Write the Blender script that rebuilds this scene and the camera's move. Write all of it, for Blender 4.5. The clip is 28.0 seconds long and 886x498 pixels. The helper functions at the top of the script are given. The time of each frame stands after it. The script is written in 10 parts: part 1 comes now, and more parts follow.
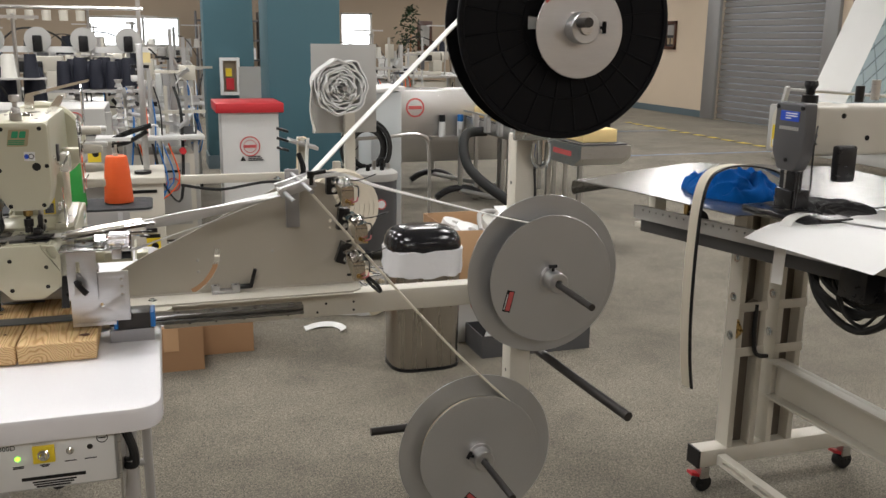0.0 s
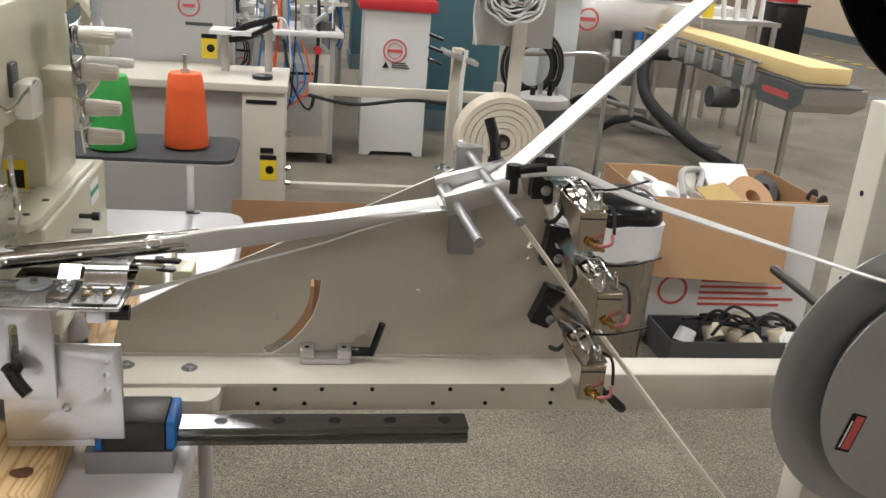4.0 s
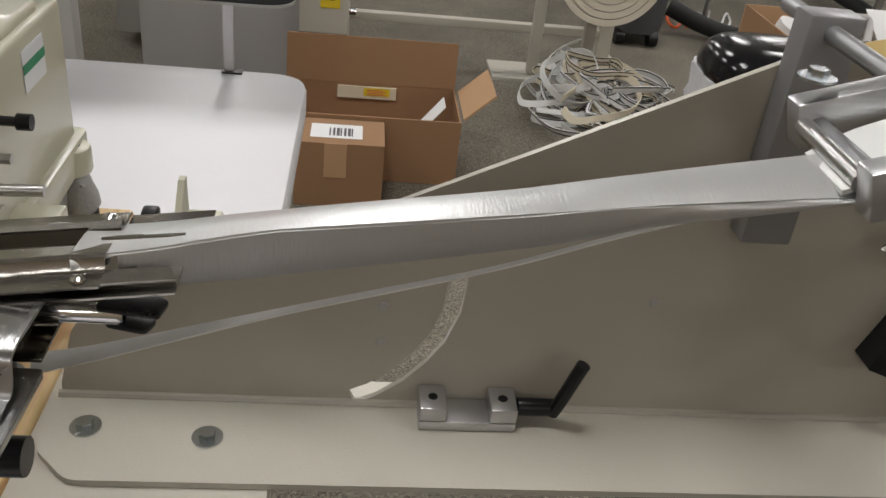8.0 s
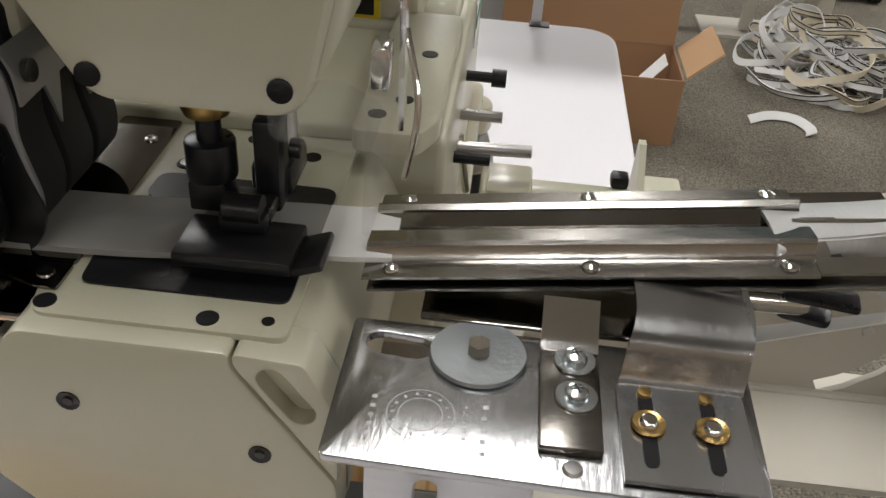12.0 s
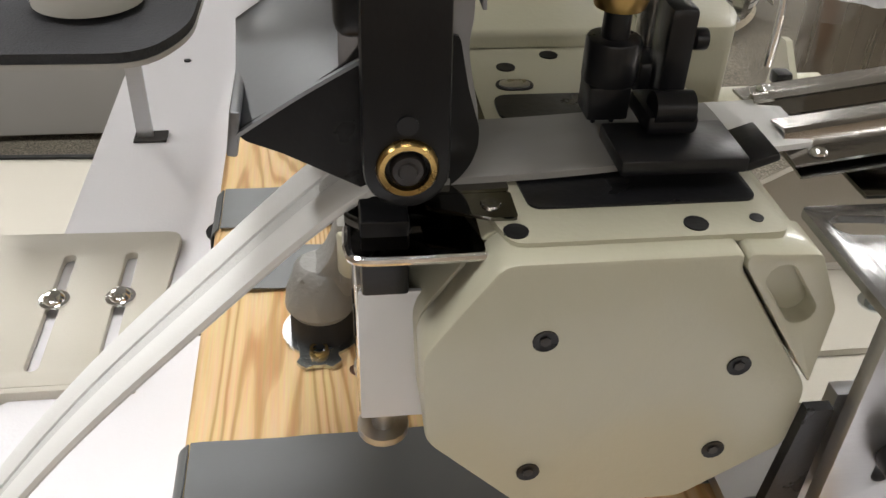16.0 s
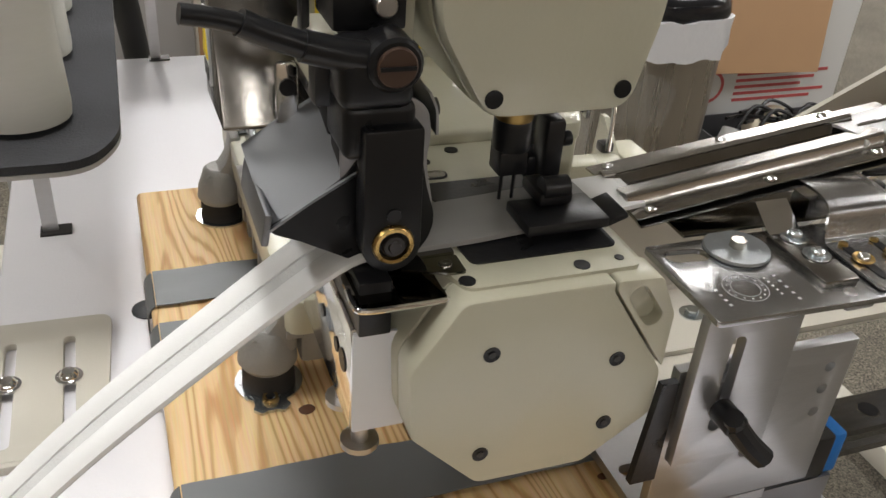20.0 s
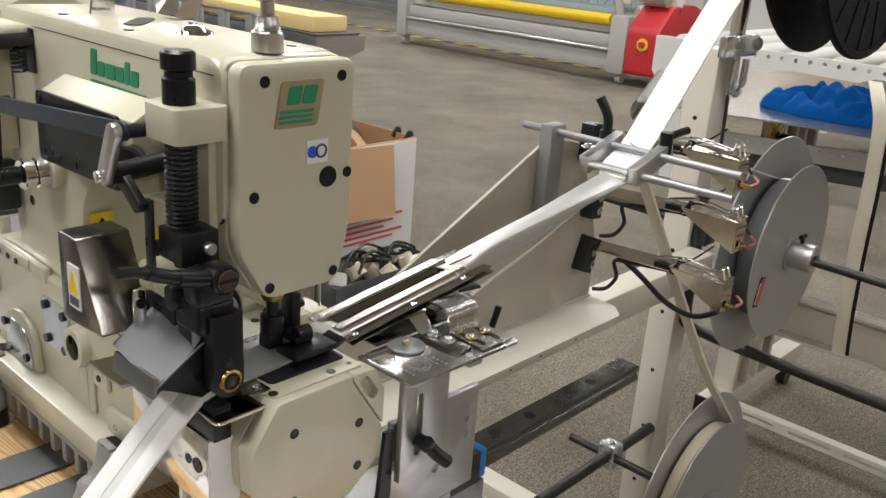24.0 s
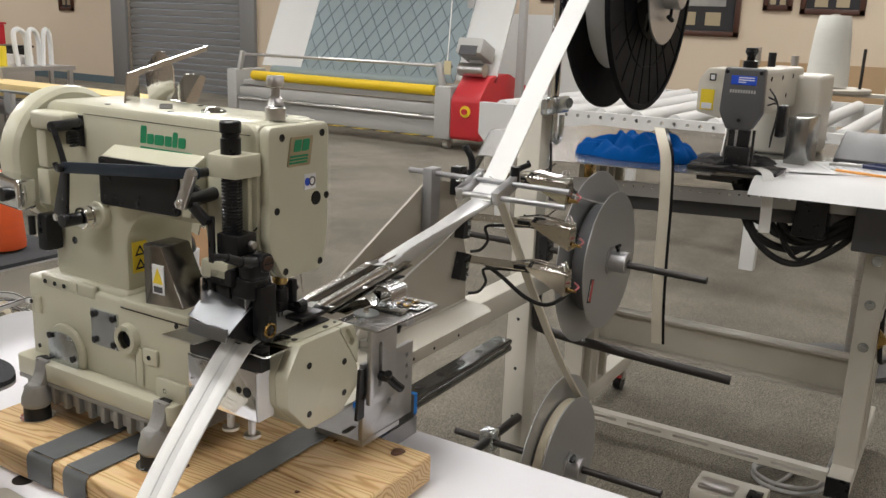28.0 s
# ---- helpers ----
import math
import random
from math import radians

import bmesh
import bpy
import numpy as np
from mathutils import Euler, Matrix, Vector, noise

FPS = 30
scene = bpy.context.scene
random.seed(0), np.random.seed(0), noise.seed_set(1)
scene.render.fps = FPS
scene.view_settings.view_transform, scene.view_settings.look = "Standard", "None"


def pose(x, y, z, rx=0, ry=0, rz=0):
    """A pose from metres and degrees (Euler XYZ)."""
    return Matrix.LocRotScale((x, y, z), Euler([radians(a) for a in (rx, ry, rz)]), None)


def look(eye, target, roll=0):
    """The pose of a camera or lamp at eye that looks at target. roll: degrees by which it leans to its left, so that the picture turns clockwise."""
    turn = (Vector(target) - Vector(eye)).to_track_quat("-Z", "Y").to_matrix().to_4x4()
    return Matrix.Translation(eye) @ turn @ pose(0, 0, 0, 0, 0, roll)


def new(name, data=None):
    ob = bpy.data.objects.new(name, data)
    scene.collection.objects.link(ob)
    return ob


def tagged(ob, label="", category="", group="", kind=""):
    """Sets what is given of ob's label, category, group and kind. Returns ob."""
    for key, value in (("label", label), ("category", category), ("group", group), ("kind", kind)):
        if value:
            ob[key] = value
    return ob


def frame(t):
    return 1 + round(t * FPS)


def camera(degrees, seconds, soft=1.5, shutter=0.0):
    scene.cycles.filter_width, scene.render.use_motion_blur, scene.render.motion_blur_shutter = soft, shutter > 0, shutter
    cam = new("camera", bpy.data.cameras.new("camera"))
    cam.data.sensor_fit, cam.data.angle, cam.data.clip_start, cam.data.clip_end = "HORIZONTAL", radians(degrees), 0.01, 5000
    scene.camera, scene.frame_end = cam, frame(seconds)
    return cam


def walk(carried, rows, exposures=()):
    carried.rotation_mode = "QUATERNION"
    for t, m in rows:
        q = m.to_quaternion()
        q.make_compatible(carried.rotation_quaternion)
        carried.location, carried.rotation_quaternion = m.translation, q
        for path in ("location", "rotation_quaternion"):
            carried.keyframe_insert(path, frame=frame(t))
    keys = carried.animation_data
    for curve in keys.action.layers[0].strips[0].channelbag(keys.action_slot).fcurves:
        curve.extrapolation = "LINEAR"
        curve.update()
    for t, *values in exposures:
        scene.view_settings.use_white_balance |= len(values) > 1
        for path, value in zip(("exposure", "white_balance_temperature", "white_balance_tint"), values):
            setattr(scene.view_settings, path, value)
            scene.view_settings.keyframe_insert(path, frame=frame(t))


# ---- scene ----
cam = camera(53.2, 28.0)
PATH = [
    (0, (0.048, -0.0667, 1.3504), (0.6831, 1.8974, 0.866), 0.7),
    (0.5, (0.0658, 0.0162, 1.3441), (0.6506, 1.9907, 0.8416), 1.3),
    (1, (0.1262, 0.1357, 1.3483), (0.5666, 2.1456, 0.8342), 2.6),
    (1.5, (0.173, 0.2411, 1.343), (0.4955, 2.2678, 0.812), 3.4),
    (2, (0.1342, 0.3709, 1.3282), (0.4353, 2.3936, 0.7706), 2.8),
    (2.5, (0.0724, 0.5244, 1.325), (0.4562, 2.5283, 0.7484), 2.6),
    (3, (0.0673, 0.631, 1.308), (0.51, 2.6078, 0.6816), 3.6),
    (3.5, (0.0968, 0.7661, 1.3027), (0.5083, 2.7364, 0.6349), 4.9),
    (4, (0.1368, 0.8816, 1.2943), (0.4718, 2.8523, 0.5862), 4.7),
    (4.5, (0.1237, 0.9631, 1.2868), (0.4583, 2.9094, 0.5152), 3.3),
    (6.5, (0.1408, 1.3125, 1.2126), (0.64, 3.1372, 0.2565), 7.0),
    (7, (0.1524, 1.3638, 1.1999), (0.5704, 3.1787, 0.1866), 7.3),
    (7.5, (0.1274, 1.3877, 1.1914), (0.4483, 3.1978, 0.1357), 6.8),
    (8, (0.0902, 1.4048, 1.183), (0.3216, 3.2098, 0.0954), 6.7),
    (8.5, (0.0585, 1.4248, 1.1724), (0.2275, 3.2166, 0.0519), 6.3),
    (9, (0.0345, 1.4316, 1.1702), (0.1413, 3.2123, 0.0254), 5.4),
    (9.5, (0.0084, 1.4215, 1.1724), (0.0618, 3.1981, 0.018), 4.9),
    (10, (-0.017, 1.4241, 1.1702), (-0.0043, 3.1947, 0.0032), 5.0),
    (10.5, (-0.0378, 1.4307, 1.1639), (-0.0672, 3.1901, -0.017), 4.8),
    (11, (-0.0557, 1.4339, 1.1628), (-0.1164, 3.1835, -0.0339), 4.7),
    (11.5, (-0.0758, 1.4341, 1.1618), (-0.1615, 3.1756, -0.0435), 4.5),
    (12, (-0.0939, 1.4341, 1.1596), (-0.1935, 3.1744, -0.0477), 4.2),
    (12.5, (-0.117, 1.4387, 1.1586), (-0.2114, 3.1766, -0.0509), 3.9),
    (13, (-0.1402, 1.4412, 1.1522), (-0.2159, 3.1715, -0.0689), 3.6),
    (13.5, (-0.1664, 1.447, 1.1469), (-0.2119, 3.1681, -0.0901), 3.6),
    (15.5, (-0.2493, 1.4277, 1.1416), (-0.1151, 3.1537, -0.0816), 2.2),
    (16, (-0.2717, 1.4439, 1.1215), (-0.0171, 3.1413, -0.123), 2.4),
    (16.5, (-0.2965, 1.438, 1.1204), (0.008, 3.1175, -0.1367), 4.2),
    (17, (-0.3214, 1.43, 1.113), (-0.0217, 3.1012, -0.1569), 5.0),
    (17.5, (-0.3382, 1.4151, 1.1098), (-0.0375, 3.0682, -0.1834), 5.4),
    (18, (-0.3632, 1.389, 1.113), (-0.0596, 3.0367, -0.1866), 6.0),
    (18.5, (-0.3783, 1.3687, 1.1151), (-0.0924, 3.0217, -0.1823), 5.7),
    (19, (-0.3694, 1.3575, 1.1331), (-0.043, 3.0293, -0.1283), 5.1),
    (19.5, (-0.3534, 1.3586, 1.1586), (0.0986, 3.0525, -0.0339), 4.5),
    (20, (-0.3399, 1.3706, 1.1777), (0.3308, 3.0468, 0.0668), 4.5),
    (20.5, (-0.3298, 1.3795, 1.1851), (0.5467, 2.9996, 0.1357), 4.6),
    (21, (-0.3187, 1.3533, 1.2031), (0.6338, 2.9486, 0.1823), 4.7),
    (21.5, (-0.32, 1.2971, 1.2179), (0.6541, 2.8985, 0.2268), 5.3),
    (23.5, (-0.5059, 1.2257, 1.2709), (0.9158, 2.5936, 0.495), 3.7),
    (24, (-0.5431, 1.2078, 1.2837), (0.9504, 2.5342, 0.5745), 4.3),
    (24.5, (-0.5833, 1.1593, 1.2964), (0.9519, 2.4714, 0.6508), 5.0),
    (25, (-0.6295, 1.0973, 1.2953), (0.9284, 2.3996, 0.6879), 4.7),
    (25.5, (-0.6839, 1.0592, 1.2974), (0.8822, 2.3567, 0.6964), 4.4),
    (26, (-0.7382, 1.0572, 1.2974), (0.8696, 2.3065, 0.7049), 3.4),
    (26.5, (-0.8066, 1.0667, 1.3027), (0.8787, 2.2125, 0.7187), 2.6),
    (27, (-0.8451, 1.0627, 1.3038), (0.8894, 2.145, 0.7452), 2.4),
    (27.5, (-0.8716, 1.0643, 1.3091), (0.887, 2.1228, 0.7791), 2.4),
    (28, (-0.8766, 1.0689, 1.307), (0.885, 2.1251, 0.7812), 2.3),
]
EXPOSE = [(0.0, -0.06), (2.0, -0.34), (4.0, 0.04), (6.5, -0.4), (8.0, -0.6), (10.0, -0.45), (13.0, -0.32), (15.5, -0.05), (18.0, -0.28), (19.0, -0.05), (20.0, -0.18), (21.0, 0.2), (24.0, 0.05), (25.0, 0.06), (26.0, -0.3), (28.0, -0.17)]
walk(cam, [(t, look(eye, target, roll)) for t, eye, target, roll in PATH], EXPOSE)

# ---- world and light: a closed hall lit by ceiling panels, daylight in two far windows ----
world = bpy.data.worlds.new("world")
scene.world = world
world.use_nodes = True
wn = world.node_tree.nodes
wn["Background"].inputs["Color"].default_value = (0.75, 0.82, 0.9, 1)
wn["Background"].inputs["Strength"].default_value = 0.6
LAMP_WATTS = 37.0
LAMP_SPOTS = [(x, y) for x in (-2.5, -0.3, 2.8, 5.8, 8.4) for y in (-2.8, 2.1, 5.4, 9.0, 13.0, 17.4)]
CEIL = 3.1
for lx, ly in LAMP_SPOTS:
    lamp = bpy.data.lights.new("troffer_light", "AREA")
    lamp.shape, lamp.size, lamp.size_y, lamp.energy = "RECTANGLE", 0.56, 1.16, LAMP_WATTS
    lamp.color = (0.985, 0.98, 0.98)
    ob = new("troffer_light", lamp)
    ob.location = (lx, ly, CEIL - 0.03)


# ---- materials ----
def mat(name, base, rough=0.5, metal=0.0, var=0.08, scale=25.0, bump=0.0, bscale=300.0, rvar=0.1, stretch=(1, 1, 1), coat=0.0, tint=None):
    m = bpy.data.materials.new(name)
    m.use_nodes = True
    nt = m.node_tree
    n, l = nt.nodes, nt.links
    b = n["Principled BSDF"]
    b.inputs["Metallic"].default_value = metal
    b.inputs["Coat Weight"].default_value = coat
    co = n.new("ShaderNodeTexCoord")
    mp = n.new("ShaderNodeMapping")
    mp.inputs["Scale"].default_value = stretch
    l.new(co.outputs["Object"], mp.inputs["Vector"])
    n1, n2 = n.new("ShaderNodeTexNoise"), n.new("ShaderNodeTexNoise")
    n1.inputs["Scale"].default_value, n2.inputs["Scale"].default_value = scale * 0.2, scale
    n1.inputs["Detail"].default_value, n2.inputs["Detail"].default_value = 4, 6
    for q in (n1, n2):
        l.new(mp.outputs["Vector"], q.inputs["Vector"])
    mix = n.new("ShaderNodeMix")
    mix.data_type = "RGBA"
    dark = tuple(max(0.0, c * (1 - var * 1.6)) for c in (tint or base))
    lite = tuple(min(1.0, c * (1 + var)) for c in base)
    mix.inputs[6].default_value, mix.inputs[7].default_value = (*dark, 1), (*lite, 1)
    add = n.new("ShaderNodeMath")
    add.operation = "MULTIPLY_ADD"
    l.new(n1.outputs["Fac"], add.inputs[0])
    add.inputs[1].default_value = 0.55
    half = n.new("ShaderNodeMath")
    half.operation = "MULTIPLY"
    half.inputs[1].default_value = 0.6
    l.new(n2.outputs["Fac"], half.inputs[0])
    l.new(half.outputs[0], add.inputs[2])
    l.new(add.outputs[0], mix.inputs[0])
    l.new(mix.outputs[2], b.inputs["Base Color"])
    ro = n.new("ShaderNodeMapRange")
    ro.inputs["To Min"].default_value, ro.inputs["To Max"].default_value = max(0.02, rough - rvar), min(1, rough + rvar)
    l.new(n2.outputs["Fac"], ro.inputs["Value"])
    l.new(ro.outputs[0], b.inputs["Roughness"])
    if bump:
        n3 = n.new("ShaderNodeTexNoise")
        n3.inputs["Scale"].default_value, n3.inputs["Detail"].default_value = bscale, 5
        l.new(mp.outputs["Vector"], n3.inputs["Vector"])
        bp = n.new("ShaderNodeBump")
        bp.inputs["Strength"].default_value, bp.inputs["Distance"].default_value = bump, 0.002
        l.new(n3.outputs["Fac"], bp.inputs["Height"])
        l.new(bp.outputs["Normal"], b.inputs["Normal"])
    return m


def glow(name, color, strength):
    m = bpy.data.materials.new(name)
    m.use_nodes = True
    b = m.node_tree.nodes["Principled BSDF"]
    b.inputs["Base Color"].default_value = (*color, 1)
    b.inputs["Emission Color"].default_value = (*color, 1)
    b.inputs["Emission Strength"].default_value = strength
    return m


def clear(name, color, rough=0.05, alpha=0.3):
    m = bpy.data.materials.new(name)
    m.use_nodes = True
    b = m.node_tree.nodes["Principled BSDF"]
    b.inputs["Base Color"].default_value = (*color, 1)
    b.inputs["Roughness"].default_value = rough
    b.inputs["Alpha"].default_value = alpha
    return m


def carpet_mat():
    m = mat("carpet", (0.150, 0.139, 0.118), 0.95, 0, 0.22, 5.0, 0.3, 260.0)
    nt = m.node_tree
    n, l = nt.nodes, nt.links
    old = n["Principled BSDF"].inputs["Base Color"].links[0].from_socket
    co = n.new("ShaderNodeTexCoord")
    for scale, detail, lo, hi, weight in ((190.0, 5, 0.15, 2.15, 0.8), (70.0, 3, 0.5, 1.5, 0.45), (1.3, 4, 0.74, 1.20, 0.8)):
        v = n.new("ShaderNodeTexNoise")
        v.inputs["Scale"].default_value, v.inputs["Detail"].default_value = scale, detail
        v.inputs["Roughness"].default_value = 0.75
        l.new(co.outputs["Object"], v.inputs["Vector"])
        r = n.new("ShaderNodeValToRGB")
        r.color_ramp.elements[0].position, r.color_ramp.elements[0].color = 0.38, (lo, lo * 0.97, lo * 0.93, 1)
        r.color_ramp.elements[1].position, r.color_ramp.elements[1].color = 0.62, (hi, hi * 0.985, hi * 0.95, 1)
        l.new(v.outputs["Fac"], r.inputs["Fac"])
        mx = n.new("ShaderNodeMix")
        mx.data_type, mx.blend_type = "RGBA", "MULTIPLY"
        mx.inputs[0].default_value = weight
        l.new(old, mx.inputs[6])
        l.new(r.outputs["Color"], mx.inputs[7])
        old = mx.outputs[2]
    l.new(old, n["Principled BSDF"].inputs["Base Color"])
    return m


def pine_mat():
    m = bpy.data.materials.new("pine")
    m.use_nodes = True
    n, l = m.node_tree.nodes, m.node_tree.links
    b = n["Principled BSDF"]
    b.inputs["Roughness"].default_value = 0.55
    co = n.new("ShaderNodeTexCoord")
    info = n.new("ShaderNodeObjectInfo")
    off = n.new("ShaderNodeVectorMath")
    off.operation = "MULTIPLY_ADD"
    l.new(info.outputs["Random"], off.inputs[0])
    off.inputs[1].default_value = (0.02, 3.0, 0.03)
    l.new(co.outputs["Object"], off.inputs[2])
    mp = n.new("ShaderNodeMapping")
    mp.inputs["Scale"].default_value = (1.0, 0.10, 1.0)
    l.new(off.outputs[0], mp.inputs["Vector"])
    warp = n.new("ShaderNodeTexNoise")
    warp.inputs["Scale"].default_value, warp.inputs["Detail"].default_value = 16.0, 2
    l.new(mp.outputs["Vector"], warp.inputs["Vector"])
    push = n.new("ShaderNodeVectorMath")
    push.operation = "MULTIPLY_ADD"
    l.new(warp.outputs["Color"], push.inputs[0])
    push.inputs[1].default_value = (0.095, 0.0, 0.095)
    l.new(mp.outputs["Vector"], push.inputs[2])
    w = n.new("ShaderNodeTexWave")
    w.wave_type, w.rings_direction = "RINGS", "Y"
    w.inputs["Scale"].default_value, w.inputs["Distortion"].default_value = 58.0, 3.0
    w.inputs["Detail"].default_value, w.inputs["Detail Scale"].default_value = 3.0, 1.5
    l.new(push.outputs[0], w.inputs["Vector"])
    r = n.new("ShaderNodeValToRGB")
    e = r.color_ramp.elements
    e[0].position, e[0].color = 0.0, (0.70, 0.50, 0.265, 1)
    e[1].position, e[1].color = 1.0, (0.47, 0.27, 0.105, 1)
    mid = e.new(0.70)
    mid.color = (0.645, 0.44, 0.215, 1)
    l.new(w.outputs["Fac"], r.inputs["Fac"])
    grain = n.new("ShaderNodeTexNoise")
    gm = n.new("ShaderNodeMapping")
    gm.inputs["Scale"].default_value = (700, 25, 700)
    l.new(off.outputs[0], gm.inputs["Vector"])
    grain.inputs["Scale"].default_value = 1.0
    l.new(gm.outputs["Vector"], grain.inputs["Vector"])
    mx = n.new("ShaderNodeMix")
    mx.data_type, mx.blend_type = "RGBA", "OVERLAY"
    mx.inputs[0].default_value = 0.22
    l.new(r.outputs["Color"], mx.inputs[6])
    l.new(grain.outputs["Color"], mx.inputs[7])
    l.new(mx.outputs[2], b.inputs["Base Color"])
    bp = n.new("ShaderNodeBump")
    bp.inputs["Strength"].default_value, bp.inputs["Distance"].default_value = 0.25, 0.001
    l.new(grain.outputs["Fac"], bp.inputs["Height"])
    l.new(bp.outputs["Normal"], b.inputs["Normal"])
    return m


def stripes(name, a, c, scale, axis="X", rough=0.5, metal=0.0, sharp=0.06):
    m = bpy.data.materials.new(name)
    m.use_nodes = True
    n, l = m.node_tree.nodes, m.node_tree.links
    b = n["Principled BSDF"]
    b.inputs["Roughness"].default_value, b.inputs["Metallic"].default_value = rough, metal
    co = n.new("ShaderNodeTexCoord")
    w = n.new("ShaderNodeTexWave")
    w.bands_direction = axis
    w.inputs["Scale"].default_value = scale
    l.new(co.outputs["Object"], w.inputs["Vector"])
    r = n.new("ShaderNodeValToRGB")
    r.color_ramp.elements[0].position, r.color_ramp.elements[0].color = 0.5 - sharp, (*a, 1)
    r.color_ramp.elements[1].position, r.color_ramp.elements[1].color = 0.5 + sharp, (*c, 1)
    l.new(w.outputs["Fac"], r.inputs["Fac"])
    l.new(r.outputs["Color"], b.inputs["Base Color"])
    return m


CARPET = carpet_mat()
PINE = pine_mat()
WALL = mat("beige wall paint", (0.60, 0.50, 0.38), 0.8, 0, 0.04, 3, 0.1, 120)
WALLB = mat("taupe wall paint", (0.34, 0.27, 0.20), 0.8, 0, 0.05, 3, 0.1, 120)
TEAL = mat("teal paint", (0.050, 0.125, 0.155), 0.6, 0, 0.06, 4)
TEALB = mat("blue grey skirting", (0.10, 0.14, 0.16), 0.6, 0, 0.08, 6)
CEILM = mat("ceiling tile", (0.50, 0.48, 0.44), 0.9, 0, 0.05, 8, 0.3, 90)
SHUTTER = mat("grey shutter paint", (0.20, 0.195, 0.19), 0.5, 0.2, 0.08, 6)
DOORFRAME = mat("grey door frame steel", (0.26, 0.26, 0.26), 0.45, 0.4, 0.08, 5)
CREAM = mat("cream machine enamel", (0.515, 0.50, 0.385), 0.32, 0, 0.035, 18, 0.06, 420, 0.05, coat=0.25)
BEIGE = mat("beige powder coat", (0.56, 0.53, 0.46), 0.38, 0, 0.03, 14, 0.10, 700, 0.06)
PLATE = mat("warm grey powder coat", (0.44, 0.41, 0.35), 0.34, 0, 0.03, 9, 0.08, 700, 0.06)
WHITEP = mat("white blow-moulded plastic", (0.78, 0.77, 0.80), 0.42, 0, 0.025, 20, 0.12, 500)
WHITE = mat("white enamel", (0.68, 0.68, 0.67), 0.4, 0, 0.03, 8)
GREY = mat("grey painted sheet", (0.40, 0.39, 0.38), 0.5, 0, 0.05, 8)
LGREY = mat("light grey paint", (0.42, 0.415, 0.40), 0.45, 0, 0.04, 8)
DGREY = mat("dark grey plastic", (0.075, 0.075, 0.08), 0.45, 0, 0.1, 20, 0.1, 500)
BLACK = mat("black plastic", (0.010, 0.010, 0.011), 0.30, 0, 0.2, 40, 0.05, 600)
BLACK.node_tree.nodes["Principled BSDF"].inputs["Specular IOR Level"].default_value = 0.3
BLKMET = mat("blackened steel", (0.016, 0.016, 0.018), 0.30, 0.25, 0.2, 60, 0.05, 400)
BLUED = mat("blued steel bar", (0.045, 0.06, 0.085), 0.35, 0.7, 0.2, 50)
SPOOLB = mat("matt black spool plastic", (0.0055, 0.0055, 0.007), 0.55, 0, 0.15, 30, 0.04, 500)
SPOOLB.node_tree.nodes["Principled BSDF"].inputs["Specular IOR Level"].default_value = 0.12
RUBBER = mat("black rubber", (0.014, 0.014, 0.014), 0.7, 0, 0.15, 40)
CHROME = mat("polished steel", (0.82, 0.82, 0.82), 0.10, 1.0, 0.05, 60, 0.04, 160, 0.05)
SMOKED = mat("smoked mirror steel", (0.30, 0.28, 0.255), 0.17, 1.0, 0.25, 45, 0.05, 120, 0.05)
FOLDERST = mat("worn folder steel", (0.46, 0.44, 0.41), 0.22, 1.0, 0.25, 50, 0.12, 180, 0.10, (0.4, 1, 1))
DARKSTEEL = mat("worn dark steel", (0.24, 0.225, 0.205), 0.22, 1.0, 0.2, 70, 0.06, 200, 0.08)
SCRATCHED = mat("scratched polished steel", (0.46, 0.46, 0.465), 0.24, 1.0, 0.28, 30, 0.10, 420, 0.10, (1, 0.25, 1))
STEEL = mat("brushed steel", (0.56, 0.55, 0.54), 0.30, 1.0, 0.08, 40, 0.08, 90, 0.08, (1, 1, 14))
ALU = mat("milled aluminium", (0.56, 0.56, 0.57), 0.34, 0.9, 0.07, 60, 0.10, 120, 0.08, (1, 1, 9))
ALUD = mat("grey anodised aluminium", (0.34, 0.34, 0.35), 0.38, 0.7, 0.06, 30, 0.06, 260)
REEL = mat("grey metal reel disc", (0.48, 0.485, 0.49), 0.33, 0.62, 0.07, 7, 0.06, 240, 0.08)
ZINC = mat("zinc plated steel", (0.60, 0.64, 0.66), 0.24, 1.0, 0.08, 90)
BRASS = mat("brass", (0.45, 0.30, 0.11), 0.28, 1.0, 0.1, 90)
PINKS = mat("pink wire sleeve", (0.42, 0.13, 0.14), 0.5)
TABLEST = mat("satin table steel", (0.33, 0.33, 0.32), 0.22, 0.9, 0.12, 12, 0.04, 200)
PALEBLUE = mat("pale blue-grey enamel", (0.50, 0.53, 0.54), 0.4, 0, 0.04, 8)
SHINYG = mat("satin rolled steel", (0.22, 0.225, 0.235), 0.42, 1.0, 0.06, 30, 0.04, 200, 0.06)
DARKMIRROR = mat("dark mirror plate", (0.20, 0.19, 0.17), 0.07, 1.0, 0.1, 40, 0.02, 200, 0.03)
NICKEL = mat("nickel plated box", (0.62, 0.57, 0.50), 0.17, 1.0, 0.06, 50, 0.03, 200, 0.05)
RODM = mat("dark oiled steel rod", (0.050, 0.046, 0.044), 0.4, 0.6, 0.15, 50)
# Brown darkened to hold the shade inside the post channels.
BROWNSHADE = mat("brown steel with channel shade", (0.15, 0.125, 0.10), 0.5, 0.3, 0.12, 12)
CASTG = mat("grey cast base", (0.30, 0.295, 0.28), 0.5, 0.2, 0.12, 25, 0.4, 260)
TAPE = mat("white knitted tape", (0.78, 0.78, 0.765), 0.75, 0, 0.035, 60, 0.10, 1600)
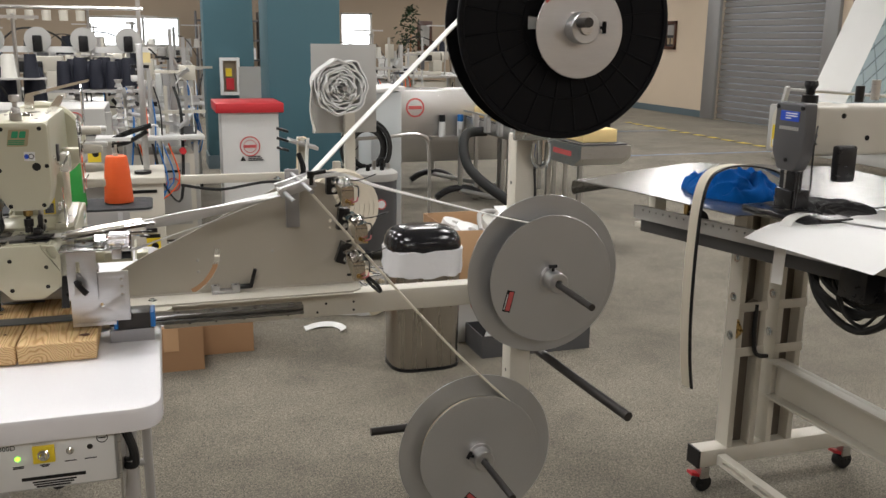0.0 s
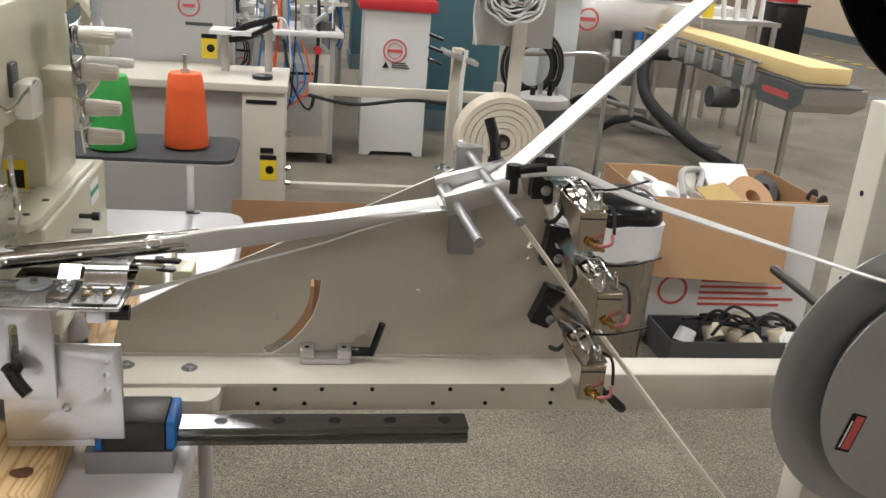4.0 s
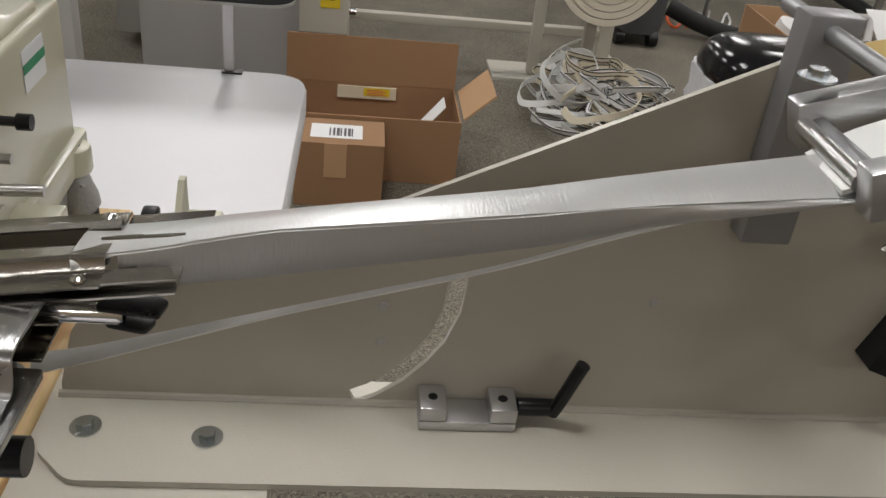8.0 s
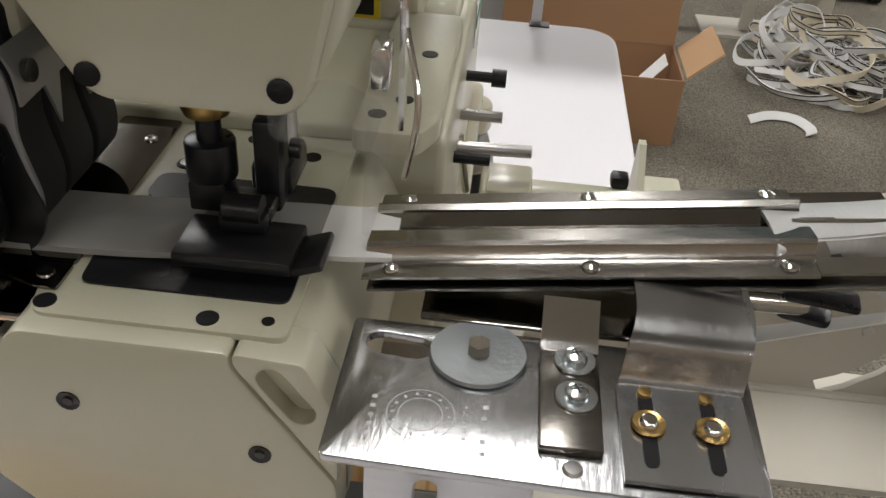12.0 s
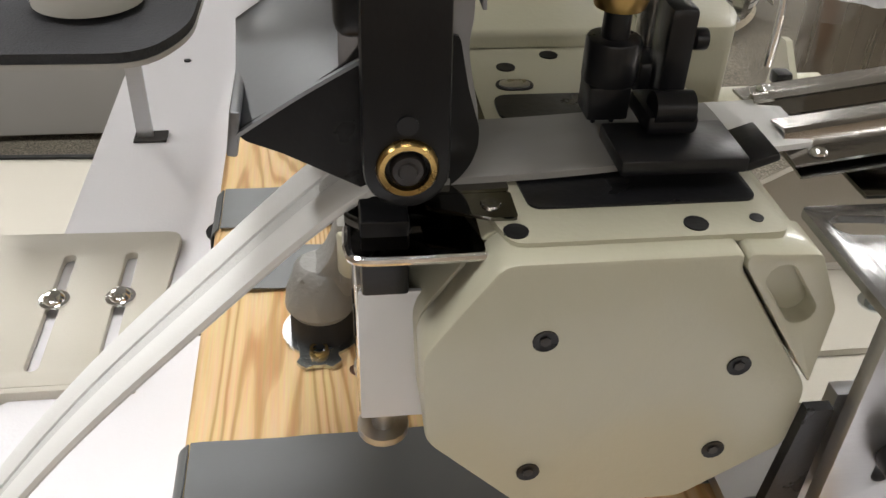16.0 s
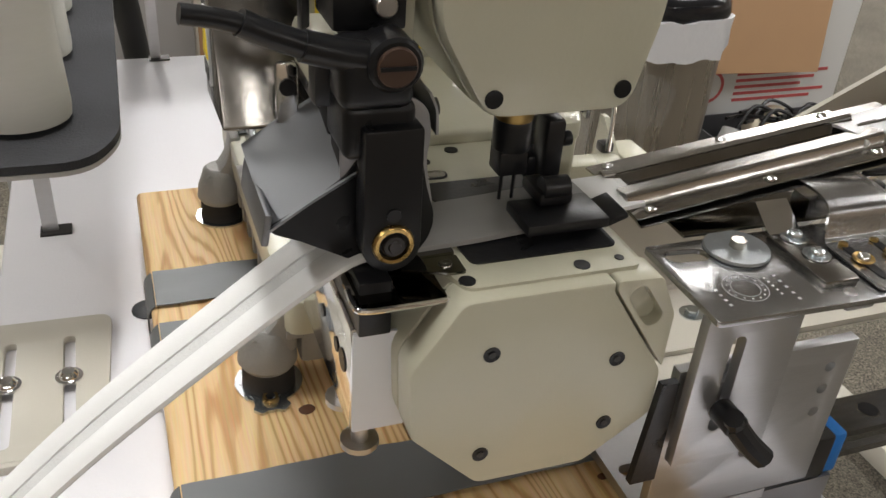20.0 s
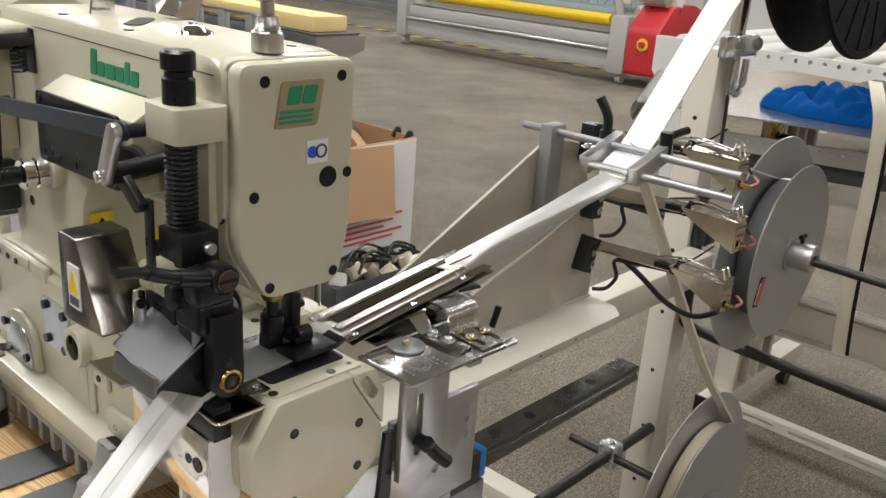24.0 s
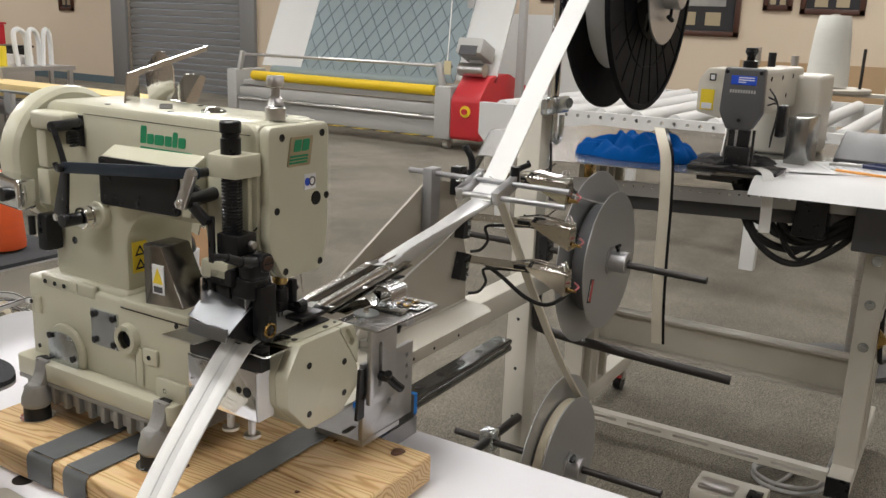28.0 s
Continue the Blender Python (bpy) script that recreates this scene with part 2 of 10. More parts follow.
SATIN = mat("silvery satin tape", (0.64, 0.64, 0.64), 0.32, 0.6, 0.05, 60, 0.10, 900, 0.06, (1, 0.12, 0.12))
CREAMT = mat("cream binding tape", (0.70, 0.63, 0.49), 0.8, 0, 0.05, 60, 0.10, 1500)
DUCT = mat("grey duct tape", (0.135, 0.142, 0.146), 0.42, 0.15, 0.10, 30, 0.10, 60, 0.04, (1, 0.4, 1))
CARD = mat("brown cardboard", (0.32, 0.182, 0.095), 0.8, 0, 0.07, 12, 0.15, 200)
CARDL = mat("light brown cardboard", (0.50, 0.31, 0.17), 0.8, 0, 0.06, 12, 0.15, 200)
PAPER = mat("white paper", (0.82, 0.82, 0.82), 0.7, 0, 0.02, 30)
ORANGE = mat("orange thread", (0.90, 0.12, 0.015), 0.6, 0, 0.10, 60, 0.7, 500, stretch=(1, 1, 8))
GREENT = mat("green thread", (0.02, 0.33, 0.05), 0.6, 0, 0.12, 60, 0.6, 500, stretch=(1, 1, 8))
NAVY = mat("navy thread", (0.008, 0.010, 0.022), 0.7, 0, 0.2, 60, 0.6, 500, stretch=(1, 1, 8))
WTHREAD = mat("white thread", (0.72, 0.71, 0.66), 0.65, 0, 0.04, 60, 0.5, 600, stretch=(1, 1, 8))
FELT = mat("charcoal felt pad", (0.035, 0.036, 0.040), 0.95, 0, 0.3, 150, 0.5, 600)
GREENL = mat("green print", (0.015, 0.26, 0.12), 0.4, 0, 0.05, 40)
BADGE = mat("bronze badge plate", (0.40, 0.33, 0.22), 0.35, 0.5, 0.06, 60)
STICKER = mat("white sticker", (0.75, 0.76, 0.78), 0.5, 0, 0.03, 40)
YELLOW = mat("yellow sticker", (0.80, 0.60, 0.03), 0.5, 0, 0.05, 40)
RED = mat("red paint", (0.50, 0.022, 0.03), 0.45, 0, 0.06, 10)
REDP = mat("red print", (0.55, 0.10, 0.10), 0.6, 0, 0.05, 40)
BLUEC = mat("blue end cap", (0.012, 0.16, 0.50), 0.4, 0, 0.08, 40)
BLUEF = mat("blue fabric", (0.0005, 0.068, 0.27), 0.9, 0, 0.12, 50, 0.5, 700)
BLUEF.node_tree.nodes["Principled BSDF"].inputs["Specular IOR Level"].default_value = 0.12
DARKF = mat("charcoal fabric", (0.028, 0.027, 0.029), 0.9, 0, 0.2, 50, 0.5, 700)
FOAM = mat("cream foam", (0.82, 0.63, 0.30), 0.9, 0, 0.05, 30, 0.4, 400)
YROLL = mat("yellow roller sleeve", (0.80, 0.55, 0.01), 0.5, 0, 0.05, 12)
QFAB = mat("grey blue ticking", (0.28, 0.34, 0.36), 0.85, 0, 0.08, 40, 0.3, 300)
BINBAG = mat("white bin bag", (0.70, 0.70, 0.72), 0.4, 0, 0.05, 30, 0.7, 60)
WINDOWGLOW = glow("bright daylight outside", (0.93, 0.96, 1.0), 3.2)
TROFFER = glow("lit lamp diffuser", (1.0, 0.95, 0.87), 6.0)
LED = glow("green lamp lens", (0.3, 1.0, 0.05), 3.0)
ACRYL = clear("clear acrylic", (0.85, 0.88, 0.88), 0.05, 0.05)
GLASS = clear("plastic bag film", (0.8, 0.82, 0.84), 0.25, 0.4)
PENCIL = mat("orange pencil paint", (0.80, 0.33, 0.05), 0.4, 0, 0.05, 30)
CREAMROLL = mat("unbleached felt roll", (0.66, 0.60, 0.49), 0.9, 0, 0.06, 40, 0.5, 300)
GAUZE = mat("white gauze", (0.74, 0.74, 0.73), 0.9, 0, 0.05, 40, 0.8, 160)
LEAF = mat("dark green leaves", (0.02, 0.045, 0.018), 0.6, 0, 0.3, 20)
LBLUE = mat("blue display label", (0.02, 0.08, 0.55), 0.35, 0, 0.05, 40)
HAZARD = stripes("hazard tape", (0.02, 0.02, 0.02), (0.70, 0.50, 0.02), 1.7, "DIAGONAL", 0.6)
FLOORBLUE = mat("faded blue floor line", (0.20, 0.26, 0.38), 0.8, 0, 0.15, 30)
TANBOARD = mat("tan hardboard", (0.40, 0.27, 0.15), 0.7, 0, 0.06, 10)
WOODFR = mat("dark brown picture frame", (0.06, 0.022, 0.012), 0.35, 0, 0.2, 40)
PICMAT = mat("picture print", (0.30, 0.29, 0.27), 0.5, 0, 0.5, 9)


# ---- mesh helpers: every bmesh is in world metres ----
ORI = {}
V = Vector


def thing(name, at, label="", category="", group="", kind=""):
    ob = new(name)
    ob.empty_display_size = 0.05
    ob.location = at
    ORI[ob.name] = V(at)
    return tagged(ob, label, category, group, kind)


def mesh_ob(name, bm, material, origin, smooth=35):
    bmesh.ops.translate(bm, verts=bm.verts, vec=-V(origin))
    bmesh.ops.recalc_face_normals(bm, faces=bm.faces)
    me = bpy.data.meshes.new(name)
    bm.to_mesh(me)
    bm.free()
    me.materials.append(material)
    for p in me.polygons:
        p.use_smooth = True
    me.set_sharp_from_angle(angle=radians(smooth))
    return new(name, me)


def part(name, bm, material, parent, label="", origin=None):
    base = ORI[parent.name]
    o = V(origin) if origin is not None else base
    ob = mesh_ob(name, bm, material, o)
    ob.parent = parent
    ob.location = o - base
    ORI[ob.name] = o
    return tagged(ob, label)


def solo(name, bm, material, at, label="", category="", group="", kind=""):
    ob = mesh_ob(name, bm, material, at)
    ob.location = at
    ORI[ob.name] = V(at)
    return tagged(ob, label, category, group, kind)


def B():
    return bmesh.new()


def join(bm, other):
    me = bpy.data.meshes.new("t")
    other.to_mesh(me)
    other.free()
    bm.from_mesh(me)
    bpy.data.meshes.remove(me)


def bx(bm, x0, x1, y0, y1, z0, z1, bev=0.0, seg=2, turn=None):
    t = B()
    bmesh.ops.create_cube(t, size=1)
    bmesh.ops.scale(t, verts=t.verts, vec=(abs(x1 - x0), abs(y1 - y0), abs(z1 - z0)))
    if bev:
        bmesh.ops.bevel(t, geom=t.edges[:], offset=bev, segments=seg, affect="EDGES", profile=0.5)
    if turn is not None:
        bmesh.ops.transform(t, verts=t.verts, matrix=turn.to_4x4())
    bmesh.ops.translate(t, verts=t.verts, vec=((x0 + x1) / 2, (y0 + y1) / 2, (z0 + z1) / 2))
    join(bm, t)
    return bm


def box(*a, **k):
    return bx(B(), *a, **k)


def axis_to(d):
    return V(d).to_track_quat("Z", "Y").to_matrix().to_4x4()


def cy(bm, p, q, r, r2=None, seg=20, bev=0.0):
    p, q = V(p), V(q)
    t = B()
    bmesh.ops.create_cone(t, cap_ends=True, segments=seg, radius1=r, radius2=r if r2 is None else r2, depth=(q - p).length)
    if bev:
        es = [e for e in t.edges if len(e.link_faces) == 2 and any(len(f.verts) > 4 for f in e.link_faces)]
        bmesh.ops.bevel(t, geom=es, offset=bev, segments=2, affect="EDGES", profile=0.5)
    bmesh.ops.transform(t, verts=t.verts, matrix=Matrix.Translation((p + q) / 2) @ axis_to(q - p))
    join(bm, t)
    return bm


def cyl(*a, **k):
    return cy(B(), *a, **k)


def lathe(bm, prof, at, axis=(0, 0, 1), seg=40):
    """prof: (radius, height) pairs, turned about axis through at."""
    m = Matrix.Translation(at) @ axis_to(axis)
    rings = []
    for r, h in prof:
        if r < 1e-6:
            rings.append([bm.verts.new(m @ V((0, 0, h)))])
        else:
            rings.append([bm.verts.new(m @ V((r * math.cos(2 * math.pi * i / seg), r * math.sin(2 * math.pi * i / seg), h))) for i in range(seg)])
    for a, c in zip(rings, rings[1:]):
        for i in range(seg):
            j = (i + 1) % seg
            f = [a[i % len(a)], a[j % len(a)], c[j % len(c)], c[i % len(c)]]
            f = [v for k, v in enumerate(f) if v not in f[:k]]
            if len(f) > 2:
                bm.faces.new(f)
    return bm


def flat(outer, holes=(), axis="y", a=0.0, c=0.003, bev=0.0):
    """A plate with the outline outer (2D) and holes, between a and c along an axis. 2D is (x, z) for y, (x, y) for z, (y, z) for x."""
    t = B()
    def loop(pts):
        vs = [t.verts.new((u, w, 0)) for u, w in pts]
        return [t.edges.new((vs[i], vs[(i + 1) % len(vs)])) for i in range(len(vs))]
    es = loop(outer)
    for h in holes:
        es += loop(h)
    bmesh.ops.triangle_fill(t, edges=es, use_beauty=True)
    ext = bmesh.ops.extrude_face_region(t, geom=t.faces[:])
    bmesh.ops.translate(t, verts=[g for g in ext["geom"] if isinstance(g, bmesh.types.BMVert)], vec=(0, 0, 1))
    for v in t.verts:
        u, w, k = v.co
        d = a + (c - a) * k
        v.co = {"y": (u, d, w), "z": (u, w, d), "x": (d, u, w)}[axis]
    bmesh.ops.recalc_face_normals(t, faces=t.faces)
    if bev:
        es = [e for e in t.edges if len(e.link_faces) == 2 and e.calc_face_angle(0) > 0.6]
        bmesh.ops.bevel(t, geom=es, offset=bev, segments=2, affect="EDGES", profile=0.5)
    return t


def rpoly(pts, r=0.01, seg=5):
    """A polygon with rounded corners."""
    out, n = [], len(pts)
    for i in range(n):
        p, a, c = V((*pts[i], 0)), V((*pts[i - 1], 0)), V((*pts[(i + 1) % n], 0))
        da, dc = (a - p), (c - p)
        k = min(r, da.length * 0.45, dc.length * 0.45)
        s, e = p + da.normalized() * k, p + dc.normalized() * k
        for j in range(seg + 1):
            f = j / seg
            q = s * (1 - f) ** 2 + p * 2 * f * (1 - f) + e * f * f
            out.append((q.x, q.y))
    return out


def disc2(cx, cz, r, n=24):
    return [(cx + r * math.cos(2 * math.pi * i / n), cz + r * math.sin(2 * math.pi * i / n)) for i in range(n)]


def slot2(p, q, r, n=8):
    """A long hole from p to q."""
    d = math.atan2(q[1] - p[1], q[0] - p[0])
    out = []
    for c, s in ((q, d - math.pi / 2), (p, d + math.pi / 2)):
        out += [(c[0] + r * math.cos(s + math.pi * i / n), c[1] + r * math.sin(s + math.pi * i / n)) for i in range(n + 1)]
    return out


def glide(pts, n=8):
    """A smooth line through points."""
    pts = [V(p) for p in pts]
    if len(pts) < 3:
        return pts
    out = []
    for i in range(len(pts) - 1):
        p0, p1, p2, p3 = pts[max(i - 1, 0)], pts[i], pts[i + 1], pts[min(i + 2, len(pts) - 1)]
        for j in range(n):
            f = j / n
            out.append(0.5 * (2 * p1 + (p2 - p0) * f + (2 * p0 - 5 * p1 + 4 * p2 - p3) * f * f + (3 * p1 - p0 - 3 * p2 + p3) * f ** 3))
    return out + [pts[-1]]


def tube(bm, pts, r, seg=8, n=8, caps=True):
    pts = glide(pts, n)
    rings, up = [], V((0.13, 0.37, 0.92))
    for i, p in enumerate(pts):
        d = (pts[min(i + 1, len(pts) - 1)] - pts[max(i - 1, 0)]).normalized()
        s = d.cross(up)
        if s.length < 1e-3:
            s = d.cross(V((1, 0, 0)))
        s.normalize()
        up = s.cross(d).normalized()
        rings.append([bm.verts.new(p + (s * math.cos(2 * math.pi * k / seg) + up * math.sin(2 * math.pi * k / seg)) * r) for k in range(seg)])
    for a, c in zip(rings, rings[1:]):
        for k in range(seg):
            bm.faces.new((a[k], a[(k + 1) % seg], c[(k + 1) % seg], c[k]))
    if caps:
        bm.faces.new(rings[0][::-1])
        bm.faces.new(rings[-1])
    return bm


def ribbon(bm, pts, widths, sides, thick=0.0012, n=8, across=4, crown=0.0):
    """A tape along points; widths and side directions are given per point and blended."""
    line = glide(pts, n)
    m = len(pts) - 1
    rows = []
    for i, p in enumerate(line):
        f = i / max(1, len(line) - 1) * m
        k = min(int(f), m - 1) if m else 0
        g = f - k
        w = widths[k] * (1 - g) + widths[k + 1] * g
        s = (V(sides[k]).normalized() * (1 - g) + V(sides[k + 1]).normalized() * g).normalized()
        d = (line[min(i + 1, len(line) - 1)] - line[max(i - 1, 0)]).normalized()
        nrm = s.cross(d).normalized()
        row = []
        for j in range(across + 1):
            u = j / across * 2 - 1
            row.append(p + s * (u * w / 2) + nrm * (crown * (1 - u * u)))
        rows.append((row, nrm))
    top = [[bm.verts.new(q + nr * thick / 2) for q in row] for row, nr in rows]
    bot = [[bm.verts.new(q - nr * thick / 2) for q in row] for row, nr in rows]
    for a, c, flip in ((top, 0, 0), (bot, 0, 1)):
        for r0, r1 in zip(a, a[1:]):
            for j in range(across):
                f = (r0[j], r0[j + 1], r1[j + 1], r1[j])
                bm.faces.new(f[::-1] if flip else f)
    for r0, r1, b0, b1 in zip(top, top[1:], bot, bot[1:]):
        bm.faces.new((r0[0], r1[0], b1[0], b0[0]))
        bm.faces.new((r0[-1], b0[-1], b1[-1], r1[-1]))
    for r, q in ((top[0], bot[0]), (top[-1], bot[-1])):
        for j in range(across):
            bm.faces.new((r[j], q[j], q[j + 1], r[j + 1]))
    return bm


def bolt(name, at, axis, r, h, material, parent, label=""):
    """A button-head screw with a dimple for its drive."""
    b = lathe(B(), [(0, 0), (r, 0), (r, h * 0.5), (r * 0.8, h), (r * 0.45, h), (r * 0.4, h * 0.45), (0, h * 0.45)], at, axis, 14)
    return part(name, b, material, parent, label)


def hexbolt(name, at, axis, r, parent, washer=True, material=None):
    b = cyl(V(at), V(at) + V(axis).normalized() * r * 0.95, r, r * 0.93, seg=6)
    if washer:
        cy(b, at, V(at) + V(axis).normalized() * r * 0.22, r * 1.75, seg=20)
    return part(name, b, material or ZINC, parent)


def panscrew(at, r, parent):
    """A zinc pan-head screw with a cross drive on its washer."""
    w = part("screw_washer", lathe(B(), [(r * 0.5, 0), (r * 1.72, 0), (r * 1.76, r * 0.12), (r * 1.70, r * 0.24), (r * 0.5, r * 0.26)], at, (0, 0, 1), 28), ZINC, parent)
    at = V(at) + V((0, 0, r * 0.24))
    h = part("screw", lathe(B(), [(r, 0), (r * 1.02, r * 0.25), (r * 0.86, r * 0.58), (r * 0.5, r * 0.76), (0, r * 0.82)], at, (0, 0, 1), 22), ZINC, parent)
    for q in (0.4, 0.4 + math.pi / 2):
        e = V((math.cos(q), math.sin(q), 0)) * r * 0.5
        part("cross_slot", cyl(at + e + V((0, 0, r * 0.74)), at - e + V((0, 0, r * 0.74)), r * 0.11, seg=6), RODM, h)
    return w


def spiral(bm, at, axis, r, wire, h0, h1, turns, seg=6):
    m = Matrix.Translation(at) @ axis_to(axis)
    n = int(turns * 12)
    return tube(bm, [m @ V((r * math.cos(2 * math.pi * turns * i / n), r * math.sin(2 * math.pi * turns * i / n), h0 + (h1 - h0) * i / n)) for i in range(n + 1)], wire, seg, 1)


# ---- the hall ----
X0, X1, Y0, Y1 = -5.0, 9.9, -4.0, 20.0
solo("floor", box(X0 - 0.2, X1 + 0.2, Y0 - 0.2, Y1 + 0.2, -0.1, 0), CARPET, (2, 8, 0), "grey-brown speckled short-pile carpet floor", "floor", kind="structure")
solo("ceiling", box(X0, X1, Y0, Y1, CEIL, CEIL + 0.1), CEILM, (2, 8, CEIL), "white tiled ceiling", "ceiling", kind="structure")
solo("wall_west", box(X0 - 0.2, X0, Y0, Y1, 0, CEIL), WALLB, (X0, 8, 0), "taupe painted wall", "wall", kind="structure")
solo("wall_south", box(X0, X1, Y0 - 0.2, Y0, 0, CEIL), WALLB, (2, Y0, 0), "taupe painted wall", "wall", kind="structure")


def windowed_wall():
    holes = [(-1.2, 0.62, 1.16, 1.78), (4.08, 4.80, 1.16, 1.95)]
    rings = [[(a, c), (b, c), (b, d), (a, d)] for a, b, c, d in holes]
    solo("wall_north", flat([(X0, 0), (X1, 0), (X1, CEIL), (X0, CEIL)], rings, "y", Y1, Y1 + 0.2), WALLB, (2, Y1, 0), "taupe painted wall with small bright windows", "wall", kind="structure")
    for i, (a, b, c, d) in enumerate(holes):
        w = thing("window_%d" % (i + 1), ((a + b) / 2, Y1 + 0.08, c), "bright window with a white frame", "window", "windows in the far wall", "structure")
        f = B()
        for q in ((a, a + 0.04, c, d), (b - 0.04, b, c, d), (a, b, c, c + 0.04), (a, b, d - 0.04, d)):
            bx(f, q[0], q[1], Y1 + 0.06, Y1 + 0.12, q[2], q[3])
        part("window_frame", f, WHITE, w)
        part("window_sill", box(a - 0.04, b + 0.04, Y1 - 0.05, Y1 + 0.02, c - 0.04, c), WHITE, w)
        part("pane", box(a, b, Y1 + 0.16, Y1 + 0.17, c, d), WINDOWGLOW, w)


windowed_wall()

# east wall with the roller door, skirting and pictures
DY0, DY1 = 11.45, 14.15
solo("wall_east", flat([(Y0, 0), (DY0, 0), (DY0, 2.7), (DY1, 2.7), (DY1, 0), (Y1, 0), (Y1, CEIL), (Y0, CEIL)], (), "x", X1, X1 + 0.2), WALL, (X1, 8, 0), "beige painted wall", "wall", kind="structure")
for ya, yb in ((Y0, DY0 - 0.35), (DY1 + 0.4, Y1)):
    solo("baseboard", box(X1 - 0.015, X1 - 0.001, ya, yb, 0, 0.13), TEALB, (X1, ya, 0), "blue-grey skirting board", "skirting", kind="structure")
door = thing("door_1", (X1, (DY0 + DY1) / 2, 0), "closed grey steel roller shutter door", "roller door", kind="structure")
for k in range(24):
    z = 0.02 + k * 0.11
    part("slat", flat([(X1 + 0.075, z), (X1 + 0.045, z + 0.015), (X1 + 0.045, z + 0.085), (X1 + 0.075, z + 0.105), (X1 + 0.09, z + 0.05)], (), "y", DY0, DY1), SHUTTER, door)
for ya, yb in ((DY0 - 0.32, DY0), (DY1, DY1 + 0.38)):
    part("door_frame", box(X1 - 0.06, X1 + 0.1, ya, yb, 0, 2.75, bev=0.01), DOORFRAME, door)


def picture(y0, y1, z0, z1, label):
    p = thing("wall_picture", (X1, (y0 + y1) / 2, z0), label, "picture", "pictures on the beige wall")
    b = B()
    for q in ((y0, y0 + 0.06, z0, z1), (y1 - 0.06, y1, z0, z1), (y0, y1, z0, z0 + 0.06), (y0, y1, z1 - 0.06, z1)):
        bx(b, X1 - 0.04, X1 - 0.002, q[0], q[1], q[2], q[3], 0.006)
    part("frame", b, WOODFR, p)
    part("print", box(X1 - 0.012, X1 - 0.004, y0 + 0.05, y1 - 0.05, z0 + 0.05, z1 - 0.05), DARKF, p)
    w, h = y1 - y0, z1 - z0
    part("photo", box(X1 - 0.016, X1 - 0.012, y0 + w * 0.2, y1 - w * 0.2, z0 + h * 0.5, z1 - h * 0.15), PICMAT, p)
    for k in (0.25, 0.58):
        part("card", box(X1 - 0.016, X1 - 0.012, y0 + w * k, y0 + w * (k + 0.2), z0 + h * 0.18, z0 + h * 0.4), BADGE, p)


picture(3.66, 4.55, 1.27, 1.95, "dark framed display of photographs and badges")
picture(3.10, 3.42, 1.58, 1.95, "dark framed picture with a pale print")
picture(2.35, 3.02, 1.55, 2.0, "dark framed picture with a pale print")
picture(5.6, 6.2, 1.62, 2.1, "dark framed picture with a pale print")
picture(15.6, 16.0, 1.25, 1.8, "small dark framed picture")
picture(9.4, 10.9, 1.6, 2.1, "framed black and white photograph")
solo("wainscot_board", box(X1 - 0.03, X1 - 0.002, -3.9, 3.6, 0.6, 1.02), TANBOARD, (X1, 0, 0.6), "tan hardboard panel along the wall", "panel", kind="structure")
solo("white_board_panel", box(X1 - 0.1, X1 - 0.06, 4.9, 6.9, 0.0, 1.45), WHITE, (X1, 6, 0.0), "white panel leaning by the wall", "panel")

# lamps in the ceiling
for lx, ly in LAMP_SPOTS:
    t = thing("ceiling_light", (lx, ly, CEIL), "recessed fluorescent ceiling light panel", "ceiling light", "ceiling light panels")
    part("diffuser", box(lx - 0.28, lx + 0.28, ly - 0.58, ly + 0.58, CEIL - 0.012, CEIL - 0.004), TROFFER, t)
    f = B()
    for q in ((-0.32, -0.28, -0.62, 0.62), (0.28, 0.32, -0.62, 0.62), (-0.28, 0.28, -0.62, -0.58), (-0.28, 0.28, 0.58, 0.62)):
        bx(f, lx + q[0], lx + q[1], ly + q[2], ly + q[3], CEIL - 0.02, CEIL - 0.001)
    part("frame", f, WHITE, t)

# columns
for nm, a, c, y, w in (("column_1", 0.89, 1.45, 6.95, 0.56), ("column_2", 0.56, 1.06, 9.6, 0.5)):
    col = thing(nm, ((a + c) / 2, y + w / 2, 0), "square teal painted column with a darker base", "column", "teal columns", "structure")
    part("shaft", box(a, c, y, y + w, 0.14, CEIL - 0.001, bev=0.01), TEAL, col)
    part("base", box(a - 0.012, c + 0.012, y - 0.012, y + w + 0.012, 0, 0.14), TEALB, col)

# floor lines
solo("hazard_line", box(7.9, 7.98, 6.5, 13.9, 0, 0.004), HAZARD, (7.94, 10, 0), "yellow and black striped floor tape", "floor tape", kind="structure")
for q in ((4.2, 7.9, 9.6, 9.64), (5.0, 7.9, 12.4, 12.44), (5.6, 5.64, 9.64, 12.4)):
    solo("floor_line", box(q[0], q[1], q[2], q[3], 0, 0.003), FLOORBLUE, (q[0], q[2], 0), "faded blue floor marking line", "floor line", kind="structure")


# ---- the white table, its boards and tape ----
TZ = 0.787
table = thing("folding_table", (-0.21, 1.89, 0), "white plastic folding table with rounded corners on grey legs", "table")
tb = flat(rpoly([(-0.448, 1.305), (0.03, 1.305), (0.034, 2.468), (-0.448, 2.468)], 0.05, 8), (), "z", TZ - 0.042, TZ, 0.008)
part("tabletop", tb, WHITEP, table)
part("apron", box(-0.42, 0.0, 1.36, 2.42, TZ - 0.06, TZ - 0.042), WHITEP, table)
for lx in (-0.40, -0.03):
    for ly in (1.45, 2.34):
        part("leg", cyl((lx, ly, 0.0), (lx, ly, TZ - 0.06), 0.013, seg=14), GREY, table)
